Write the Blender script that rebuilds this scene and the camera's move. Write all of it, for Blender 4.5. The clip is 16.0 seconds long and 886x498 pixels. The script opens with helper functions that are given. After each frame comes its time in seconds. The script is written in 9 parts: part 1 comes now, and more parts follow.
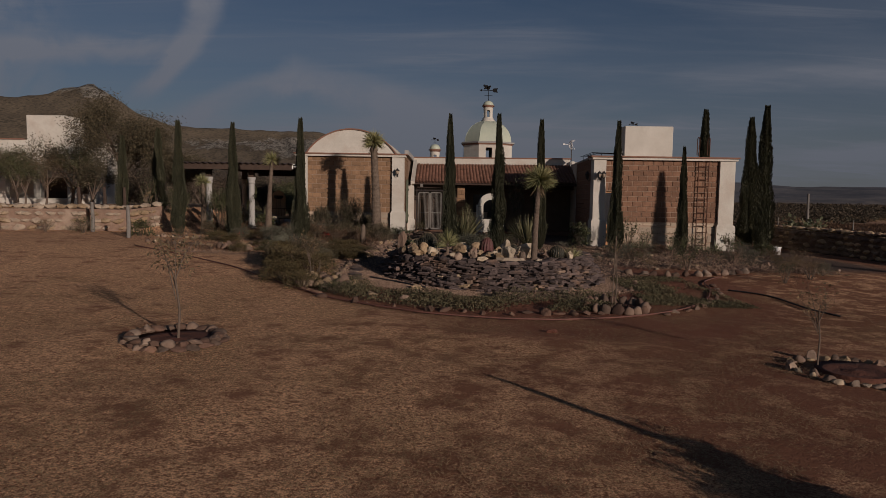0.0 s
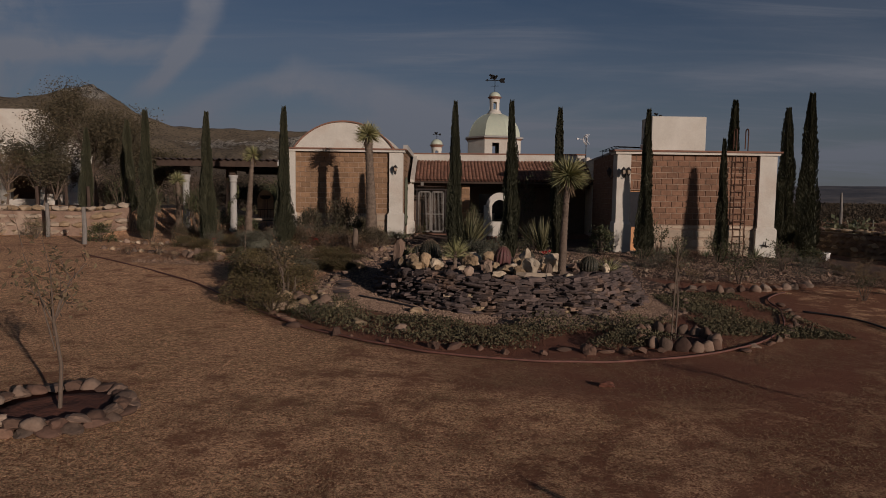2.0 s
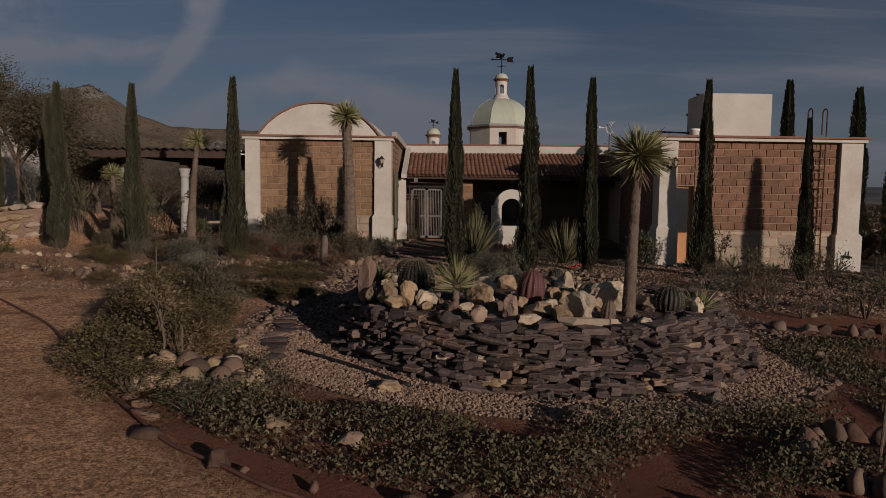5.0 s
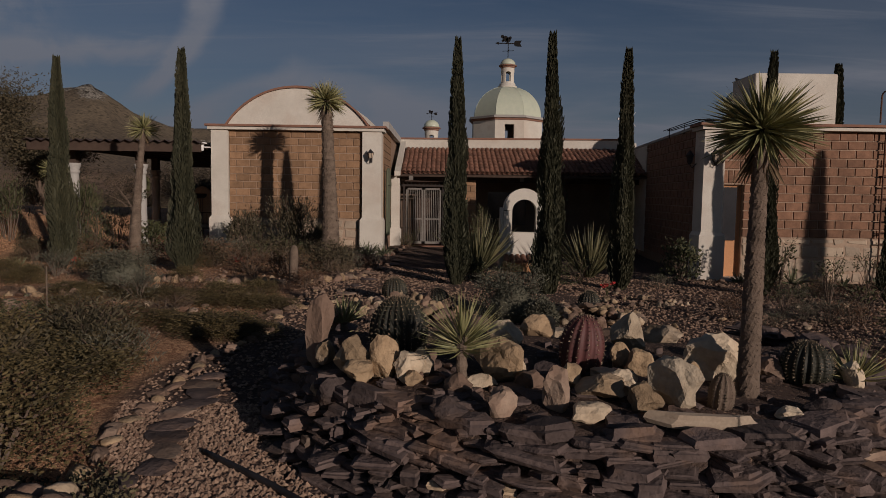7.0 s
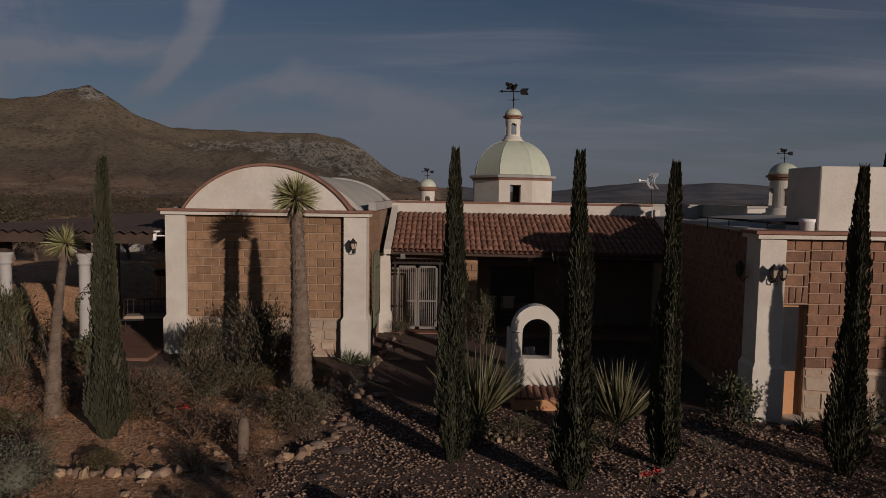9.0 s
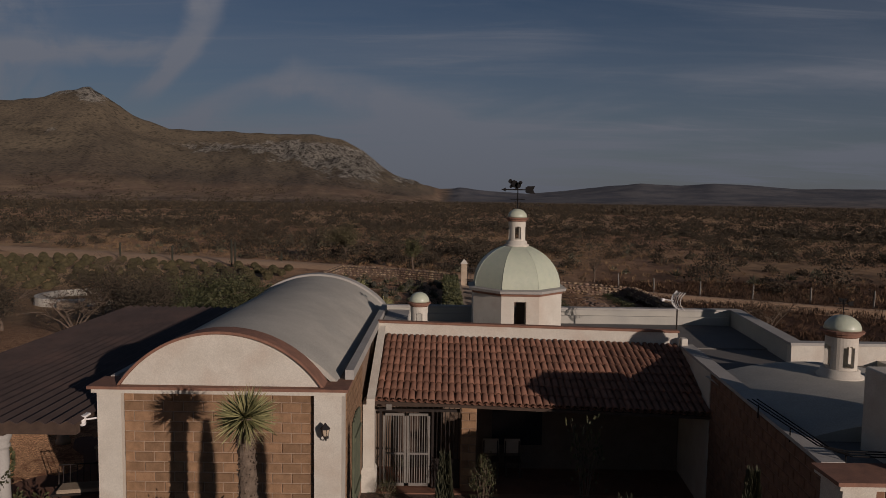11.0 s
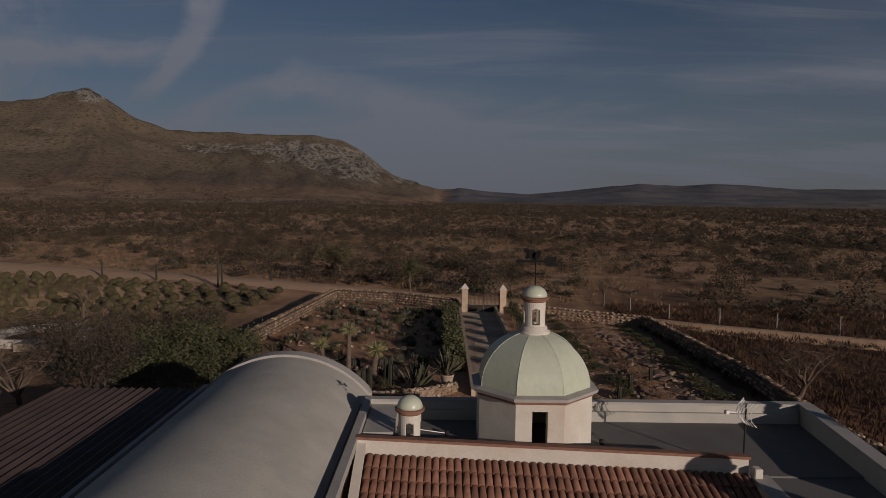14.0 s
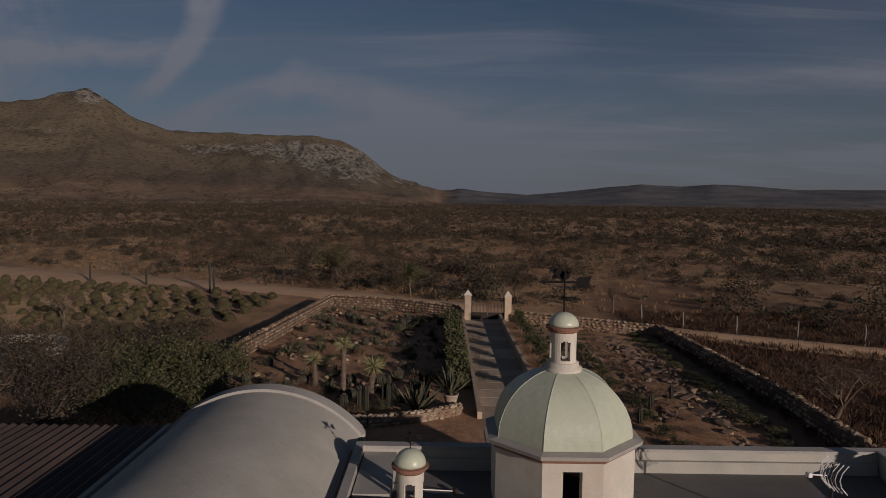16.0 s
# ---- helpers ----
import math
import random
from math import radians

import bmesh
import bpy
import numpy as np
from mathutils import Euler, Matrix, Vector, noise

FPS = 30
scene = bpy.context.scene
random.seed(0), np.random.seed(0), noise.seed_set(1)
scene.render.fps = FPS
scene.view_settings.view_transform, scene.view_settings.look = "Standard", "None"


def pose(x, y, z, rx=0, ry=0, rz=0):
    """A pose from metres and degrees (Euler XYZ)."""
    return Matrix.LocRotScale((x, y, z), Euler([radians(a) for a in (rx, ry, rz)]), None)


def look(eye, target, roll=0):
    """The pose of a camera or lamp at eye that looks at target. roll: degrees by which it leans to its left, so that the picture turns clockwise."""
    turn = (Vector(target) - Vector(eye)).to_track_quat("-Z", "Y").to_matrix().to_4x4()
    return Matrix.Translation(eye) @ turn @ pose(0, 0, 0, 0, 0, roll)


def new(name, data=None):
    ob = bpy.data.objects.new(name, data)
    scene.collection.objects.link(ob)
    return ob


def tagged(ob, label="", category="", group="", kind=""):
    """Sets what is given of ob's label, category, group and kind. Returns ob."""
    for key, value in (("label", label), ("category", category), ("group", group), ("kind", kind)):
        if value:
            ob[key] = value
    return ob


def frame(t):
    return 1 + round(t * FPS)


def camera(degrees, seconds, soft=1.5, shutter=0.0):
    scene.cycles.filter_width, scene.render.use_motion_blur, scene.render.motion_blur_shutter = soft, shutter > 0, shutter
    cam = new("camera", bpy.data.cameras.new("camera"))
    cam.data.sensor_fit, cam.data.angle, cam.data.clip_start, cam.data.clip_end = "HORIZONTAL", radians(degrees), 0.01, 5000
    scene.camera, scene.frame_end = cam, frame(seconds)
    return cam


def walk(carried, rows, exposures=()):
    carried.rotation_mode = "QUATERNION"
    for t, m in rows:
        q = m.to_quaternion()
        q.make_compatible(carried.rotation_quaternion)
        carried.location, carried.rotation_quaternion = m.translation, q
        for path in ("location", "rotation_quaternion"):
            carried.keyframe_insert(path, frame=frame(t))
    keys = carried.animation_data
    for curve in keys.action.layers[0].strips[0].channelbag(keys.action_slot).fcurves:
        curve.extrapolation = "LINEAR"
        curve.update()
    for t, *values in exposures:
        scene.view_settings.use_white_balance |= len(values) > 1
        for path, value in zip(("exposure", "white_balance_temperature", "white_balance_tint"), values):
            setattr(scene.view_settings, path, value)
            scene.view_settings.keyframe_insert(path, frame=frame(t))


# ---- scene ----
LENS = 66.01
cam = camera(LENS, 16.0, soft=0.6)
PATH = [
    (0.0, pose(-0.000, 0.000, 2.400, 85.398, -0.874, 0.080)),
    (0.5, pose(-0.040, 0.784, 2.369, 85.397, -0.846, 0.083)),
    (1.0, pose(-0.099, 1.585, 2.396, 85.392, -0.835, 0.085)),
    (1.5, pose(-0.121, 2.401, 2.396, 85.396, -0.812, 0.092)),
    (2.0, pose(-0.126, 3.233, 2.381, 85.385, -0.787, 0.095)),
    (2.5, pose(-0.114, 4.079, 2.359, 85.403, -0.762, 0.101)),
    (3.0, pose(-0.103, 4.936, 2.342, 85.414, -0.762, 0.098)),
    (3.5, pose(-0.088, 5.807, 2.314, 85.427, -0.759, 0.096)),
    (4.0, pose(-0.066, 6.712, 2.291, 85.432, -0.761, 0.092)),
    (6.5, pose(-0.048, 10.929, 2.271, 85.468, -0.881, 0.026)),
    (7.0, pose(-0.042, 11.778, 2.268, 85.474, -0.870, 0.034)),
    (7.5, pose(-0.049, 12.611, 2.305, 85.472, -0.867, 0.039)),
    (8.0, pose(-0.043, 13.430, 2.829, 85.485, -0.870, 0.050)),
    (8.5, pose(-0.018, 14.219, 3.781, 85.492, -0.861, 0.053)),
    (9.0, pose(0.033, 15.016, 4.646, 85.492, -0.851, 0.073)),
    (9.5, pose(0.073, 15.841, 5.540, 85.492, -0.855, 0.078)),
    (10.0, pose(0.115, 16.689, 6.433, 85.502, -0.854, 0.083)),
    (11.0, pose(0.150, 18.268, 8.160, 85.514, -0.817, 0.065)),
    (11.6, pose(0.171, 19.215, 9.150, 85.521, -0.795, 0.055)),
    (12.0, pose(0.185, 19.846, 9.720, 85.526, -0.781, 0.048)),
    (12.5, pose(0.202, 20.635, 10.112, 85.532, -0.762, 0.039)),
    (13.0, pose(0.205, 21.413, 10.042, 85.531, -0.759, 0.041)),
    (13.5, pose(0.202, 22.228, 9.988, 85.532, -0.754, 0.046)),
    (14.0, pose(0.188, 23.044, 9.950, 85.533, -0.746, 0.053)),
    (14.5, pose(0.174, 23.859, 9.950, 85.543, -0.749, 0.054)),
    (15.0, pose(0.145, 24.639, 9.978, 85.557, -0.752, 0.055)),
    (15.5, pose(0.088, 25.400, 10.019, 85.565, -0.752, 0.058)),
    (16.0, pose(0.026, 26.175, 10.057, 85.575, -0.759, 0.055)),
]
EXPOSURE, KELVIN, TINT = -0.88, 6200, 18
SKY_STRENGTH = 0.040
CLOUD = (7.2, 7.6, 8.2, 1)
HAZE = (3.0, 3.5, 4.3, 1)
walk(cam, PATH, exposures=((0.0, EXPOSURE, KELVIN, TINT), (16.0, EXPOSURE, KELVIN, TINT)))

# ---- light: low late-afternoon sun from behind on the right, clear sky with thin cloud ----
SUN_FROM = Vector((0.60, -0.80, 0.23)).normalized()
sun_data = bpy.data.lights.new("sun", "SUN")
sun_data.energy, sun_data.angle, sun_data.color = 5.0, radians(0.53), (1.0, 0.85, 0.71)
sun = new("sun", sun_data)
sun.matrix_world = look((60, -80, 30), (60 - SUN_FROM.x * 10, -80 - SUN_FROM.y * 10, 30 - SUN_FROM.z * 10))

world = bpy.data.worlds.new("world")
scene.world = world
world.use_nodes = True
wn, wl = world.node_tree.nodes, world.node_tree.links
wn.clear()
sky = wn.new("ShaderNodeTexSky")
sky.sky_type, sky.sun_disc = "NISHITA", False
sky.sun_elevation = math.asin(SUN_FROM.z)
sky.sun_rotation = math.atan2(SUN_FROM.x, SUN_FROM.y)
sky.air_density, sky.dust_density, sky.ozone_density = 1.0, 0.4, 3.5
wcoord = wn.new("ShaderNodeTexCoord")


def wnode(kind, **inputs):
    n = wn.new(kind)
    for k, v in inputs.items():
        n.inputs[k].default_value = v
    return n


def wmath(op, a, b=None):
    n = wn.new("ShaderNodeMath")
    n.operation = op
    n.use_clamp = False
    for i, v in enumerate((a, b)):
        if v is None:
            continue
        if isinstance(v, (int, float)):
            n.inputs[i].default_value = v
        else:
            wl.new(v, n.inputs[i])
    return n.outputs[0]


# thin cirrus: a layer projected on a plane high above, stretched into long wisps
sep = wn.new("ShaderNodeSeparateXYZ")
wl.new(wcoord.outputs["Generated"], sep.inputs[0])
up = wmath("ADD", wmath("MAXIMUM", sep.outputs[2], 0.0), 0.09)
cx, cy = wmath("DIVIDE", sep.outputs[0], up), wmath("DIVIDE", sep.outputs[1], up)
comb = wn.new("ShaderNodeCombineXYZ")
wl.new(cx, comb.inputs[0])
wl.new(cy, comb.inputs[1])
turn = wn.new("ShaderNodeMapping")
turn.inputs["Rotation"].default_value = (0, 0, radians(-38))
turn.inputs["Scale"].default_value = (0.34, 1.25, 1.0)
wl.new(comb.outputs[0], turn.inputs[0])
wisp = wnode("ShaderNodeTexNoise", Scale=0.85, Detail=7.0, Roughness=0.55, Distortion=0.6)
wl.new(turn.outputs[0], wisp.inputs["Vector"])
broad = wnode("ShaderNodeTexNoise", Scale=0.45, Detail=2.0, Roughness=0.5)
wl.new(comb.outputs[0], broad.inputs["Vector"])
ramp = wn.new("ShaderNodeMapRange")
ramp.inputs["From Min"].default_value, ramp.inputs["From Max"].default_value = 0.50, 0.74
wl.new(wmath("ADD", wmath("MULTIPLY", wisp.outputs[0], 0.75), wmath("MULTIPLY", broad.outputs[0], 0.35)), ramp.inputs[0])
# clouds ahead: a curling trail over the hill, a bent plume beside it, a soft mass on the left and level veils on the right
ahead = wmath("MAXIMUM", sep.outputs[1], 0.05)
su, sv = wmath("DIVIDE", sep.outputs[0], ahead), wmath("DIVIDE", sep.outputs[2], ahead)


def wfit(value, lo, hi, top=1.0):
    n = wn.new("ShaderNodeMapRange")
    n.interpolation_type = "SMOOTHSTEP"
    n.inputs["From Min"].default_value, n.inputs["From Max"].default_value, n.inputs["To Max"].default_value = lo, hi, top
    wl.new(value, n.inputs[0])
    return n.outputs[0]


def wprod(*values):
    out = values[0]
    for v in values[1:]:
        out = wmath("MULTIPLY", out, v)
    return out


def wsum(*values):
    out = values[0]
    for v in values[1:]:
        out = wmath("ADD", out, v)
    return out


view = wn.new("ShaderNodeCombineXYZ")
wl.new(su, view.inputs[0])
wl.new(sv, view.inputs[1])
puff = wnode("ShaderNodeTexNoise", Scale=9.0, Detail=6.0, Roughness=0.6, Distortion=0.4)
wl.new(view.outputs[0], puff.inputs["Vector"])
level = wn.new("ShaderNodeMapping")
level.inputs["Rotation"].default_value = (0, 0, radians(-7))
level.inputs["Scale"].default_value = (1.6, 13.0, 1.0)
wl.new(view.outputs[0], level.inputs[0])
bands = wnode("ShaderNodeTexNoise", Scale=1.0, Detail=6.0, Roughness=0.55, Distortion=0.5)
wl.new(level.outputs[0], bands.inputs["Vector"])
stray = wmath("SUBTRACT", puff.outputs[0], 0.5)
body = wfit(puff.outputs[0], 0.28, 0.72)
rise_v = wmath("SUBTRACT", sv, 0.126)
bend = wprod(rise_v, wmath("SUBTRACT", sv, 0.196), 3.35)
off = wmath("ABSOLUTE", wsum(su, 0.452, wmath("MULTIPLY", rise_v, -1.0), bend, wmath("MULTIPLY", stray, 0.05)))
trail = wprod(wfit(off, 0.038, 0.008), wfit(sv, 0.115, 0.16), wmath("ADD", wmath("MULTIPLY", body, 0.5), 0.5))
side = wmath("ADD", su, 0.219)
crest = wsum(wmath("MULTIPLY", wmath("MAXIMUM", side, 0.0), 0.24), wmath("MULTIPLY", wmath("MAXIMUM", wmath("MULTIPLY", side, -1.0), 0.0), 0.395), wmath("SUBTRACT", sv, 0.168), wmath("MULTIPLY", stray, 0.05))
plume = wprod(wfit(wmath("ABSOLUTE", crest), 0.036, 0.006), wfit(su, -0.44, -0.34), wfit(su, 0.08, -0.10), wmath("ADD", wmath("MULTIPLY", body, 0.55), 0.45))
mass = wprod(wfit(wmath("ADD", su, wmath("MULTIPLY", stray, 0.25)), -0.52, -0.62), body)
streak = wprod(wfit(wmath("ABSOLUTE", wsum(sv, -0.20, wmath("MULTIPLY", stray, 0.05))), 0.026, 0.0), wfit(su, -0.34, -0.44))
veils = wprod(wfit(bands.outputs[0], 0.40, 0.66), wfit(su, -0.30, 0.05), wfit(sv, 0.26, 0.13))
clouds = wprod(wsum(wmath("MULTIPLY", trail, 0.80), wmath("MULTIPLY", plume, 0.60), wmath("MULTIPLY", mass, 0.62), wmath("MULTIPLY", streak, 0.5), wmath("MULTIPLY", veils, 0.62), wprod(wfit(sv, 0.15, 0.04, 0.30), wfit(su, -0.62, -0.25), wfit(su, 0.35, 0.05))), wfit(sep.outputs[1], 0.1, 0.4))
feather = wnode("ShaderNodeTexNoise", Scale=2.3, Detail=8.0, Roughness=0.62, Distortion=1.2)
wl.new(turn.outputs[0], feather.inputs["Vector"])
feather_r = wn.new("ShaderNodeMapRange")
feather_r.inputs["From Min"].default_value, feather_r.inputs["From Max"].default_value = 0.50, 0.72
wl.new(feather.outputs[0], feather_r.inputs[0])
veil = wmath("MULTIPLY", feather_r.outputs[0], wmath("ADD", wmath("MULTIPLY", ramp.outputs[0], 0.7), 0.12))
low = wn.new("ShaderNodeMapRange")
low.inputs["From Min"].default_value, low.inputs["From Max"].default_value = 0.30, 0.0
low.inputs["To Max"].default_value = 0.6
wl.new(sep.outputs[2], low.inputs[0])
cover = wmath("MINIMUM", wmath("ADD", wmath("ADD", wmath("ADD", wmath("MULTIPLY", ramp.outputs[0], 0.22), wmath("MULTIPLY", veil, 0.6)), clouds), low.outputs[0]), 0.9)
mixc = wn.new("ShaderNodeMix")
mixc.data_type = "RGBA"
wl.new(cover, mixc.inputs["Factor"])
wl.new(sky.outputs[0], mixc.inputs[6])
tone = wn.new("ShaderNodeMix")
tone.data_type = "RGBA"
wl.new(low.outputs[0], tone.inputs["Factor"])
tone.inputs[6].default_value, tone.inputs[7].default_value = CLOUD, HAZE
wl.new(tone.outputs[2], mixc.inputs[7])
bg = wn.new("ShaderNodeBackground")
bg.inputs["Strength"].default_value = SKY_STRENGTH
wl.new(mixc.outputs[2], bg.inputs[0])
wout = wn.new("ShaderNodeOutputWorld")
wl.new(bg.outputs[0], wout.inputs[0])

# ---- materials ----


class Nodes:
    """A node material, built step by step."""

    def __init__(self, name, rough=0.85, metal=0.0, spec=0.3):
        self.m = bpy.data.materials.new(name)
        self.m.use_nodes = True
        self.n, self.l = self.m.node_tree.nodes, self.m.node_tree.links
        self.b = self.n["Principled BSDF"]
        self.b.inputs["Roughness"].default_value = rough
        self.b.inputs["Metallic"].default_value = metal
        self.b.inputs["Specular IOR Level"].default_value = spec
        self.geo = self.n.new("ShaderNodeNewGeometry")
        self.tc = self.n.new("ShaderNodeTexCoord")
        self.info = self.n.new("ShaderNodeObjectInfo")

    def put(self, v, socket):
        if hasattr(v, "is_output"):
            self.l.new(v, socket)
        elif isinstance(v, tuple) and len(v) == 3 and socket.type == "RGBA":
            socket.default_value = (*v, 1)
        else:
            socket.default_value = v

    def noise(self, scale, detail=4.0, rough=0.55, where="pos", distortion=0.0, stretch=None):
        src = self.geo.outputs["Position"] if where == "pos" else self.tc.outputs["Object"]
        if stretch:
            mp = self.n.new("ShaderNodeMapping")
            mp.inputs["Scale"].default_value = stretch
            self.l.new(src, mp.inputs[0])
            src = mp.outputs[0]
        t = self.n.new("ShaderNodeTexNoise")
        t.inputs["Scale"].default_value, t.inputs["Detail"].default_value = scale, detail
        t.inputs["Roughness"].default_value, t.inputs["Distortion"].default_value = rough, distortion
        self.l.new(src, t.inputs["Vector"])
        return t.outputs[0]

    def cells(self, scale, out="Distance", where="pos", stretch=None):
        t = self.n.new("ShaderNodeTexVoronoi")
        t.inputs["Scale"].default_value = scale
        src = self.geo.outputs["Position"] if where == "pos" else self.tc.outputs["Object"]
        if stretch:
            mp = self.n.new("ShaderNodeMapping")
            mp.inputs["Scale"].default_value = stretch
            self.l.new(src, mp.inputs[0])
            src = mp.outputs[0]
        self.l.new(src, t.inputs["Vector"])
        return t.outputs[out]

    def fit(self, v, a, b, c=0.0, d=1.0):
        t = self.n.new("ShaderNodeMapRange")
        self.put(v, t.inputs[0])
        for k, w in zip(("From Min", "From Max", "To Min", "To Max"), (a, b, c, d)):
            self.put(w, t.inputs[k])
        return t.outputs[0]

    def math(self, op, a, b=0.0):
        t = self.n.new("ShaderNodeMath")
        t.operation = op
        self.put(a, t.inputs[0])
        self.put(b, t.inputs[1])
        return t.outputs[0]

    def mix(self, f, a, b, blend="MIX"):
        t = self.n.new("ShaderNodeMix")
        t.data_type, t.blend_type = "RGBA", blend
        self.put(f, t.inputs["Factor"])
        self.put(a, t.inputs[6])
        self.put(b, t.inputs[7])
        return t.outputs[2]

    def bump(self, h, strength=0.4, dist=0.01, normal=None):
        t = self.n.new("ShaderNodeBump")
        t.inputs["Strength"].default_value, t.inputs["Distance"].default_value = strength, dist
        self.l.new(h, t.inputs["Height"])
        if normal:
            self.l.new(normal, t.inputs["Normal"])
        return t.outputs[0]

    def done(self, color, normal=None, rough=None):
        self.put(color, self.b.inputs["Base Color"])
        if normal:
            self.l.new(normal, self.b.inputs["Normal"])
        if rough is not None:
            self.put(rough, self.b.inputs["Roughness"])
        return self.m


def simple(name, c1, c2, scale=6.0, rough=0.85, metal=0.0, bump=0.3, dist=0.004, fine=60.0, vary=0.0, where="pos", spec=0.3, c3=None, big=0.6):
    """Two colours in patches, a fine grain, and a change from object to object."""
    k = Nodes(name, rough, metal, spec)
    f = k.noise(scale, 5.0, 0.6, where)
    g = k.noise(fine, 3.0, 0.6, where)
    col = k.mix(k.fit(f, 0.32, 0.68), c1, c2)
    if c3:
        col = k.mix(k.fit(k.noise(big, 3.0, 0.6, where), 0.5, 0.72), col, c3)
    col = k.mix(0.55, col, k.mix(k.fit(g, 0.25, 0.75), (0.55, 0.55, 0.55), (1.0, 1.0, 1.0)), "MULTIPLY")
    col = k.mix(1.0, col, (1.28, 1.28, 1.28), "MULTIPLY")
    if vary:
        r = k.info.outputs["Random"]
        col = k.mix(1.0, col, k.mix(r, (1 - vary, 1 - vary, 1 - vary), (1 + vary, 1 + vary * 0.9, 1 + vary * 0.8)), "MULTIPLY")
    h = k.math("ADD", k.math("MULTIPLY", g, 0.6), f)
    return k.done(col, k.bump(h, bump, dist))


def leafy(name, c1, c2, rough=0.55, spec=0.25, through=0.15):
    """Foliage: each leaf or clump takes its own shade."""
    k = Nodes(name, rough, 0.0, spec)
    isl = k.geo.outputs["Random Per Island"]
    col = k.mix(isl, c1, c2)
    col = k.mix(0.5, col, k.mix(k.fit(k.noise(1.6, 3.0), 0.3, 0.7), (0.55, 0.6, 0.55), (1.25, 1.2, 1.1)), "MULTIPLY")
    col = k.mix(0.35, col, k.mix(k.info.outputs["Random"], (0.7, 0.75, 0.7), (1.3, 1.2, 1.1)), "MULTIPLY")
    return k.done(col)


M = {}
M["plaster"] = simple("white_lime_plaster", (0.545, 0.512, 0.433), (0.47, 0.436, 0.363), 1.6, 0.9, 0, 0.15, 0.004, 45, c3=(0.45, 0.39, 0.315), big=0.9)
M["plaster_roof"] = simple("grey_roof_coating", (0.42, 0.402, 0.345), (0.35, 0.335, 0.288), 0.9, 0.95, 0, 0.3, 0.01, 30, c3=(0.31, 0.305, 0.27), big=0.5, spec=0.05)
# flat roof darker than the vault coating: parapet shade put into its colour
M["flat_roof"] = simple("shade_grey_flat_roof", (0.165, 0.158, 0.146), (0.125, 0.119, 0.109), 0.8, 0.95, 0, 0.3, 0.01, 30, c3=(0.17, 0.16, 0.145), big=0.4, spec=0.05)
M["parapet_cap"] = simple("grey_parapet_plaster", (0.37, 0.355, 0.32), (0.31, 0.295, 0.265), 1.2, 0.95, 0, 0.15, 0.004, 40, spec=0.1)
M["brick"] = simple("adobe_block", (0.275, 0.168, 0.094), (0.19, 0.115, 0.063), 5.0, 0.95, 0, 0.7, 0.010, 42, vary=0.18)
M["brick_red"] = simple("tuff_block", (0.225, 0.124, 0.075), (0.148, 0.082, 0.051), 5.0, 0.95, 0, 0.8, 0.012, 38, vary=0.2)
M["mortar_pale"] = simple("pale_lime_mortar", (0.36, 0.265, 0.185), (0.27, 0.195, 0.135), 8, 0.95, 0, 0.4, 0.004, 70)
M["mortar"] = simple("earthy_mortar", (0.25, 0.17, 0.115), (0.18, 0.12, 0.08), 8, 0.95, 0, 0.4, 0.004, 70)
M["cornice"] = simple("fired_clay_cornice", (0.24, 0.125, 0.082), (0.17, 0.092, 0.064), 5, 0.9, 0, 0.4, 0.004, 60)
M["base_stone"] = simple("cream_base_stone", (0.40, 0.325, 0.235), (0.32, 0.25, 0.18), 3, 0.9, 0, 0.5, 0.01, 40, vary=0.22)
M["tile"] = simple("clay_roof_tile", (0.225, 0.116, 0.077), (0.15, 0.080, 0.055), 5, 0.85, 0, 0.35, 0.004, 50, vary=0.25, spec=0.15)
M["dome_tile"] = None
M["iron"] = simple("dark_iron", (0.030, 0.027, 0.025), (0.055, 0.042, 0.034), 9, 0.55, 0.6, 0.2, 0.002, 80)
M["black_iron"] = simple("black_painted_iron", (0.010, 0.010, 0.010), (0.016, 0.014, 0.013), 9, 0.8, 0.0, 0.1, 0.002, 60, spec=0.1)
M["rust_iron"] = simple("rusty_iron", (0.12, 0.055, 0.032), (0.075, 0.04, 0.028), 9, 0.8, 0.3, 0.3, 0.002, 80)
M["dark_wood"] = simple("weathered_dark_wood", (0.075, 0.05, 0.035), (0.05, 0.033, 0.024), 5, 0.85, 0, 0.4, 0.004, 50)
M["grey_wood"] = simple("grey_board", (0.20, 0.185, 0.16), (0.15, 0.135, 0.115), 4, 0.9, 0, 0.4, 0.004, 40)
M["metal_roof"] = simple("rust_brown_sheet_roof", (0.080, 0.058, 0.049), (0.058, 0.042, 0.036), 1.5, 0.75, 0.1, 0.1, 0.002, 40, c3=(0.10, 0.066, 0.053))
M["slate"] = simple("grey_slate", (0.118, 0.089, 0.078), (0.074, 0.056, 0.050), 5, 0.9, 0, 1.0, 0.02, 26, vary=0.42, c3=(0.165, 0.105, 0.070), big=2.2)
M["rock"] = simple("ochre_field_stone", (0.34, 0.25, 0.15), (0.22, 0.155, 0.09), 2.5, 0.9, 0, 0.9, 0.04, 18, vary=0.3, c3=(0.43, 0.35, 0.25), big=1.5)
M["rock_pale"] = simple("pale_quartz_stone", (0.47, 0.40, 0.29), (0.36, 0.28, 0.185), 2.5, 0.85, 0, 0.9, 0.04, 18, vary=0.2)
M["rock_dark"] = simple("brown_field_stone", (0.19, 0.13, 0.092), (0.13, 0.088, 0.063), 2.5, 0.9, 0, 0.8, 0.02, 24, vary=0.4, c3=(0.25, 0.195, 0.145), big=1.5)
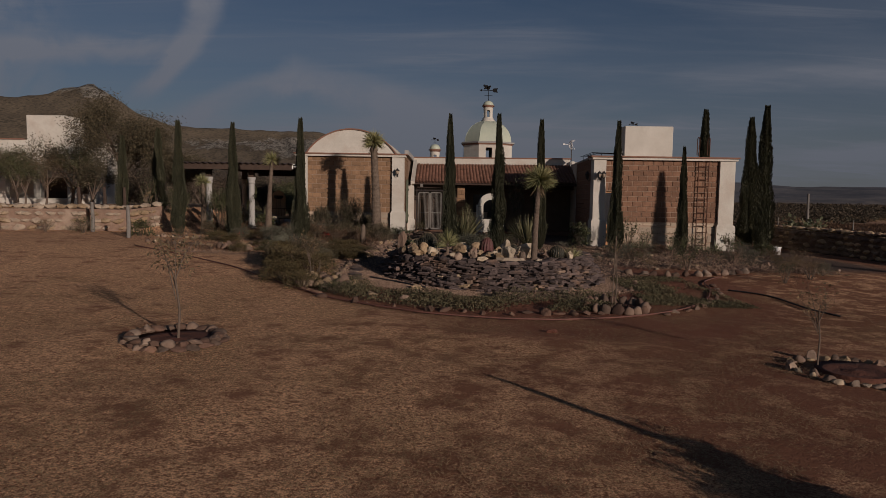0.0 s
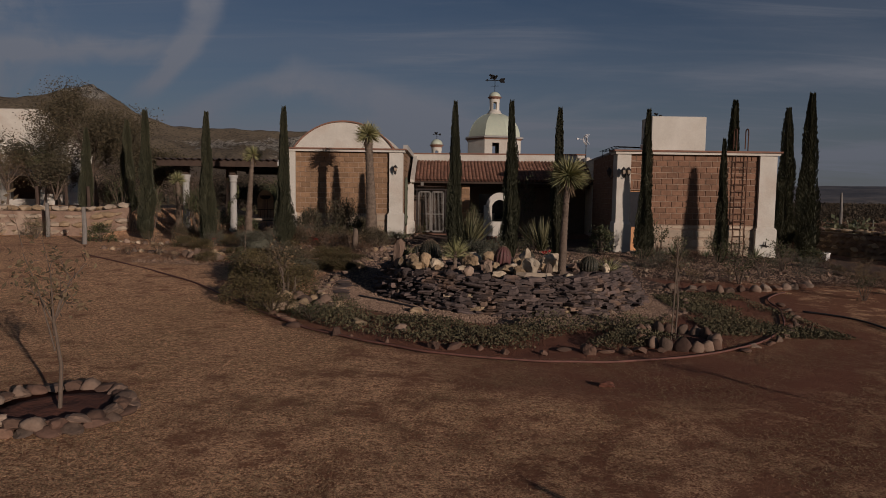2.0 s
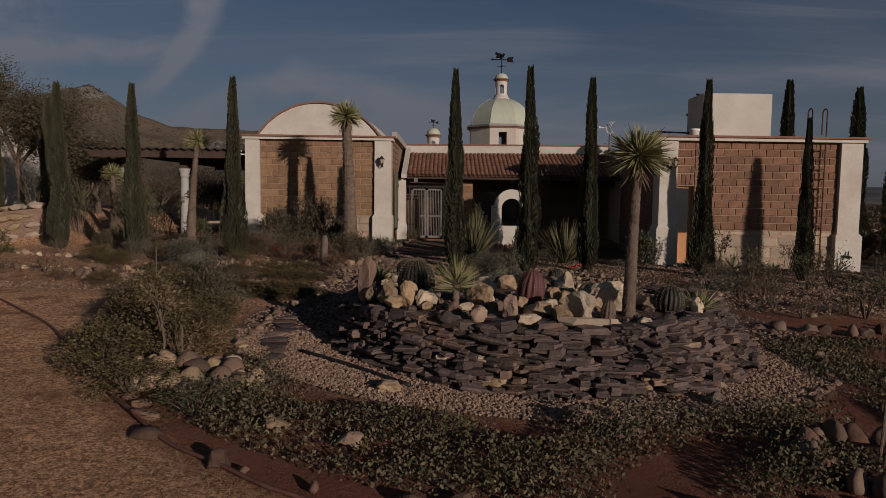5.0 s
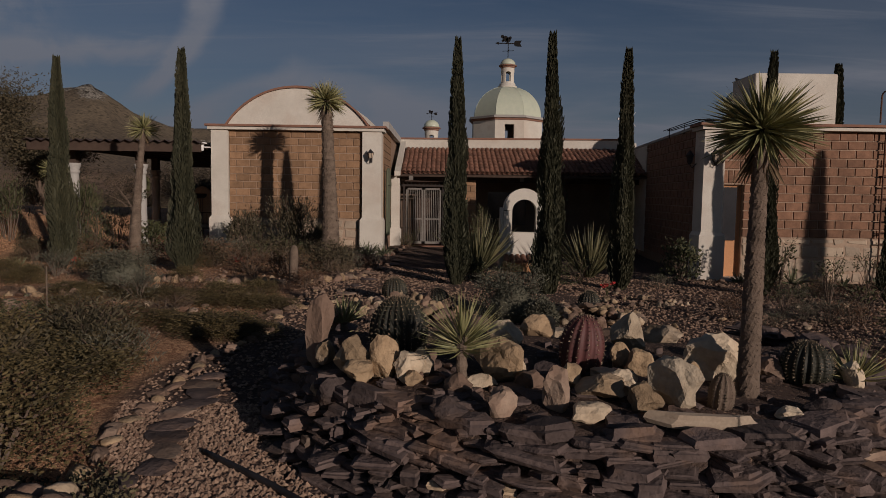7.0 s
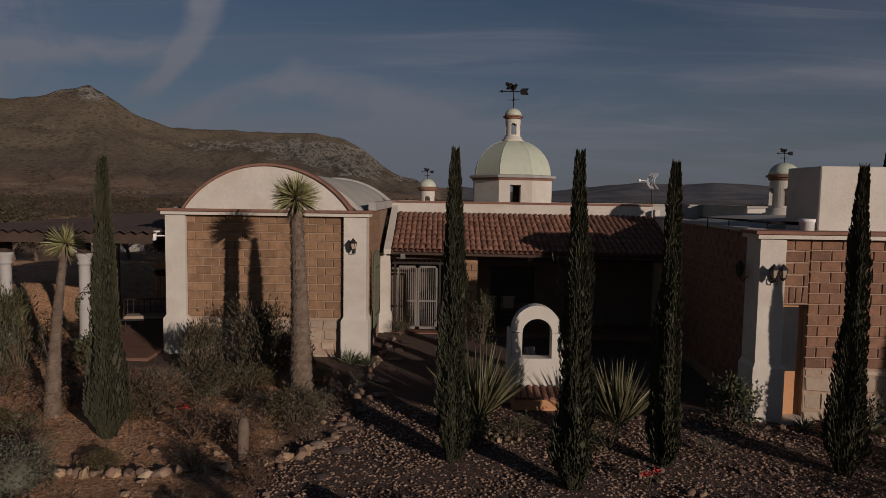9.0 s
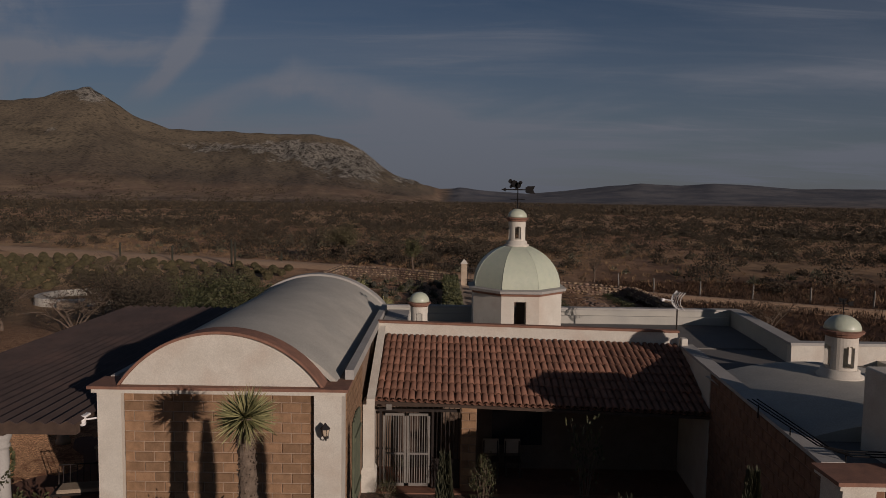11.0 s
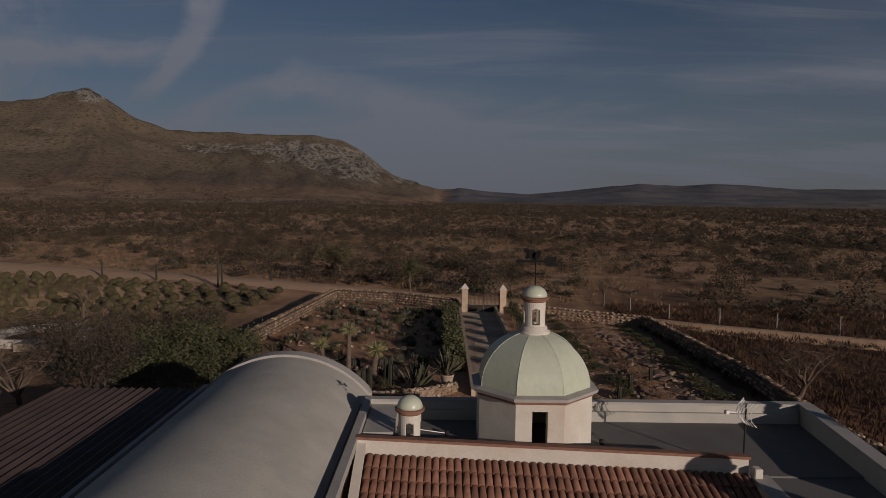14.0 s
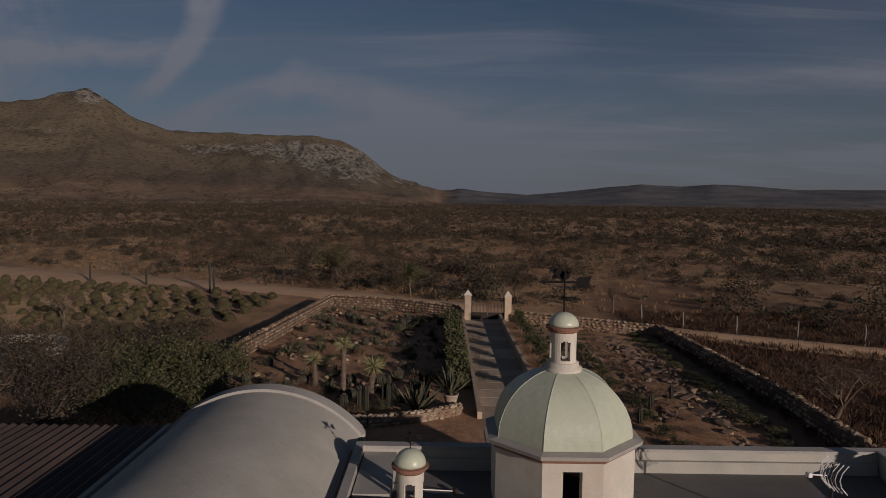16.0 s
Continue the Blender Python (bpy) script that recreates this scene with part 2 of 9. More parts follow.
M["glass_dark"] = simple("dark_window_glass", (0.02, 0.022, 0.025), (0.03, 0.03, 0.033), 2, 0.12, 0, 0.0, 0.001, 10, spec=0.5)
M["orange_plaster"] = simple("orange_plaster", (0.50, 0.26, 0.125), (0.43, 0.22, 0.105), 2, 0.9, 0, 0.2, 0.004, 40)
# porch floor and inner plaster: colours darkened to stand in for deep shade
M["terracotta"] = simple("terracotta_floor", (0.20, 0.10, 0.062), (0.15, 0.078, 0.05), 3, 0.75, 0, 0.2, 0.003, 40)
M["inside"] = simple("shade_brown_inner_plaster", (0.17, 0.12, 0.085), (0.12, 0.085, 0.06), 2, 0.9, 0, 0.2, 0.003, 40)
M["bark"] = simple("grey_brown_bark", (0.15, 0.11, 0.08), (0.095, 0.07, 0.05), 7, 0.95, 0, 0.8, 0.02, 40, where="obj")
M["bark_pale"] = simple("pale_dry_bark", (0.17, 0.128, 0.092), (0.095, 0.070, 0.05), 7, 0.95, 0, 0.8, 0.02, 40, where="obj")
M["cypress"] = leafy("cypress_foliage", (0.040, 0.042, 0.025), (0.072, 0.070, 0.040), 0.75)
M["yucca_leaf"] = leafy("yucca_leaf", (0.19, 0.195, 0.085), (0.38, 0.35, 0.18), 0.45)
M["yucca_dry"] = leafy("dry_yucca_leaf", (0.20, 0.14, 0.08), (0.11, 0.075, 0.045), 0.8)
M["sword_leaf"] = leafy("sword_leaf", (0.065, 0.068, 0.036), (0.19, 0.175, 0.095), 0.5)
M["agave"] = leafy("agave_leaf", (0.11, 0.125, 0.075), (0.20, 0.20, 0.12), 0.5)
M["agave_dull"] = leafy("dusty_agave_leaf", (0.060, 0.062, 0.040), (0.125, 0.118, 0.078), 0.6)
M["shrub_green"] = leafy("shrub_leaf", (0.045, 0.052, 0.025), (0.10, 0.098, 0.045), 0.6)
M["shrub_yellow"] = leafy("yellowish_shrub_leaf", (0.066, 0.054, 0.024), (0.155, 0.118, 0.055), 0.7)
M["shrub_grey"] = leafy("grey_shrub_leaf", (0.075, 0.075, 0.055), (0.135, 0.13, 0.095), 0.7)
M["shrub_dry"] = leafy("dry_twig", (0.12, 0.085, 0.05), (0.21, 0.15, 0.085), 0.9)
M["shrub_red"] = leafy("red_brown_shrub_leaf", (0.10, 0.055, 0.035), (0.17, 0.10, 0.06), 0.8)
M["cover_green"] = leafy("ground_cover_leaf", (0.055, 0.050, 0.029), (0.165, 0.138, 0.076), 0.8)
M["straw"] = leafy("straw_blade", (0.54, 0.37, 0.205), (0.28, 0.165, 0.088), 0.9)
M["shrub_dark"] = leafy("dull_brown_green_leaf", (0.046, 0.041, 0.025), (0.122, 0.098, 0.058), 0.7)
M["flower"] = leafy("red_flower", (0.42, 0.03, 0.03), (0.55, 0.07, 0.06), 0.6)
M["desert_leaf"] = leafy("desert_bush", (0.026, 0.021, 0.015), (0.092, 0.072, 0.050), 0.9)
M["desert_dry"] = leafy("dry_desert_bush", (0.075, 0.052, 0.032), (0.13, 0.092, 0.055), 0.9)
k = Nodes("mixed_gravel", 0.9)
isl = k.geo.outputs["Random Per Island"]
M["pebble"] = k.done(k.mix(isl, (0.155, 0.094, 0.063), (0.39, 0.268, 0.180)))

# green glazed dome: small diamond tiles with paler joints
k = Nodes("green_glazed_tile", 0.38, 0.0, 0.5)
n1, n2 = k.noise(1.4, 3.0), k.noise(7.0, 4.0)
c = k.mix(k.fit(n1, 0.3, 0.7), (0.52, 0.55, 0.41), (0.45, 0.50, 0.375))
c = k.mix(k.fit(k.cells(9.0, "Color"), 0.0, 1.0), c, k.mix(n2, (0.36, 0.42, 0.33), (0.60, 0.60, 0.46)))
M["dome_tile"] = k.done(c, k.bump(k.math("ADD", n2, k.cells(9.0)), 0.28, 0.010))

# barrel cactus skin and the like
M["cactus"] = simple("cactus_skin", (0.038, 0.037, 0.023), (0.021, 0.021, 0.014), 6, 0.6, 0, 0.3, 0.004, 40, where="obj")
M["cactus_red"] = simple("reddish_cactus_skin", (0.115, 0.042, 0.038), (0.07, 0.034, 0.028), 6, 0.6, 0, 0.3, 0.004, 40, where="obj")
M["spine"] = leafy("cactus_spine", (0.40, 0.32, 0.23), (0.22, 0.16, 0.11), 0.8)
M["hose"] = simple("dusty_orange_hose", (0.17, 0.075, 0.055), (0.11, 0.052, 0.038), 6, 0.7, 0, 0.1, 0.001, 40)
M["white_paint"] = simple("white_paint", (0.74, 0.72, 0.68), (0.68, 0.66, 0.62), 3, 0.6, 0, 0.1, 0.001, 40)
M["copper_dark"] = simple("dark_painted_metal", (0.045, 0.04, 0.04), (0.03, 0.028, 0.028), 6, 0.5, 0.5, 0.1, 0.001, 60)

# ---- mesh tools ----
rnd = random.Random(7)


class Mesh:
    """Collects points and faces; becomes one mesh."""

    def __init__(self):
        self.v, self.f = [], []

    def add(self, pts, faces):
        o = len(self.v)
        self.v.extend([tuple(p) for p in pts])
        self.f.extend([tuple(i + o for i in q) for q in faces])
        return self

    def box(self, x0, y0, z0, x1, y1, z1, m=None):
        pts = [Vector(p) for p in ((x0, y0, z0), (x1, y0, z0), (x1, y1, z0), (x0, y1, z0), (x0, y0, z1), (x1, y0, z1), (x1, y1, z1), (x0, y1, z1))]
        if m is not None:
            pts = [m @ p for p in pts]
        return self.add(pts, [(0, 3, 2, 1), (4, 5, 6, 7), (0, 1, 5, 4), (1, 2, 6, 5), (2, 3, 7, 6), (3, 0, 4, 7)])

    def bevel_box(self, x0, y0, z0, x1, y1, z1, b=0.02, m=None):
        """A box with its upright and top edges cut off."""
        def ring(z, i):
            return [(x0 + i + b, y0 + i, z), (x1 - i - b, y0 + i, z), (x1 - i, y0 + i + b, z), (x1 - i, y1 - i - b, z), (x1 - i - b, y1 - i, z), (x0 + i + b, y1 - i, z), (x0 + i, y1 - i - b, z), (x0 + i, y0 + i + b, z)]
        pts = ring(z0, 0) + ring(z1 - b, 0) + ring(z1, b)
        if m is not None:
            pts = [m @ Vector(p) for p in pts]
        f = [tuple(range(7, -1, -1)), tuple(range(16, 24))]
        for r in (0, 8):
            f += [(r + i, r + (i + 1) % 8, r + 8 + (i + 1) % 8, r + 8 + i) for i in range(8)]
        return self.add(pts, f)

    def lathe(self, profile, n=20, cx=0.0, cy=0.0, phase=0.0, cap=True):
        """Turns (radius, z) pairs, from bottom to top, round an upright axis."""
        pts, faces, k = [], [], len(profile)
        for r, z in profile:
            for i in range(n):
                a = phase + 2 * math.pi * i / n
                pts.append((cx + r * math.cos(a), cy + r * math.sin(a), z))
        for j in range(k - 1):
            for i in range(n):
                faces.append((j * n + i, j * n + (i + 1) % n, (j + 1) * n + (i + 1) % n, (j + 1) * n + i))
        if cap:
            faces.append(tuple(range(n - 1, -1, -1)))
            faces.append(tuple((k - 1) * n + i for i in range(n)))
        return self.add(pts, faces)

    def tube(self, path, radii, n=8):
        """A tube along a path."""
        path = [Vector(p) for p in path]
        if isinstance(radii, (int, float)):
            radii = [radii] * len(path)
        pts, faces = [], []
        side = None
        for j, p in enumerate(path):
            d = (path[min(j + 1, len(path) - 1)] - path[max(j - 1, 0)]).normalized()
            if side is None:
                side = d.cross(Vector((0, 0, 1)) if abs(d.z) < 0.9 else Vector((1, 0, 0))).normalized()
            side = (side - d * side.dot(d)).normalized()
            other = d.cross(side)
            for i in range(n):
                a = 2 * math.pi * i / n
                pts.append(p + (side * math.cos(a) + other * math.sin(a)) * radii[j])
        for j in range(len(path) - 1):
            for i in range(n):
                faces.append((j * n + i, j * n + (i + 1) % n, (j + 1) * n + (i + 1) % n, (j + 1) * n + i))
        faces.append(tuple(range(n - 1, -1, -1)))
        faces.append(tuple((len(path) - 1) * n + i for i in range(n)))
        return self.add(pts, faces)

    def blade(self, base, tip, width, fold=0.25, bend=0.0):
        """A stiff pointed leaf with a keel."""
        base, tip = Vector(base), Vector(tip)
        d = tip - base
        s = d.cross(Vector((0, 0, 1)))
        s = s.normalized() if s.length > 1e-5 else Vector((1, 0, 0))
        turn_by = rnd.uniform(-1.2, 1.2)
        s = (s * math.cos(turn_by) + s.cross(d.normalized()) * math.sin(turn_by)).normalized()
        nrm = s.cross(d).normalized()
        mid = base + d * 0.45 + nrm * bend * d.length
        w = width / 2
        pts = [base - s * w * 0.7, base + s * w * 0.7, mid - s * w, mid + s * w, tip, base - nrm * w * fold, mid - nrm * w * fold]
        return self.add(pts, [(0, 5, 6, 2), (5, 1, 3, 6), (2, 6, 4), (6, 3, 4)])

    def leaf(self, p, d, size, wide=0.45):
        """A small flat leaf with two faces."""
        p, d = Vector(p), Vector(d).normalized()
        s = d.cross(Vector((rnd.uniform(-1, 1), rnd.uniform(-1, 1), rnd.uniform(-1, 1)))).normalized() * size * wide / 2
        return self.add([p, p + d * size * 0.5 - s, p + d * size, p + d * size * 0.5 + s], [(0, 1, 2, 3)])

    def data(self, name, material, smooth=False):
        me = bpy.data.meshes.new(name)
        me.from_pydata(self.v, [], self.f)
        if material:
            me.materials.append(material)
        if smooth:
            me.polygons.foreach_set("use_smooth", [True] * len(me.polygons))
        me.update()
        return me


def many_faces(name, corners, material):
    """A mesh of loose faces, all with the same number of corners, from an array (faces, corners, 3)."""
    n, k = corners.shape[:2]
    me = bpy.data.meshes.new(name)
    me.vertices.add(n * k)
    me.vertices.foreach_set("co", np.ascontiguousarray(corners, np.float32).ravel())
    me.loops.add(n * k)
    me.loops.foreach_set("vertex_index", np.arange(n * k, dtype=np.int32))
    me.polygons.add(n)
    me.polygons.foreach_set("loop_start", np.arange(0, n * k, k, dtype=np.int32))
    me.materials.append(material)
    me.update(calc_edges=True)
    return me


def part(name, mesh, material, parent=None, label="", smooth=False, m=None):
    """Links a mesh as one object, under a thing or a part."""
    me = mesh if isinstance(mesh, bpy.types.Mesh) else mesh.data(name, material, smooth)
    ob = new(name, me)
    if parent:
        ob.parent = parent
    if m is not None:
        ob.matrix_basis = m
    if label:
        ob["label"] = label
    return ob


def thing(name, label, category, group="", kind="", m=None):
    """An empty at the base of a thing, to hold its parts."""
    ob = new(name)
    ob.empty_display_size = 0.1
    if m is not None:
        ob.matrix_basis = m
    return tagged(ob, label, category, group, kind)


def single(name, mesh, material, label, category, group="", kind="", smooth=False, m=None):
    """A thing that is one mesh."""
    return tagged(part(name, mesh, material, None, "", smooth, m), label, category, group, kind)


def ss(a, b, x):
    t = np.clip((np.asarray(x, float) - a) / (b - a), 0, 1)
    return t * t * (3 - 2 * t)


def rock_mesh(seed, flat=1.0, rough=0.25, level=2):
    """A lump of stone about 1 across, with broken faces; its base is at z = -0.5 * flat."""
    bm = bmesh.new()
    bmesh.ops.create_icosphere(bm, subdivisions=level, radius=0.5)
    r = random.Random(seed)
    cuts = [(Vector((r.uniform(-1, 1), r.uniform(-1, 1), r.uniform(-1, 1))).normalized(), r.uniform(0.27, 0.42)) for _ in range(9 if level < 3 else 15)]
    o = Vector((seed * 3.1, seed * 1.7, 0))
    for v in bm.verts:
        for n, d in cuts:
            e = v.co.dot(n) - d
            if e > 0:
                v.co -= n * e
        v.co *= 1 + rough * noise.noise(v.co * 3.0 + o)
        if level > 2:
            v.co *= 1 + 0.09 * noise.noise(v.co * 9.0 + o)
        v.co.z *= flat
    mesh = Mesh()
    bm.verts.ensure_lookup_table()
    mesh.add([v.co for v in bm.verts], [[v.index for v in f.verts] for f in bm.faces])
    bm.free()
    return mesh


# ---- ground ----
MOUND = (1.25, 18.4, 2.9, 3.0)  # centre and half widths of the raised rock bed


HILL = 2.7  # how far off the ridge stands, against a first guess of 900 m


def hills(x, y):
    """Height of the land far off: a ridge on the left, low hills far on the right."""
    dx, dy = x - 0.2, y - 24.0
    r = np.hypot(dx, dy)
    az = np.degrees(np.arctan2(dx, dy))
    az_l = [-70, -45, -32.9, -31.0, -29.5, -27.2, -26.3, -25.0, -23.4, -21.7, -20, -16, -11, -8.7, -6.7, -5.4, -4.1, -2.6, 0, 3]
    up_l = [0.08, 0.12, 0.122, 0.128, 0.136, 0.145, 0.138, 0.122, 0.108, 0.097, 0.099, 0.098, 0.097, 0.093, 0.077, 0.057, 0.041, 0.031, 0.006, 0.0]
    e = np.interp(az, az_l, up_l) * ((az > -120) & (az < 3))
    far = HILL * (900.0 + 6.0 * np.clip(az + 20, -30, 40))
    rise = np.clip((r - 1000) / (far - 1000), 0, 1)
    fall = np.clip((r - far) / 1100, 0, 1)
    h = 1.03 * np.maximum(e - 0.0098, 0) * far * (0.25 * rise + 0.75 * rise ** 2.2) * (1 - fall)
    az_r = [-6, -1.2, 1.5, 4, 7, 10, 13, 16, 19, 21.5, 24.5, 27.3, 30, 40, 70]
    up_r = [0.0, 0.014, 0.016, 0.011, 0.008, 0.013, 0.019, 0.0235, 0.0215, 0.025, 0.023, 0.019, 0.0185, 0.018, 0.01]
    e2 = np.interp(az, az_r, up_r) * (az > -6) * (az < 100)
    h2 = e2 * 3400 * ss(2300, 3400, r)
    return h + h2, rise * np.clip((e - 0.004) / 0.03, 0, 1)


def ground(x, y, rough=True):
    """Height of the land at (x, y)."""
    x, y = np.asarray(x, float), np.asarray(y, float)
    z = 0.18 - 0.02 * np.clip(x, -14, 16) + 0.28 * ss(13, 23, y)
    back = np.clip(y - 47, 0, None)
    z = z - 0.45 * ss(44, 52, y) - np.where(back < 220, 0.016 * back, 3.52 + 0.004 * (back - 220))
    z = np.where(back > 1500, -9.0, z)
    # raised rock bed
    ex = np.hypot((x - MOUND[0]) / MOUND[2], (y - MOUND[1]) / MOUND[3])
    z = z + 0.60 * (1 - ss(0.86, 0.99, ex)) * (1 - ss(18.2, 19.6, y))
    # terrace behind the dry-stone wall on the left
    edge = 27.6 - 0.28 * (x + 11.5)
    terrace = ss(0, 0.5, y - edge) * ss(0, 0.6 + 1.6 * ss(30, 33, y), -11.4 - x) * (1 - ss(44, 60, y))
    z = z + 0.75 * terrace
    # falling land on the right, past the boundary wall
    z = z - 0.9 * ss(15.5, 24, x) * ss(10, 26, y) * (1 - ss(60, 90, y))
    h, _ = hills(x, y)
    return z + h


def gz(x, y):
    return float(ground(x, y))


def build_ground():
    ang = np.concatenate([np.arange(-42, 42, 0.28), np.arange(42, 318, 2.0)])
    rad = np.concatenate([np.arange(0.15, 9, 0.17), 9 * 1.034 ** np.arange(0, 108), np.geomspace(340, 2700, 150), np.geomspace(2760, 4700, 26)])
    a, r = np.meshgrid(np.radians(ang), rad)
    x, y = 1.2 + r * np.sin(a), 17.0 + r * np.cos(a)
    z = ground(x, y)
    _, slope = hills(x, y)
    n = np.zeros_like(z)
    for i in range(z.shape[0]):
        for j in range(z.shape[1]):
            q = Vector((x[i, j], y[i, j], 0))
            if rad[i] < 60:
                n[i, j] = 0.03 * noise.noise(q * 0.7) + 0.012 * noise.noise(q * 3.1)
            elif rad[i] < 330:
                n[i, j] = 0.35 * noise.noise(q * 0.05) + 0.15 * noise.noise(q * 0.2)
            else:
                s = slope[i, j]
                g = Vector((math.degrees(a[i, j]) * 15.0, rad[i] * 0.3 / HILL, 0))
                n[i, j] = 1.0 * noise.noise(q * 0.01) + HILL * s * (13 * (0.45 - abs(noise.noise(g * 0.012))) + 7 * noise.noise(g * 0.03) + 4.0 * noise.noise(g * 0.085)) * (1 - 0.75 * max(0.0, (s - 0.75) / 0.25))
                if rad[i] > 2300 and s == 0:
                    n[i, j] = 14 * (0.4 - abs(noise.noise(q * 0.0022))) + 6 * noise.noise(q * 0.006)
    # bare crags on the upper slopes
    far_az = np.degrees(np.arctan2(x - 0.2, y - 24.0))
    lift = (z + n - 9.5) / np.maximum(np.hypot(x - 0.2, y - 24.0), 1)

    def patch(a0, wa, e0, we, amount=1.0):
        return amount * np.exp(-((far_az - a0) / wa) ** 2 - ((lift - e0) / we) ** 2)
    crag = patch(-12.2, 2.8, 0.060, 0.013) + patch(-6.6, 1.7, 0.042, 0.018) + patch(-9.4, 1.8, 0.048, 0.017, 0.9) + patch(-18.5, 3.0, 0.060, 0.006, 0.6) + patch(-30.6, 1.2, 0.073, 0.004, 0.4) + patch(-27.8, 3.4, 0.137, 0.016, 0.95) + patch(-3.2, 0.9, 0.022, 0.008, 0.6)
    crag = np.clip(crag * (slope > 0.2), 0, 1)
    for i in range(z.shape[0]):
        if rad[i] > 400:
            for j in range(z.shape[1]):
                if crag[i, j] > 0.08:
                    g = Vector((math.degrees(a[i, j]) * 15.0, rad[i] * 0.5 / HILL, 3))
                    n[i, j] += HILL * crag[i, j] * (9 * abs(noise.noise(g * 0.055)) + 5 * noise.noise(g * 0.15)) * (1 - 0.6 * max(0.0, (slope[i, j] - 0.85) / 0.15))
    z = z + n
    na, nr = len(ang), len(rad)
    pts = np.stack([x, y, z], -1).reshape(-1, 3)
    faces = []
    for i in range(nr - 1):
        for j in range(na):
            k2 = (j + 1) % na
            faces.append((i * na + j, i * na + k2, (i + 1) * na + k2, (i + 1) * na + j))
    faces = [f[::-1] for f in faces]
    me = bpy.data.meshes.new("ground")
    me.from_pydata(pts.tolist() + [(1.2, 17.0, float(z[0].mean()))], [], faces + [((j + 1) % na, j, na * nr) for j in range(na)][::1])
    # kinds of soil: gravel, red bare soil, bare rock
    px, py = pts[:, 0], pts[:, 1]
    ex = np.hypot((px - MOUND[0]) / MOUND[2], (py - MOUND[1]) / MOUND[3])
    ring = 1 - ss(1.28, 1.36, np.hypot((px - 1.2) / 3.2, (py - 18.4) / 2.85))
    upper = ss(19.0, 20.5, py - 0.10 * np.abs(px)) * (1 - ss(45, 47, py)) * ss(-9.5, -8.0, px) * (1 - ss(14, 15, px))
    bed_left = ss(2.3, 3.0, -px) * ss(20.3, 21.2, py) * (1 - ss(29.8, 30.6, py))
    gravel = np.clip(ring + upper - 0.85 * bed_left, 0, 1)
    bedd = 1 - ss(0.98, 1.05, np.hypot((px - 1.0) / 5.2, (py - 18.4) / 5.9))
    red = np.clip(bedd - gravel, 0, 1) * 0.9 + ss(14.0, 15.5, px) * (py < 60) * 0.5
    rim = 1 - ss(0.96, 1.12, np.hypot((px - 2.0) / 5.6, (py - 17.4) / 6.6))
    red = np.clip(red + 0.75 * rim * ss(-2.0, 1.5, px) * (1 - gravel) + 0.42 * ss(-1.0, 4.0, px) * (1 - ss(10, 13, py)) * (1 - ss(13, 16, px)), 0, 1)
    red = np.clip(red + 0.62 * bed_left, 0, 1)
    red = red * (1 - 0.85 * ss(15.6, 16.6, py) * ss(1.5, 2.6, -px) * (py < 30))
    pathm = ((px > 1.9) & (px < 5.0) & (py > 47) & (py < 87)).astype(float)
    cols = np.zeros((len(pts) + 1, 4), np.float32)
    cols[:-1, 0], cols[:-1, 1], cols[:-1, 2] = gravel, red, np.clip(pathm, 0, 1)
    cols[:-1, 3] = slope.reshape(-1)
    cols[-1] = cols[0]
    att = me.attributes.new("soil", "FLOAT_COLOR", "POINT")
    att.data.foreach_set("color", cols.ravel())
    me.polygons.foreach_set("use_smooth", [True] * len(me.polygons))
    att2 = me.attributes.new("crag", "FLOAT", "POINT")
    att2.data.foreach_set("value", np.append(crag.ravel(), 0).astype(np.float32))
    k = Nodes("ground_soil", 0.95, 0, 0.15)
    at2 = k.n.new("ShaderNodeAttribute")
    at2.attribute_name = "crag"
    crag_o = at2.outputs["Fac"]
    at = k.n.new("ShaderNodeAttribute")
    at.attribute_name = "soil"
    sepc = k.n.new("ShaderNodeSeparateColor")
    k.l.new(at.outputs["Color"], sepc.inputs[0])
    gravel_o, red_o, path_o, hill_o = sepc.outputs[0], sepc.outputs[1], sepc.outputs[2], at.outputs["Alpha"]
    lsep = k.n.new("ShaderNodeSeparateXYZ")
    k.l.new(k.geo.outputs["Position"], lsep.inputs[0])
    lx = lsep.outputs[0]
    big, mid, fine, tiny = k.noise(0.35, 4), k.noise(2.2, 5, 0.65), k.noise(17, 5, 0.75), k.noise(48, 4, 0.75)
    soil = k.mix(k.fit(mid, 0.35, 0.65), (0.165, 0.068, 0.037), (0.28, 0.132, 0.072))
    straw = k.mix(k.fit(k.math("ADD", k.math("MULTIPLY", fine, 0.5), k.math("MULTIPLY", tiny, 0.5)), 0.445, 0.56), (0.255, 0.118, 0.061), (0.90, 0.56, 0.31))
    lawn = k.mix(k.fit(k.math("ADD", k.math("ADD", k.math("MULTIPLY", mid, 1.1), k.math("MULTIPLY", big, 0.4)), k.math("MULTIPLY", fine, 0.8)), k.fit(lx, 4.0, -4.0, 1.07, 1.22), k.fit(lx, 4.0, -4.0, 1.18, 1.36)), straw, soil)
    lawn = k.mix(1.0, lawn, (0.95, 0.945, 0.95), "MULTIPLY")
    redsoil = k.mix(k.fit(mid, 0.3, 0.7), (0.165, 0.066, 0.040), (0.235, 0.104, 0.062))
    grav = k.mix(k.cells(22, "Color"), (0.20, 0.123, 0.082), (0.45, 0.31, 0.207))
    grav = k.mix(k.fit(k.cells(22), 0.0, 0.35, 0.0, 1.0), grav, (0.10, 0.07, 0.055))
    paved = k.mix(k.fit(mid, 0.3, 0.7), (0.30, 0.24, 0.18), (0.24, 0.185, 0.14))
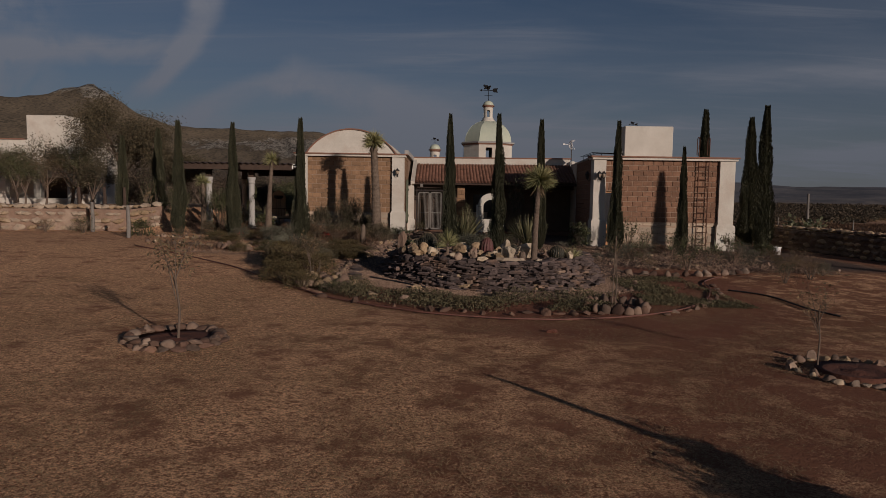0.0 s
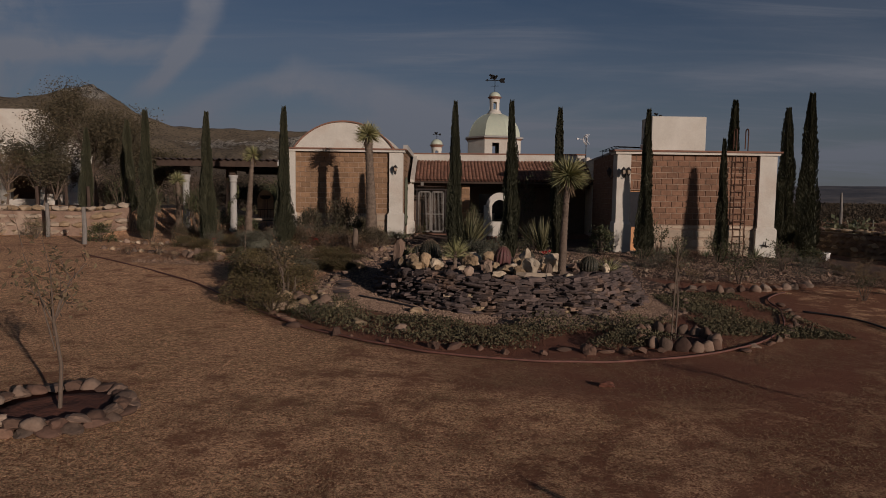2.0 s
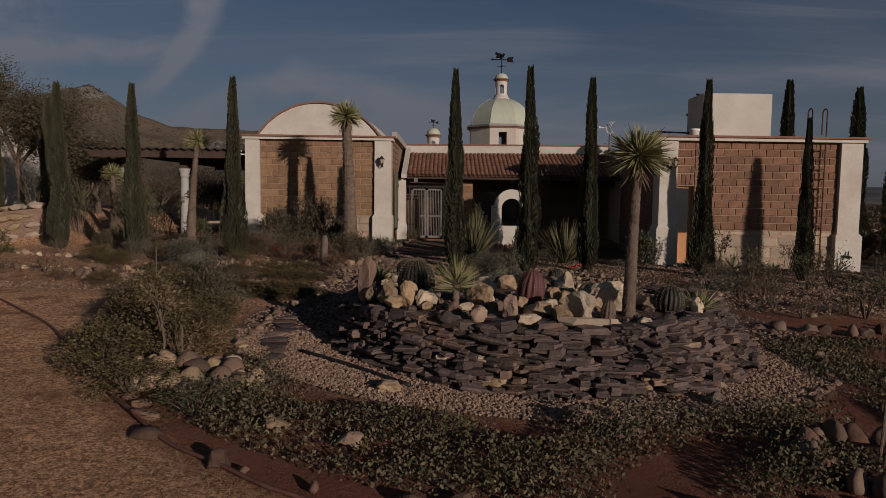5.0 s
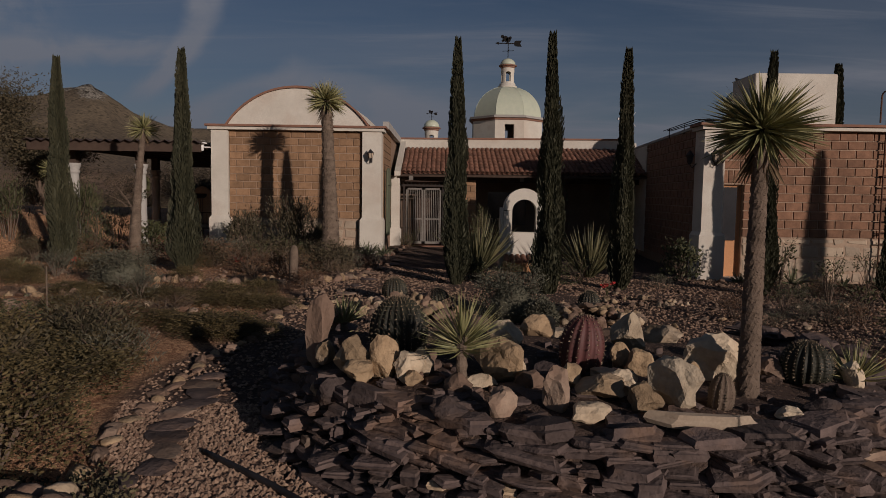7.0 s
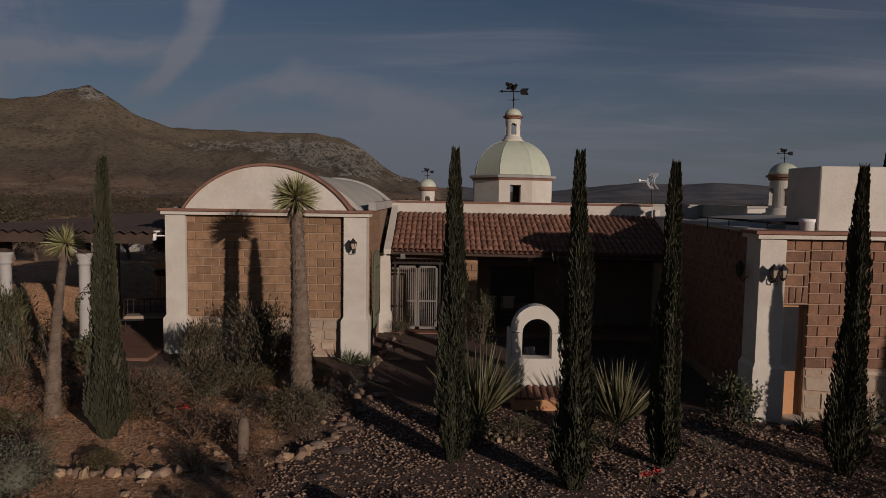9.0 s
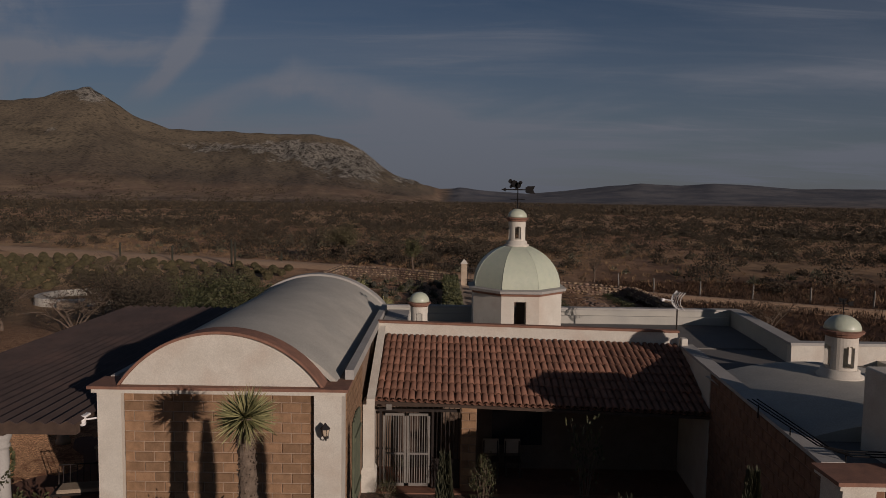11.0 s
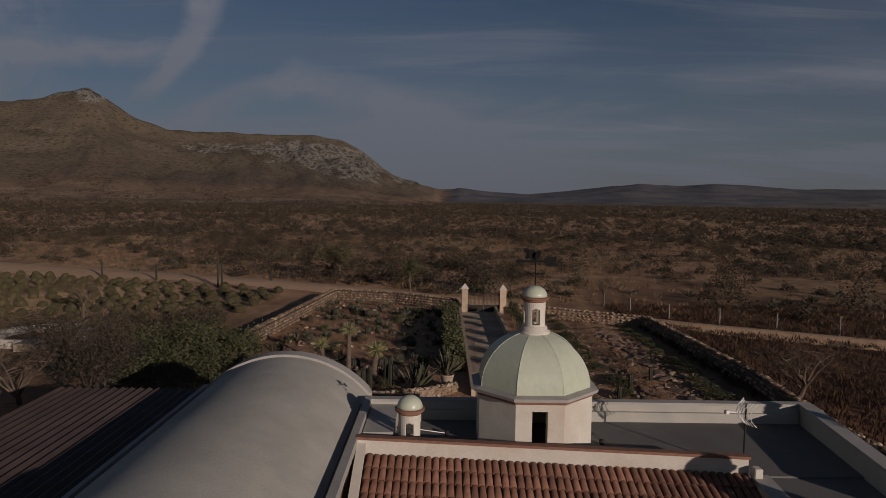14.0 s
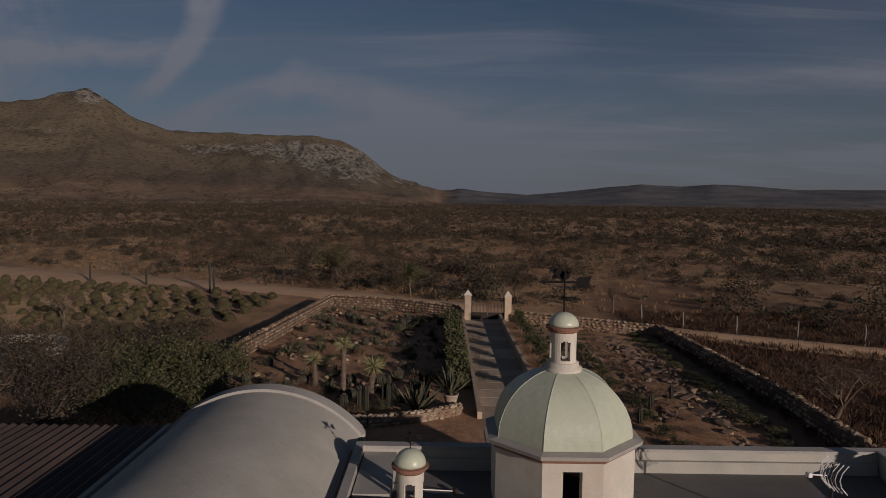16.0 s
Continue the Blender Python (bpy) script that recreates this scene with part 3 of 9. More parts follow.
    # dry country: ochre grass, reddish earth, dark low growth
    sp = k.n.new("ShaderNodeSeparateXYZ")
    k.l.new(k.geo.outputs["Position"], sp.inputs[0])
    d1, d2, d3, d4 = k.noise(0.02, 5, 0.6, stretch=(1, 0.35, 1)), k.noise(0.1, 5, 0.7, stretch=(1, 0.35, 1)), k.noise(0.6, 5, 0.75, stretch=(1, 0.4, 1)), k.noise(0.03, 5, 0.65, stretch=(1.0, 0.3, 1.0))
    desert = k.mix(k.fit(d1, 0.40, 0.60), (0.27, 0.150, 0.092), (0.34, 0.225, 0.130))
    desert = k.mix(k.fit(d4, 0.52, 0.64), desert, (0.50, 0.345, 0.19))
    desert = k.mix(k.fit(d2, 0.52, 0.62, 0.0, 0.8), desert, (0.15, 0.092, 0.058))
    desert = k.mix(k.fit(d3, 0.35, 0.65), k.mix(0.4, desert, (0.05, 0.035, 0.025)), k.mix(0.2, desert, (0.40, 0.27, 0.155)))
    side = k.math("MULTIPLY", k.fit(sp.outputs[0], 14.5, 18.0), k.fit(sp.outputs[1], 125, 80))
    desert = k.mix(k.math("MULTIPLY", side, 0.9), desert, k.mix(k.fit(d3, 0.35, 0.65), (0.036, 0.018, 0.012), (0.080, 0.043, 0.027)))
    # ground behind the porch: shade of the trees put into the soil colour
    yard_shade = k.math("MULTIPLY", k.fit(sp.outputs[0], -12.0, -14.0), k.fit(sp.outputs[1], 82, 72))
    desert = k.mix(k.math("MULTIPLY", yard_shade, 0.7), desert, (0.082, 0.052, 0.034))
    # hill slopes: ochre grass with dots of bush, bare crags higher up
    slope_c = k.mix(k.fit(k.noise(0.0075, 6, 0.7, stretch=(1, 0.35, 1)), 0.42, 0.60), (0.166, 0.128, 0.081), (0.112, 0.087, 0.057))
    slope_c = k.mix(k.fit(hill_o, 0.62, 0.28), slope_c, (0.105, 0.076, 0.055))
    bushes = k.math("ADD", k.cells(0.075, stretch=(1, 0.5, 1)), k.math("MULTIPLY", k.noise(0.0075, 4, 0.6), 0.5))
    slope_c = k.mix(k.fit(k.noise(0.16, 3, 0.7, stretch=(1, 0.5, 1)), 0.40, 0.60), k.mix(0.35, slope_c, (0.07, 0.055, 0.036)), k.mix(0.3, slope_c, (0.26, 0.19, 0.115)))
    slope_c = k.mix(k.fit(bushes, 0.60, 0.44, 0.0, 0.75), slope_c, (0.052, 0.043, 0.028))
    fissure = k.noise(0.075, 6, 0.8, stretch=(1.0, 0.6, 0.3))
    bare = k.mix(k.fit(fissure, 0.43, 0.55), (0.085, 0.070, 0.052), (0.38, 0.335, 0.26))
    cliff = k.fit(k.math("ADD", crag_o, k.math("MULTIPLY", k.math("SUBTRACT", k.noise(0.017, 7, 0.75, stretch=(1, 0.4, 0.6)), 0.5), 2.6)), 0.22, 0.42)
    slope_c = k.mix(k.math("MULTIPLY", cliff, k.fit(crag_o, 0.02, 0.15)), slope_c, bare)
    away = k.fit(sp.outputs[1], 46, 60)
    desert = k.mix(1.0, desert, (1.36, 1.34, 1.28), "MULTIPLY")
    slope_c = k.mix(1.0, slope_c, (0.92, 0.95, 0.99), "MULTIPLY")
    col = k.mix(gravel_o, k.mix(red_o, lawn, redsoil), grav)
    col = k.mix(away, col, desert)
    col = k.mix(path_o, col, paved)
    col = k.mix(k.fit(hill_o, 0.02, 0.35), col, slope_c)
    plain = k.fit(sp.outputs[1], 620, 1000)
    col = k.mix(k.math("MULTIPLY", plain, k.fit(hill_o, 0.3, 0.02)), col, k.mix(k.fit(k.noise(0.012, 6, 0.7), 0.44, 0.60), (0.085, 0.068, 0.052), (0.24, 0.178, 0.12)))
    # far hills: distance haze put into the base colour as bluish grey
    farhill_haze = k.math("MULTIPLY", k.fit(sp.outputs[1], 1700, 2300), k.fit(hill_o, 0.05, 0.005))
    col = k.mix(farhill_haze, col, k.mix(k.fit(k.noise(0.006, 7, 0.7), 0.42, 0.58), (0.080, 0.082, 0.090), (0.135, 0.130, 0.128)))
    hgt = k.math("ADD", k.math("ADD", k.math("MULTIPLY", fine, 0.8), k.math("MULTIPLY", mid, 0.5)), k.math("MULTIPLY", tiny, 0.35))
    nb = k.bump(hgt, 1.0, 0.07)
    nb = k.bump(k.math("MULTIPLY", fissure, k.fit(crag_o, 0.05, 0.5)), 0.9, 24.0, nb)
    col = k.mix(1.0, col, (1.12, 1.12, 1.12), "MULTIPLY")
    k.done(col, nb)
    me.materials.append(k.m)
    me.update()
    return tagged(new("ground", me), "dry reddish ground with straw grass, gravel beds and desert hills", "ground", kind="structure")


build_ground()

# ---- house ----
# plan: left block x -6.85..-1.87 from y 32, porch between, right block x 6.15..11.9 from y 28.2
FLOOR = 0.45
LBX0, LBX1, LBY = -6.85, -1.87, 32.0
RBX0, RBX1, RBY = 6.12, 11.90, 28.2
BACK = 41.4

house = thing("house", "white plastered single-storey house with brick panels, green dome and tiled porch", "house")


def hpart(name, mesh, mat, label="", smooth=False):
    return part(name, mesh, M[mat] if isinstance(mat, str) else mat, house, label, smooth)


def pilaster(x0, x1, y, z0, z1, face=0.14, foot=1.55, flare=0.06, depth=0.45):
    """A plastered corner pier that widens at its foot."""
    m = Mesh()
    prof = [(z0, flare), (foot - 0.06, flare), (foot + 0.03, 0.0), (z1, 0.0)]
    rings = []
    for z, e in prof:
        rings.append([(x0 - e, y - face - e, z), (x1 + e, y - face - e, z), (x1 + e, y + depth, z), (x0 - e, y + depth, z)])
    m.add([p for r in rings for p in r], [(i * 4 + j, i * 4 + (j + 1) % 4, i * 4 + 4 + (j + 1) % 4, i * 4 + 4 + j) for i in range(3) for j in range(4)] + [(12, 13, 14, 15)])
    return m


# left block: walls with the brick panel recessed between two piers
hpart("wall_left_front", Mesh().box(LBX0 + 0.3, LBY, 0.1, LBX1 - 0.3, LBY + 0.32, 4.1), "mortar")
hpart("pier", pilaster(LBX0, -6.36, LBY, 0.1, 4.08), "plaster", "white plaster corner pier")
hpart("pier", pilaster(-2.43, LBX1, LBY, 0.1, 4.08), "plaster", "white plaster corner pier")
hpart("wall_left_outer", Mesh().box(LBX0, LBY + 0.452, 0.1, LBX0 + 0.3, 43.0, 4.15), "plaster")
hpart("wall_left_inner", Mesh().box(LBX1 - 0.3, LBY + 0.452, 0.1, LBX1, BACK, 4.22), "mortar")
hpart("wall_left_back", Mesh().box(LBX0 + 0.302, 42.7, 0.1, LBX1, 43.0, 4.15), "plaster")


def cornice(x0, x1, y, z, face=0.16, depth=0.5):
    """A plaster band and a proud course of fired clay on it."""
    m = Mesh()
    hpart("cornice_band", Mesh().box(x0 - face * 0.5, y - face - 0.05, z - 0.15, x1 + face * 0.5, y + depth, z - 0.062), "plaster")
    m.box(x0 - face * 0.9, y - face - 0.11, z - 0.06, x1 + face * 0.9, y + depth, z)
    return m


hpart("cornice", cornice(LBX0, LBX1, LBY, 4.23), "cornice", "clay cornice")

# vaulted gable over the left block: a segment of a circle
VCX, VHALF, VRISE, VSPRING = -4.33, 2.10, 1.13, 4.235


def arc(half, rise, n=32):
    rad = (half * half + rise * rise) / (2 * rise)
    a0 = math.asin(half / rad)
    return [(rad * math.sin(-a0 + 2 * a0 * i / n), rise - rad + rad * math.cos(-a0 + 2 * a0 * i / n)) for i in range(n + 1)]


def extrude_profile(pts, y0, y1, close=True):
    """A closed outline in x, z pushed from y0 to y1."""
    n = len(pts)
    m = Mesh()
    m.add([(x, y0, z) for x, z in pts] + [(x, y1, z) for x, z in pts],
          [(i, (i + 1) % n, n + (i + 1) % n, n + i) for i in range(n)] + [tuple(range(n - 1, -1, -1)), tuple(range(n, 2 * n))])
    return m


gable = [(VCX + x, VSPRING + z) for x, z in arc(VHALF - 0.06, VRISE - 0.06)]
hpart("gable", extrude_profile([(VCX - VHALF + 0.06, VSPRING - 0.003)] + gable + [(VCX + VHALF - 0.06, VSPRING - 0.003)], LBY - 0.10, LBY + 0.30), "plaster", "curved white gable")
rim_o = [(VCX + x, VSPRING + z) for x, z in arc(VHALF, VRISE)]
rim_i = [(VCX + x, VSPRING + z) for x, z in arc(VHALF - 0.058, VRISE - 0.058)]
hpart("gable_rim", extrude_profile(rim_o + rim_i[::-1], LBY - 0.17, LBY + 0.34), "cornice", "brick edge of the curved gable")
# barrel vault behind it, a little lower, running back
vo = [(VCX + x, 4.16 + z) for x, z in arc(2.36, 1.06, 72)]
vi = [(VCX + x, 4.16 + z) for x, z in arc(2.22, 0.94, 72)]
hpart("vault_roof", extrude_profile(vo + vi[::-1], LBY + 0.342, 42.55), "plaster_roof", "grey coated barrel vault")
bo = [(VCX + x, 4.16 + z) for x, z in arc(2.45, 1.13, 72)]
hpart("vault_rim", extrude_profile(bo + vi[::-1], 42.552, 43.05), "parapet_cap", "pale rim at the vault's back end")
hpart("gutter_wall", Mesh().box(LBX1 - 0.02, LBY + 0.5, 4.222, LBX1 + 0.16, BACK, 4.44), "parapet_cap")
hpart("gutter_wall", Mesh().box(LBX0 - 0.02, LBY + 0.5, 4.15, LBX0 + 0.10, 43.0, 4.25), "parapet_cap")

# middle: porch with a clay tile roof against a parapet
PARY, PX0, PX1 = 38.20, -1.72, 6.83


def lean_y(x):
    """The porch stands askew: its right end comes forward."""
    return -0.105 * (x + 1.5)


def skewed(mesh):
    mesh.v = [(x, y + lean_y(x), z) for x, y, z in mesh.v]
    return mesh


def side_x(y):
    """The side wall of the right block runs out to the right as it goes back."""
    return 6.14 + 0.083 * (y - 28.2)


def prism(corners, z0, z1):
    """An upright block over a four-cornered plan."""
    return Mesh().add([(x, y, z) for z in (z0, z1) for x, y in corners], [(0, 3, 2, 1), (4, 5, 6, 7), (0, 1, 5, 4), (1, 2, 6, 5), (2, 3, 7, 6), (3, 0, 4, 7)])


def slant_wall(y0, y1, x0, x1, wide, z0, z1):
    """A wall that runs from (x0, y0) to (x1, y1), with its thickness to the right."""
    return prism([(x0, y0), (x0 + wide, y0), (x1 + wide, y1), (x1, y1)], z0, z1)


hpart("wall_porch_back", skewed(Mesh().box(PX0, PARY, 0.1, PX1, PARY + 0.15, 4.38)), "plaster")
hpart("parapet_coping", skewed(Mesh().box(PX0 - 0.03, PARY - 0.035, 4.382, PX1 + 0.03, PARY + 0.165, 4.445)), "cornice", "brick coping on the parapet")
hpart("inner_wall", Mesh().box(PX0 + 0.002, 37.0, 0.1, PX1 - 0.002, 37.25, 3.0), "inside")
hpart("inner_door", Mesh().box(-1.0, 36.96, 0.5, 0.1, 36.998, 2.5), "dark_wood", "dark wooden door")
hpart("inner_window", Mesh().box(1.6, 36.96, 1.2, 3.0, 36.998, 2.4), "glass_dark")
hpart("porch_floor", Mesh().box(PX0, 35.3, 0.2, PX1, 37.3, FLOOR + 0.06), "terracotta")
# sloped side wall on the left end of the tile roof
sw = Mesh()
sw.add([(LBX1 + 0.16, 35.0, 2.9), (LBX1 + 0.36, 35.0, 2.9), (LBX1 + 0.36, PARY, 4.2), (LBX1 + 0.16, PARY, 4.2), (LBX1 + 0.16, 35.0, 3.05), (LBX1 + 0.36, 35.0, 3.05), (LBX1 + 0.36, PARY, 4.30), (LBX1 + 0.16, PARY, 4.30)],
       [(0, 3, 2, 1), (4, 5, 6, 7), (0, 1, 5, 4), (1, 2, 6, 5), (2, 3, 7, 6), (3, 0, 4, 7)])
hpart("sloped_wall", sw, "plaster")
hpart("pier", pilaster(-1.84, -1.55, 35.4, 0.1, 2.9, 0.05, 1.1, 0.05, 0.3), "plaster", "white porch pier")
hpart("pier", Mesh().box(0.68, 35.45, 0.1, 1.08, 35.85, 2.80), "mortar", "brick porch pier")

# porch roof: boards under, beam, tiles come last in the file
EAVE = (35.15, 2.98)
RIDGE = (38.18, 3.98)
deck = Mesh()
deck.add([(LBX1 + 0.36, EAVE[0], EAVE[1] - 0.10), (PX1, EAVE[0], EAVE[1] - 0.10), (PX1, RIDGE[0], RIDGE[1] - 0.10), (LBX1 + 0.36, RIDGE[0], RIDGE[1] - 0.10),
          (LBX1 + 0.36, EAVE[0], EAVE[1] - 0.03), (PX1, EAVE[0], EAVE[1] - 0.03), (PX1, RIDGE[0], RIDGE[1] - 0.03), (LBX1 + 0.36, RIDGE[0], RIDGE[1] - 0.03)],
         [(0, 3, 2, 1), (4, 5, 6, 7), (0, 1, 5, 4), (1, 2, 6, 5), (2, 3, 7, 6), (3, 0, 4, 7)])
hpart("porch_roof_deck", skewed(deck), "dark_wood")
hpart("porch_beam", Mesh().box(-1.50, 35.5, 2.72, PX1, 35.68, 2.90), "dark_wood", "dark wooden beam")

# right block
hpart("wall_right_front", Mesh().box(7.15, RBY, -0.3, RBX1 - 0.5, RBY + 0.32, 3.92).box(6.60, RBY, 2.62, 7.15, RBY + 0.32, 3.92), "mortar")
hpart("pier", pilaster(RBX0, 6.62, RBY, -0.2, 3.90, 0.14, 1.45, 0.06), "plaster", "white plaster corner pier")
hpart("pier", pilaster(11.28, RBX1, RBY, -0.4, 3.90, 0.14, 1.30, 0.07), "plaster", "white plaster corner pier")
hpart("wall_right_side", slant_wall(RBY + 0.452, 37.30, side_x(RBY + 0.452), side_x(37.30), 0.30, -0.2, 4.0), "mortar", "side wall of tuff blocks")
hpart("wall_right_outer", Mesh().box(RBX1 - 0.32, RBY + 0.452, -0.4, RBX1 - 0.02, 35.898, 4.0), "plaster")
hpart("cornice", cornice(RBX0, RBX1, RBY, 4.06), "cornice", "clay cornice")
hpart("parapet_cap", slant_wall(RBY + 0.5, 37.26, side_x(RBY + 0.5) - 0.04, side_x(37.26) - 0.04, 0.38, 4.002, 4.07), "parapet_cap")
hpart("coping_block", Mesh().bevel_box(6.84, 37.04, 4.072, 7.02, 37.26, 4.27, 0.02), "plaster", "small white block where the copings meet")
hpart("plaster_face", slant_wall(34.4, 37.29, side_x(34.4) - 0.028, side_x(37.29) - 0.028, 0.026, 0.5, 3.995), "plaster", "plastered end of the side wall")
hpart("flat_roof", prism([(side_x(28.7) + 0.3, 28.7), (RBX1 - 0.34, 28.7), (RBX1 - 0.34, 35.9), (side_x(35.9) + 0.3, 35.9)], 3.72, 3.86), "flat_roof", "flat grey coated roof")
hpart("flat_roof", prism([(side_x(35.9) + 0.3, 35.9), (9.5, 35.9), (9.5, 37.6), (side_x(37.6) + 0.3, 37.6)], 3.72, 3.86), "flat_roof", "flat grey coated roof")
hpart("flat_roof", prism([(LBX1 + 0.16, 38.36), (6.9, 37.46), (6.9, BACK - 0.2), (LBX1 + 0.16, BACK - 0.2)], 3.78, 3.90), "flat_roof", "flat grey coated roof")
hpart("flat_roof", prism([(6.9, 37.6), (9.54, 37.6), (9.9, BACK - 0.2), (6.9, BACK - 0.2)], 3.78, 3.90), "flat_roof", "flat grey coated roof")
lo = [(9.0 + x, 3.862 + z) for x, z in arc(2.42, 0.40, 64)]
hpart("low_vault", extrude_profile([(9.0 - 2.42, 3.861)] + lo[1:-1] + [(9.0 + 2.42, 3.861)], 30.2, 34.6), "plaster_roof", "low vaulted roof")
# doorway niche beside the pier: orange plaster, dark pane
hpart("door_niche", Mesh().box(6.62, RBY + 0.13, 0.1, 7.15, RBY + 0.36, 2.62), "orange_plaster", "orange plastered door niche")
hpart("door_pane", Mesh().box(6.66, RBY + 0.09, 1.28, 7.04, RBY + 0.128, 2.56), "glass_dark", "dark glass pane")
hpart("threshold", Mesh().bevel_box(6.60, RBY - 0.30, 0.05, 7.16, RBY + 0.128, 0.40, 0.02), "plaster", "white door step")
# back range
hpart("wall_back", Mesh().box(LBX1 + 0.002, BACK - 0.2, -0.3, 10.25, BACK, 4.36), "plaster_roof", "back wall with parapet")
hpart("parapet_cap", Mesh().box(LBX1, BACK - 0.24, 4.362, 10.29, BACK + 0.04, 4.43), "parapet_cap")

hpart("wall_end", slant_wall(36.122, BACK - 0.202, 9.345, 9.93, 0.30, -0.4, 4.38), "plaster_roof")
hpart("parapet_cap", slant_wall(36.162, BACK - 0.242, 9.305, 9.89, 0.38, 4.382, 4.45), "parapet_cap")
hpart("wall_end", Mesh().box(9.32, 35.90, -0.4, RBX1 - 0.02, 36.12, 4.38), "plaster")
hpart("parapet_cap", Mesh().box(9.28, 35.86, 4.382, RBX1 + 0.02, 36.16, 4.45), "parapet_cap")
hpart("parapet_ledge", Mesh().box(LBX1 + 0.17, BACK - 0.30, 3.902, 9.88, BACK - 0.202, 4.17), "plaster_roof")
hpart("roof_step", Mesh().box(-1.68, 39.0, 3.902, -0.95, 41.2, 4.28), "parapet_cap", "pale plinth on the flat roof")

# ---- great dome: octagonal drum, ribbed glazed dome, lantern ----
DX, DY = 2.47, 39.72
A8 = math.pi / 8


def oct_ring(r, z):
    """Eight corners with flat sides to the front; r is from the centre to a side."""
    R = r / math.cos(A8)
    return [(DX + R * math.cos(A8 + i * 2 * A8), DY + R * math.sin(A8 + i * 2 * A8), z) for i in range(8)]


def oct_stack(rings):
    m = Mesh()
    m.add([p for r in rings for p in r], [(k * 8 + i, k * 8 + (i + 1) % 8, k * 8 + 8 + (i + 1) % 8, k * 8 + 8 + i) for k in range(len(rings) - 1) for i in range(8)]
          + [tuple(range(7, -1, -1)), tuple((len(rings) - 1) * 8 + i for i in range(8))])
    return m


AP = 1.36
for i in range(8):  # walls one by one; three of them have a window opening
    drum = Mesh()
    a0, a1 = [Vector(p) for p in (oct_ring(AP, 0)[i], oct_ring(AP, 0)[(i + 1) % 8])]
    b0, b1 = [Vector(p) for p in (oct_ring(AP - 0.16, 0)[i], oct_ring(AP - 0.16, 0)[(i + 1) % 8])]
    z0, z1 = 3.9, 5.22
    holes = i in (5, 1)
    spans = [(0.0, 0.34, z0, z1), (0.66, 1.0, z0, z1), (0.34, 0.66, z0, 4.08), (0.34, 0.66, 5.03, z1)] if holes else [(0.0, 1.0, z0, z1)]
    for s0, s1, q0, q1 in spans:
        o0, o1, i0, i1 = a0.lerp(a1, s0), a0.lerp(a1, s1), b0.lerp(b1, s0), b0.lerp(b1, s1)
        pts = [(p.x, p.y, q) for q in (q0, q1) for p in (o0, o1, i1, i0)]
        drum.add(pts, [(0, 3, 2, 1), (4, 5, 6, 7), (0, 1, 5, 4), (1, 2, 6, 5), (2, 3, 7, 6), (3, 0, 4, 7)])
    hpart("drum_wall", drum, "plaster")
hpart("drum_cornice", oct_stack([oct_ring(AP + 0.03, 5.20), oct_ring(AP + 0.05, 5.26), oct_ring(AP + 0.10, 5.28)]), "cornice", "clay cornice of the drum")
hpart("drum_ledge", oct_stack([oct_ring(AP + 0.12, 5.282), oct_ring(AP + 0.14, 5.36), oct_ring(AP - 0.02, 5.39)]), "parapet_cap", "grey ledge under the dome")
dome_rings = []
for j in range(25):
    a = (math.pi / 2 - 0.24) * j / 24
    dome_rings.append(oct_ring((AP - 0.05) * math.cos(a), 5.392 + 1.27 * math.sin(a)))
hpart("dome", oct_stack(dome_rings), "dome_tile", "pale green glazed tile dome")
for i in range(8):
    hpart("dome_rib", Mesh().tube([Vector(r[i]) for r in dome_rings], 0.006, 5), "dome_tile")


def lantern(cx, cy, z, s, name_label, wide=1.0):
    """A small round turret with arched openings, cornice and half dome; s is its scale."""
    def L(prof):
        return Mesh().lathe([(r * s * wide, z + h * s) for r, h in prof], 24, cx, cy)
    base = L([(0.36, 0.0), (0.36, 0.09), (0.30, 0.10), (0.30, 0.20), (0.255, 0.215)])
    out = [("lantern_base", base, "plaster", True)]
    shaft = Mesh()
    n, r0, r1 = 32, 0.25 * s * wide, 0.19 * s * wide
    z0, z1 = z + 0.21 * s, z + 0.86 * s
    for i in range(n):
        a0, a1 = 2 * math.pi * i / n, 2 * math.pi * (i + 1) / n
        mid = ((a0 + a1) / 2) % (math.pi / 2)
        d = min(mid, math.pi / 2 - mid) * r0
        segs = [(z0, z1)]
        if d < 0.1 * s * wide:
            top = z + (0.60 + 0.10 * math.sqrt(max(0, 1 - (d / (0.105 * s * wide)) ** 2))) * s
            segs = [(z0, z + 0.27 * s), (top, z1)]
        for q0, q1 in segs:
            pts = [(cx + r * math.cos(a), cy + r * math.sin(a), q) for q in (q0, q1) for r, a in ((r0, a0), (r0, a1), (r1, a1), (r1, a0))]
            shaft.add(pts, [(0, 3, 2, 1), (4, 5, 6, 7), (0, 1, 5, 4), (1, 2, 6, 5), (2, 3, 7, 6), (3, 0, 4, 7)])
    out.append(("lantern_shaft", shaft, "plaster", False))
    out.append(("lantern_cornice", L([(0.25, 0.862), (0.28, 0.89), (0.28, 0.93), (0.33, 0.94), (0.335, 0.985), (0.28, 1.0)]), "cornice", False))
    out.append(("lantern_cap", L([(0.285 * math.cos(a), 1.002 + 0.285 * math.sin(a)) for a in [math.pi / 2 * j / 10 for j in range(10)]] + [(0.03, 1.285)]), "dome_tile", True))
    for nme, me, mt, sm in out:
        hpart(nme, me, mt, name_label if nme == "lantern_shaft" else "", sm)


lantern(DX, DY, 6.58, 0.93, "white lantern with arched openings", 1.16)
lantern(-0.55, 38.95, 3.90, 1.02, "small white roof turret", 1.06)
lantern(9.08, 33.3, 4.20, 1.12, "small white roof turret", 1.18)


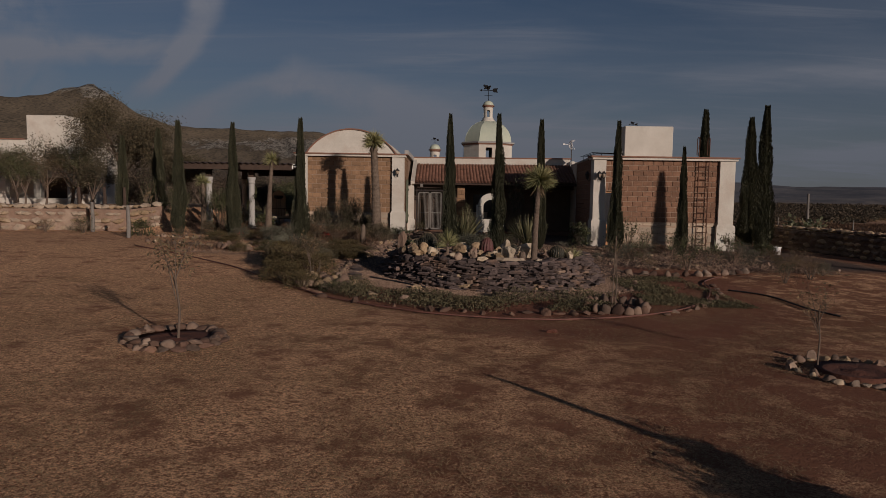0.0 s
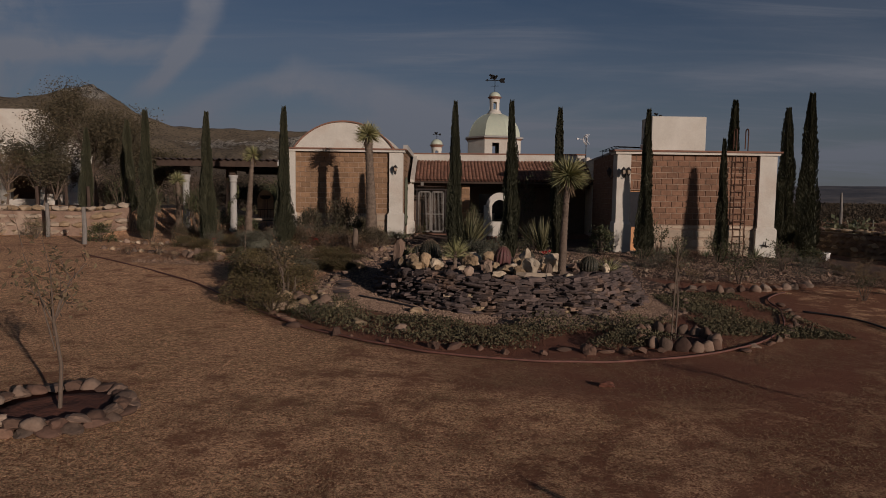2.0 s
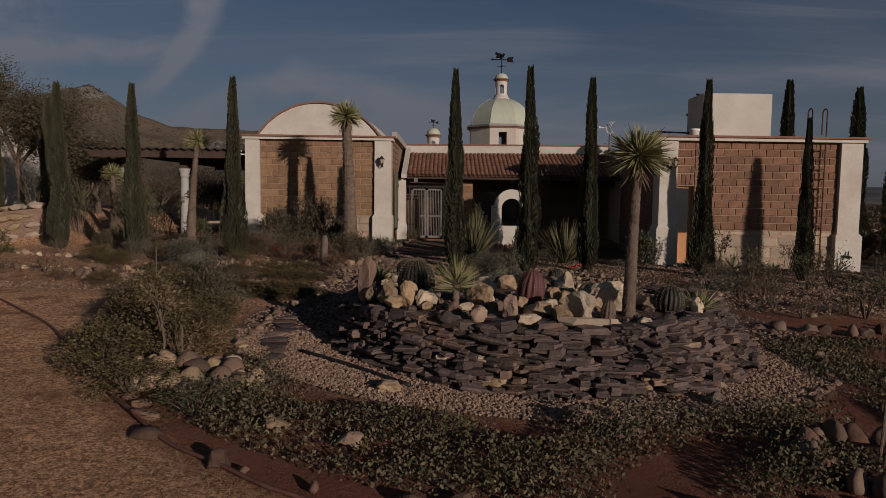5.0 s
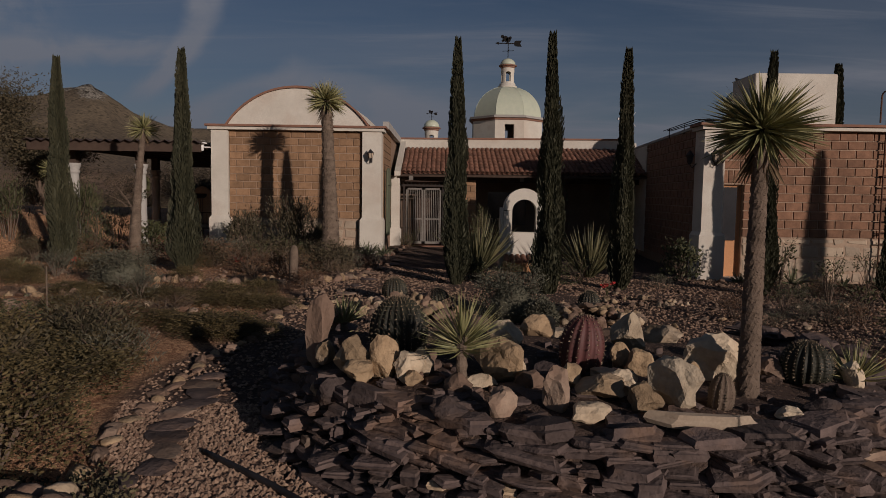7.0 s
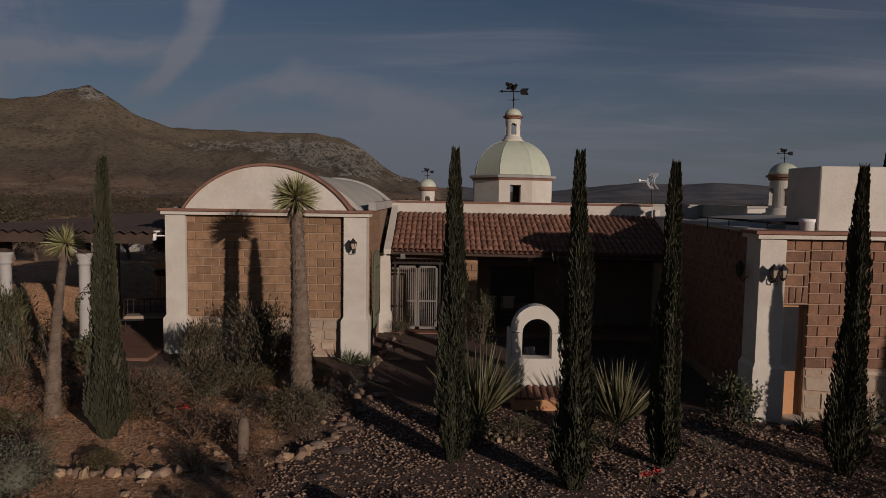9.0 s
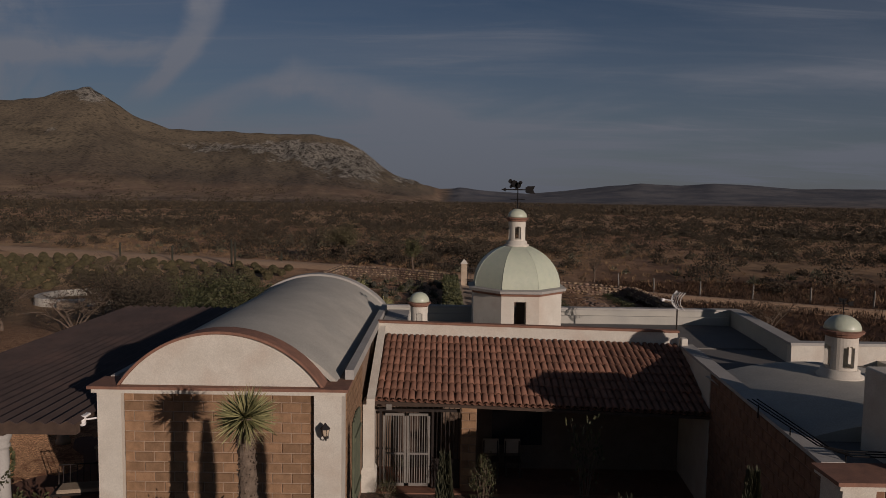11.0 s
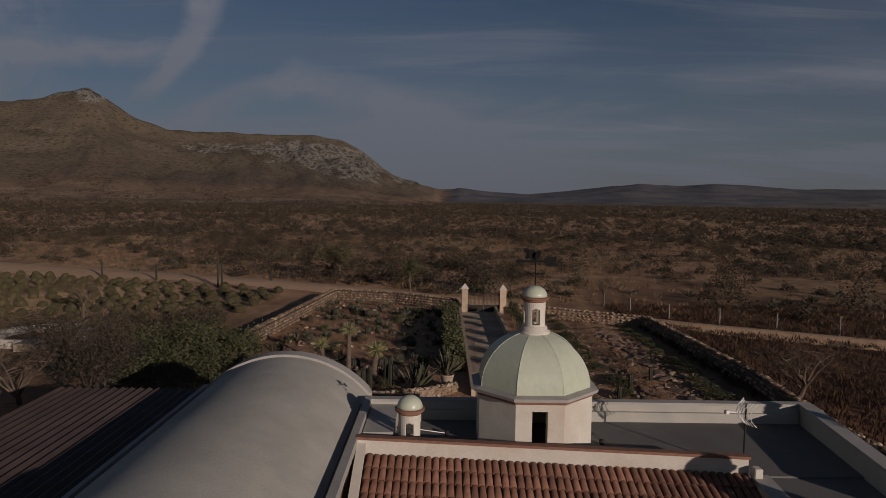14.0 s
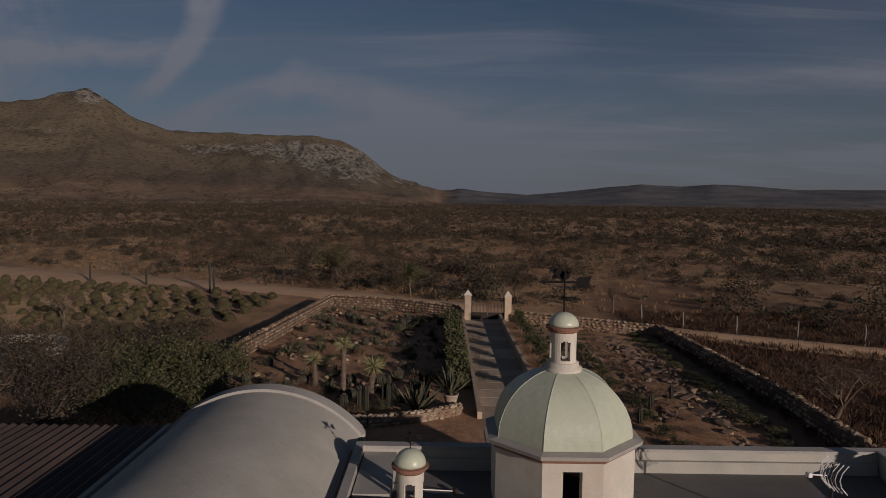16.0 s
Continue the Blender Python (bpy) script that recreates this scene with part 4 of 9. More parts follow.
def vane(x, y, z, s, big=True):
    """A weather vane with cross arms, an arrow and a cut-out figure."""
    t = thing("weather_vane", "black iron weather vane on a dome", "weather vane", "weather vanes", m=pose(x, y, z))
    part("rod", Mesh().tube([(0, 0, -0.05), (0, 0, 0.78 * s)], 0.014 * s + 0.004, 6), M["black_iron"], t)
    part("cross_arm", Mesh().tube([(-0.22 * s, 0.06, 0.30 * s), (0.22 * s, -0.06, 0.30 * s)], 0.008 * s + 0.003, 5), M["black_iron"], t)
    part("cross_arm", Mesh().tube([(0.03, -0.2 * s, 0.30 * s), (-0.03, 0.2 * s, 0.30 * s)], 0.008 * s + 0.003, 5), M["black_iron"], t)
    arrow = Mesh().tube([(-0.42 * s, 0, 0.60 * s), (0.45 * s, 0.03, 0.60 * s)], 0.022 * s, 6)
    arrow.add([(q * s, yy, w * s) for yy in (0.0, 0.03) for q, w in ((0.24, 0.53), (0.30, 0.49), (0.54, 0.48), (0.48, 0.60), (0.54, 0.72), (0.30, 0.71), (0.24, 0.67))],
              [tuple(range(7)), tuple(range(13, 6, -1))] + [(i, i + 7, (i + 1) % 7 + 7, (i + 1) % 7) for i in range(7)])
    arrow.add([(q * s, yy, w * s) for yy in (-0.01, 0.02) for q, w in ((-0.52, 0.60), (-0.38, 0.54), (-0.38, 0.66))], [(0, 1, 2), (5, 4, 3), (0, 3, 4, 1), (1, 4, 5, 2), (2, 5, 3, 0)])
    part("arrow", arrow, M["black_iron"], t)
    fig = Mesh()
    for cx2, cz, r in ((-0.12, 0.78, 0.12), (0.0, 0.74, 0.10), (-0.24, 0.86, 0.07), (-0.22, 0.70, 0.05), (0.08, 0.82, 0.06), (-0.05, 0.65, 0.04)):
        fig.add([(cx2 * s + r * s * math.cos(a), yy, cz * s + r * s * math.sin(a)) for yy in (-0.008, 0.008) for a in [2 * math.pi * i / 8 for i in range(8)]],
                [tuple(range(7, -1, -1)), tuple(range(8, 16))] + [(i, (i + 1) % 8, 8 + (i + 1) % 8, 8 + i) for i in range(8)])
    part("figure", fig, M["black_iron"], t, "flat cut-out iron figure")
    return t


vane(DX, DY, 7.775, 1.0)
vane(-0.55, 38.95, 5.20, 0.42)
vane(9.08, 33.3, 5.64, 0.42)

# water tank housing on the right block
single("tank_housing", Mesh().bevel_box(7.46, 28.55, 3.862, 9.46, 29.85, 5.33, 0.02), M["plaster"], "cream plastered water tank housing on the flat roof", "tank housing")

# ---- left porch with a sheet roof ----
M["dark_floor"] = simple("dark_red_porch_floor", (0.19, 0.10, 0.066), (0.14, 0.075, 0.05), 3, 0.85, 0, 0.3, 0.004, 40)
porch = thing("porch", "open porch with brown corrugated sheet roof and white columns", "porch")
corr = Mesh()
nx, pitch = 37, 0.139
xs = [-11.95 + i * pitch for i in range(nx)]
top = []
for j, (yy, zz) in enumerate(((31.15, 3.66), (37.7, 3.70), (44.2, 3.74))):
    for i, xx in enumerate(xs):
        top.append((xx, yy, zz + (0.05 if i % 2 else -0.02)))
n3 = len(top)
bot = [(p[0], p[1], p[2] - 0.012) for p in top]
corr.add(top + bot, [(j * nx + i, j * nx + i + 1, (j + 1) * nx + i + 1, (j + 1) * nx + i) for j in range(2) for i in range(nx - 1)]
         + [(n3 + j * nx + i, n3 + (j + 1) * nx + i, n3 + (j + 1) * nx + i + 1, n3 + j * nx + i + 1) for j in range(2) for i in range(nx - 1)]
         + [(i, n3 + i, n3 + i + 1, i + 1) for i in range(nx - 1)])
part("sheet_roof", corr, M["metal_roof"], porch, "brown corrugated sheets")
part("front_beam", Mesh().box(-11.9, 31.3, 3.38, -6.99, 31.46, 3.645), M["dark_wood"], porch)
part("back_beam", Mesh().box(-11.9, 43.9, 3.38, -6.99, 44.05, 3.72), M["dark_wood"], porch)
for i in range(9):
    part("rafter", Mesh().box(-11.6 + i * 0.56, 31.47, 3.50, -11.52 + i * 0.56, 43.89, 3.645), M["dark_wood"], porch)
part("porch_slab", Mesh().bevel_box(-11.6, 31.0, 0.25, -6.98, 43.5, 0.66, 0.03), M["dark_floor"], porch, "dark reddish porch floor")


def column(x, y, z0, z1):
    m = Mesh().lathe([(0.20, z0), (0.20, z0 + 0.12), (0.155, z0 + 0.16), (0.15, z0 + 0.5), (0.135, z1 - 0.34), (0.135, z1 - 0.30), (0.165, z1 - 0.28), (0.165, z1 - 0.22), (0.14, z1 - 0.20), (0.19, z1 - 0.08), (0.20, z1)], 20, x, y)
    return part("column", m, M["parapet_cap"], porch, "round white column", True)


for cx in (-11.05, -9.05):
    column(cx, 32.2, 0.662, 3.05)
    part("post_block", Mesh().box(cx - 0.12, 32.08, 3.052, cx + 0.12, 32.32, 3.50), M["dark_wood"], porch)
column(-11.05, 38.0, 0.662, 3.05)
part("post_block", Mesh().box(-11.17, 37.88, 3.052, -10.93, 38.12, 3.50), M["dark_wood"], porch)

# ---- plants ----


def cypress_parts(seed, h, w):
    """Trunk and foliage of a slim columnar cypress: a dense core and upright sprays with gaps at the outline."""
    r = random.Random(seed)
    trunk = Mesh().tube([(0, 0, -0.15), (0.01, 0, 0.3 * h), (0, 0.01, 0.8 * h)], [0.07, 0.05, 0.015], 8)
    fol = Mesh()

    def rad(t):
        return w / 2 * min(1.0, (t / 0.13 + 0.35)) * (1 - t) ** 0.62 * (1.0 - 0.12 * t)
    rows, n = 30, 11
    pts, faces = [], []
    for j in range(rows):
        t = 0.02 + 0.965 * j / (rows - 1)
        for i in range(n):
            a = 2 * math.pi * i / n
            q = rad(t) * (0.74 + 0.55 * noise.noise(Vector((math.cos(a) * 1.3, math.sin(a) * 1.3, t * h * 0.9 + seed * 7))))
            pts.append((q * math.cos(a), q * math.sin(a), t * h))
    for j in range(rows - 1):
        for i in range(n):
            faces.append((j * n + i, j * n + (i + 1) % n, (j + 1) * n + (i + 1) % n, (j + 1) * n + i))
    fol.add(pts, faces)
    for _ in range(5600):
        t = r.random() ** 1.15 * 0.985
        a = r.uniform(0, 2 * math.pi)
        lump = noise.noise(Vector((math.cos(a) * 1.3, math.sin(a) * 1.3, t * h * 0.9 + seed * 7)))
        q = rad(t) * (0.74 + 0.6 * lump + r.uniform(-0.12, 0.14)) + 0.004
        p = Vector((q * math.cos(a), q * math.sin(a), t * h))
        d = Vector((math.cos(a) * 0.28, math.sin(a) * 0.28, 1.0 + r.uniform(-0.2, 0.2)))
        s = d.cross(Vector((math.cos(a), math.sin(a), 0)))
        s = s.normalized() * r.uniform(0.007, 0.016)
        L = r.uniform(0.07, 0.17)
        d = d.normalized() * L
        o = Vector((math.cos(a), math.sin(a), 0)) * 0.02
        fol.add([p - s, p + s, p + d * 0.6 + s * 0.8 + o, p + d, p + d * 0.6 - s * 0.8 + o], [(0, 1, 2, 3, 4)])
    return trunk, fol


CYP = {}


def cypress(x, y, top, w, seed=0, lean=(0, 0), sink=0.0):
    z = gz(x, y) - sink
    if seed not in CYP:
        a, b = cypress_parts(seed, 5.0, 0.62)
        CYP[seed] = (a.data("trunk", M["bark"], True), b.data("foliage", M["cypress"]))
    sz = (top - z) / 5.0
    t = thing("cypress", "slender dark green columnar cypress tree in the gravel garden", "tree", "cypresses", m=pose(x, y, z, lean[0], lean[1], seed * 40 + x * 31) @ Matrix.Diagonal((w / 0.62, w / 0.62, sz, 1)))
    part("trunk", CYP[seed][0], None, t)
    part("foliage", CYP[seed][1], None, t)
    return t


for i, (x, y, top, w) in enumerate([(-10.4, 26.9, 5.1, 0.66), (-8.05, 26.0, 4.97, 0.62), (-5.45, 26.0, 5.17, 0.62), (0.24, 25.5, 5.34, 0.58), (1.98, 24.6, 5.27, 0.62), (3.58, 25.6, 5.2, 0.60),
                                    (6.42, 25.5, 5.18, 0.60), (13.4, 35.6, 6.9, 0.95), (14.75, 33.1, 6.27, 1.0), (13.41, 28.8, 6.26, 0.95), (8.78, 25.1, 4.24, 0.46), (14.9, 20.2, 5.7, 0.75), (-12.6, 30.2, 5.1, 0.7), (-13.9, 29.6, 4.7, 0.6)]):
    cypress(x, y, top, w, i % 4, (rnd.uniform(-0.6, 0.6), rnd.uniform(-0.6, 0.6)))


def yucca(x, y, base_r, top_r, crown, leaf, leaves=260, dry=70, seed=1):
    """A tree yucca: a scaly trunk, a globe of stiff narrow leaves and a skirt of dry ones."""
    r = random.Random(seed)
    z = gz(x, y) - 0.05
    c = Vector(crown) - Vector((x, y, z))
    t = thing("tree_yucca", "tree yucca with tall scaly trunk and globe of stiff leaves", "yucca tree", "tree yuccas", m=pose(x, y, z))
    n, rows = 14, 46
    pts, faces = [], []
    for j in range(rows):
        f = j / (rows - 1)
        p = Vector((c.x * (0.35 * f + 0.65 * f * f), c.y * (0.35 * f + 0.65 * f * f), c.z * f))
        q = top_r + (base_r - top_r) * (1 - f) ** 1.6
        for i in range(n):
            a = 2 * math.pi * (i + 0.5 * (j % 2)) / n
            k2 = q * (1 + (0.05 if j % 2 else -0.03) * (0.5 + f) + 0.08 * noise.noise(Vector((math.cos(a) * 2, math.sin(a) * 2, j * 0.9 + seed))))
            pts.append((p.x + k2 * math.cos(a), p.y + k2 * math.sin(a), p.z))
    for j in range(rows - 1):
        for i in range(n):
            faces.append((j * n + i, j * n + (i + 1) % n, (j + 1) * n + (i + 1) % n, (j + 1) * n + i))
    faces.append(tuple((rows - 1) * n + i for i in range(n)))
    part("trunk", Mesh().add(pts, faces), M["bark" if base_r < 0.1 else "bark_pale"], t)
    stubs = Mesh()
    for i in range(700):
        f, a = r.uniform(0.03, 0.99), i * 2.399963
        q = top_r + (base_r - top_r) * (1 - f) ** 1.6
        p = Vector((c.x * (0.35 * f + 0.65 * f * f) + q * math.cos(a), c.y * (0.35 * f + 0.65 * f * f) + q * math.sin(a), c.z * f))
        stubs.blade(p, p + Vector((math.cos(a) * 0.5, math.sin(a) * 0.5, r.uniform(-0.3, 0.7))) * (0.035 + 0.03 * f) * min(1.0, q / 0.12) * (0.4 if base_r < 0.1 else 1.0), 0.03 * min(1.0, q / 0.11), 0.3)
    ob = part("rough_bark", stubs, M["bark" if base_r < 0.1 else "bark_pale"], t, "rough stubs of old leaves")
    ob["kind"] = "stuff"
    green, old = Mesh(), Mesh()
    for i in range(leaves):
        u = r.uniform(-0.62, 1.0)
        a = i * 2.399963 + r.uniform(-0.2, 0.2)
        s = math.sqrt(max(0, 1 - u * u))
        d = Vector((s * math.cos(a), s * math.sin(a), u))
        green.blade(c + d * 0.05, c + d * leaf * r.uniform(0.82, 1.08) + Vector((0, 0, -0.03)), leaf * 0.05, 0.4, r.uniform(-0.03, 0.03))
    for i in range(dry):
        a = i * 2.4
        d = Vector((math.cos(a) * r.uniform(0.35, 0.75), math.sin(a) * r.uniform(0.35, 0.75), -1)).normalized()
        o = c + Vector((0, 0, -0.02 - r.random() * leaf * 0.3))
        old.blade(o, o + d * leaf * r.uniform(0.5, 0.85), leaf * 0.06, 0.3)
    part("leaf_crown", green, M["yucca_leaf"], t)
    part("dry_leaves", old, M["yucca_dry"], t, "dry hanging leaves")
    return t


yucca(-2.82, 28.7, 0.24, 0.13, (-3.0, 29.0, 4.56), 0.58, 460, 90, 1)
yucca(2.24, 16.75, 0.085, 0.056, (2.36, 16.98, 2.80), 0.47, 520, 50, 2)
yucca(-6.95, 27.0, 0.155, 0.06, (-6.90, 27.5, 3.66), 0.46, 200, 30, 3)
yucca(-10.75, 30.6, 0.14, 0.08, (-10.86, 30.8, 2.80), 0.44, 200, 30, 4)


def rosette(x, y, leaf, width, n, up=0.25, name="sword_yucca", label="clump of stiff sword-shaped leaves growing from the gravel", cat="yucca", mat="agave", seed=3, stem=0.0, z=None):
    """A clump of sword leaves on a short scaly stem."""
    r = random.Random(seed)
    z = gz(x, y) if z is None else z
    t = thing(name, label, cat, "sword-leaved plants", m=pose(x, y, z))
    m = Mesh()
    for i in range(n):
        u = up + (1 - up) * r.random() ** 0.9
        a = i * 2.399963
        s = math.sqrt(max(0, 1 - u * u))
        d = Vector((s * math.cos(a), s * math.sin(a), u))
        b0 = stem * (0.72 + 0.36 * u) if stem > 0.2 else stem
        m.blade(Vector((d.x * 0.06 * leaf, d.y * 0.06 * leaf, b0)), Vector((0, 0, b0)) + d * leaf * r.uniform(0.75, 1.1), width * r.uniform(0.8, 1.1), 0.35, r.uniform(-0.05, 0.02))
    part("foliage", m, M[mat], t)
    st = Mesh().lathe([(0.09 * leaf + 0.02, -0.06)] + [((0.06 + 0.025 * (j % 2)) * leaf + 0.015, stem * (j + 1) / 9) for j in range(8)] + [(0.05, stem + 0.03)], 10)
    part("stem", st, M["bark_pale"], t)
    return t


rosette(0.75, 27.7, 1.45, 0.050, 150, 0.58, mat="sword_leaf", seed=5)
rosette(3.38, 27.6, 1.25, 0.050, 140, 0.62, mat="sword_leaf", seed=6)
rosette(0.11, 16.70, 0.37, 0.012, 200, 0.0, "narrow_leaved_yucca", "small yucca with a short shaggy trunk and narrow yellowish leaves", "yucca", "yucca_leaf", 7, 0.36)
rosette(3.25, 17.1, 0.36, 0.014, 90, 0.12, "narrow_leaved_yucca", "low yucca with narrow yellowish leaves between the stones", "yucca", "yucca_leaf", 8, 0.04)
rosette(-1.29, 19.8, 0.40, 0.03, 60, 0.1, "narrow_leaved_yucca", "low yucca with narrow leaves on the gravel", "yucca", "yucca_leaf", 9, 0.06)
rosette(-1.0, 18.4, 0.30, 0.022, 60, 0.3, "narrow_leaved_yucca", "low yucca with narrow leaves on the rock bed", "yucca", "yucca_leaf", 10, 0.08)
for i, (x, y) in enumerate([(6.9, 27.6), (7.5, 27.5), (8.1, 27.55), (9.2, 27.4), (10.1, 27.4), (-2.2, 31.4), (-3.4, 31.3), (-1.75, 31.2), (10.9, 27.3), (-8.6, 25.4)]):
    rosette(x, y, 0.32 + 0.1 * (i % 3), 0.045, 26, 0.2, "small_agave", "small grey-green agave growing at the foot of the wall", "agave", "agave", 20 + i, 0.02)


def barrel(x, y, wd, h, mat="cactus", ribs=22, seed=1, label="round ribbed barrel cactus with pale spines"):
    """A ribbed barrel cactus with rows of spines and a woolly crown."""
    r = random.Random(seed)
    z = gz(x, y)
    t = thing("barrel_cactus", label, "cactus", "barrel cacti", m=pose(x, y, z - 0.03, r.uniform(-5, 5), r.uniform(-5, 5), r.uniform(0, 90)))
    n, rows = ribs * 4, 16
    pts, faces = [], []
    for j in range(rows):
        v = -0.9 + (math.pi / 2 + 0.85) * j / (rows - 1)
        q, zz = math.cos(v), (math.sin(v) + 0.783) / 1.783
        for i in range(n):
            a = 2 * math.pi * i / n
            k2 = wd / 2 * max(q, 0.02) * (1 - 0.16 * (0.5 + 0.5 * math.cos(ribs * a)) * min(1, q * 2))
            pts.append((k2 * math.cos(a), k2 * math.sin(a), h * zz))
    for j in range(rows - 1):
        for i in range(n):
            faces.append((j * n + i, j * n + (i + 1) % n, (j + 1) * n + (i + 1) % n, (j + 1) * n + i))
    faces.append(tuple((rows - 1) * n + i for i in range(n)))
    part("body", Mesh().add(pts, faces), M[mat], t, smooth=True)
    sp = Mesh()
    for i in range(ribs):
        a = 2 * math.pi * (i + 0.5) / ribs
        for j in range(15):
            v = -0.5 + 2.0 * j / 15
            q, zz = math.cos(v) * wd / 2, h * (math.sin(v) + 0.783) / 1.783
            p = Vector((q * math.cos(a), q * math.sin(a), zz))
            nrm = Vector((math.cos(a) * math.cos(v), math.sin(a) * math.cos(v), math.sin(v)))
            for _ in range(3):
                d = (nrm + Vector((r.uniform(-1, 1), r.uniform(-1, 1), r.uniform(-1, 1))) * 0.8).normalized()
                s = d.cross(nrm).normalized() * 0.0035
                sp.add([p - s, p + s, p + d * wd * 0.055], [(0, 1, 2)])
    part("spine_cover", sp, M["spine"], t, "pale spines")["kind"] = "stuff"
    return t


barrel(-0.39, 17.45, 0.50, 0.54, "cactus", 26, 1)
barrel(2.85, 17.1, 0.40, 0.36, "cactus", 20, 8)
barrel(1.07, 17.2, 0.36, 0.50, "cactus_red", 14, 2, "reddish upright barrel cactus among the pale stones")
barrel(-0.83, 23.1, 0.44, 0.44, "cactus", 22, 3)
barrel(-0.09, 22.6, 0.36, 0.36, "cactus", 20, 4)
barrel(2.31, 22.6, 0.36, 0.40, "cactus", 20, 5)
barrel(1.90, 16.42, 0.18, 0.28, "bark", 12, 6, "dried brown barrel cactus leaning between the stones")
barrel(-0.35, 18.3, 0.34, 0.34, "cactus", 20, 7)


def shrub_parts(seed, h, w, leaves, leaf, wide=0.35, stems=9, up=0.4, dense=0.75):
    r = random.Random(seed)
    st, lf = Mesh(), Mesh()
    tips = []
    for i in range(stems):
        a = 2 * math.pi * i / stems + r.uniform(-0.3, 0.3)
        q = w / 2 * r.uniform(0.25, 0.95)
        tip = Vector((q * math.cos(a), q * math.sin(a), h * r.uniform(0.6, 1.0)))
        mid = tip * 0.5 + Vector((r.uniform(-0.05, 0.05), r.uniform(-0.05, 0.05), 0.08 * h))
        st.tube([(0.02 * math.cos(a), 0.02 * math.sin(a), -0.05), mid, tip], [0.012, 0.008, 0.003], 5)
        tips.append((mid, tip))
        for _ in range(2):
            t2 = mid.lerp(tip, r.uniform(0, 0.6))
            e = t2 + Vector((r.uniform(-1, 1) * w * 0.25, r.uniform(-1, 1) * w * 0.25, r.uniform(0.1, 0.35) * h))
            st.tube([t2, e], [0.006, 0.002], 4)
            tips.append((t2, e))
    for i in range(leaves):
        if r.random() < dense:
            a, b = tips[r.randrange(len(tips))]
            p = a.lerp(b, r.uniform(0.15, 1.05)) + Vector((r.gauss(0, 1), r.gauss(0, 1), r.gauss(0, 0.8))) * w * 0.075
        else:
            a = r.uniform(0, 2 * math.pi)
            q, zz = w / 2 * math.sqrt(r.random()), r.random()
            p = Vector((q * math.cos(a), q * math.sin(a), h * zz * (1 - 0.5 * (2 * q / w) ** 2)))
        if p.z < 0.01:
            p.z = 0.02
        d = Vector((p.x / w + r.uniform(-0.6, 0.6), p.y / w + r.uniform(-0.6, 0.6), up + r.uniform(-0.5, 0.5)))
        lf.leaf(p, d, leaf * r.uniform(0.7, 1.3), wide)
    return st, lf


SHR = {}


def shrub(x, y, h, w, kind="green", label="", seed=0, z=None, name="shrub", group="garden shrubs"):
    spec = {"green": (900, 0.075, 0.45, "shrub_green", 0.4), "oleander": (1300, 0.15, 0.17, "shrub_green", 0.8), "brown": (2600, 0.085, 0.26, "shrub_dark", 0.6), "dense": (1900, 0.11, 0.26, "shrub_dark", 0.8), "grey": (6500, 0.045, 0.4, "shrub_grey", 0.6), "dry": (500, 0.06, 0.3, "shrub_dry", 0.5),
            "rose": (260, 0.06, 0.5, "shrub_green", 0.3), "nopal": (300, 0.2, 0.7, "agave", 0.6), "lavender": (1000, 0.09, 0.14, "shrub_grey", 1.1), "red": (800, 0.06, 0.45, "shrub_red", 0.5), "yellow": (4200, 0.05, 0.5, "shrub_yellow", 0.5)}[kind]
    key = (kind, seed)
    if key not in SHR:
        a, b = shrub_parts(seed * 13 + len(kind), 1.0, 1.0, spec[0], spec[1] / max(h, w) * 1.0, spec[2], 10, spec[4], 0.85 if kind in ("rose", "dry", "oleander") else 0.45)
        SHR[key] = (a.data("stem", M["bark"]), b.data("foliage", M[spec[3]]))
    if kind == "grey" and len(SHR[key]) == 2:
        SHR[key] += (Mesh().lathe([(0.26, 0.0), (0.33, 0.2), (0.31, 0.45), (0.2, 0.66), (0.06, 0.74)], 14).data("inner_growth", M["shrub_grey"]),)
    z = gz(x, y) if z is None else z
    t = thing(name, label or {"green": "leafy green shrub in the gravel bed", "oleander": "tall oleander shrub with long narrow leaves", "brown": "dark brownish shrub with narrow leaves beside the path", "dense": "dense dark leafy shrub before the house wall", "grey": "rounded grey-green shrub on the gravel", "dry": "dry brown leafless garden shrub", "rose": "thin rose bush with sparse leaves", "nopal": "prickly pear bush with flat pads", "lavender": "grey lavender clump in the gravel bed", "red": "low reddish-brown shrub in the gravel bed", "yellow": "dense low yellowish green shrub beside the stones"}[kind], "shrub", group,
              m=pose(x, y, z, 0, 0, seed * 77 + x * 50) @ Matrix.Diagonal((w, w, h, 1)))
    part("stem", SHR[key][0], None, t)
    part("foliage", SHR[key][1], None, t)
    if kind == "grey":
        part("inner_growth", SHR[key][2], None, t)
    return t


shrub(-4.25, 30.6, 1.65, 1.35, "dense", seed=1)
shrub(-4.05, 30.35, 1.35, 1.15, "dense", seed=2)
shrub(-5.45, 30.4, 1.15, 0.95, "dense", seed=3)
shrub(-5.15, 30.8, 0.95, 0.7, "rose", seed=2)
shrub(-5.85, 30.6, 0.8, 0.7, "rose", seed=3)
shrub(-3.45, 31.0, 0.85, 0.9, "brown", seed=3)
bed_front = random.Random(57)
for i in range(13):
    shrub(bed_front.uniform(-9.6, -2.4), bed_front.uniform(25.8, 29.6), bed_front.uniform(0.4, 0.7), bed_front.uniform(0.8, 1.3), ["red", "brown", "dry"][i % 3], seed=1 + i % 3, label="low reddish-brown shrub in the gravel bed")
shrub(-3.75, 18.8, 0.7, 1.0, "brown", seed=2)
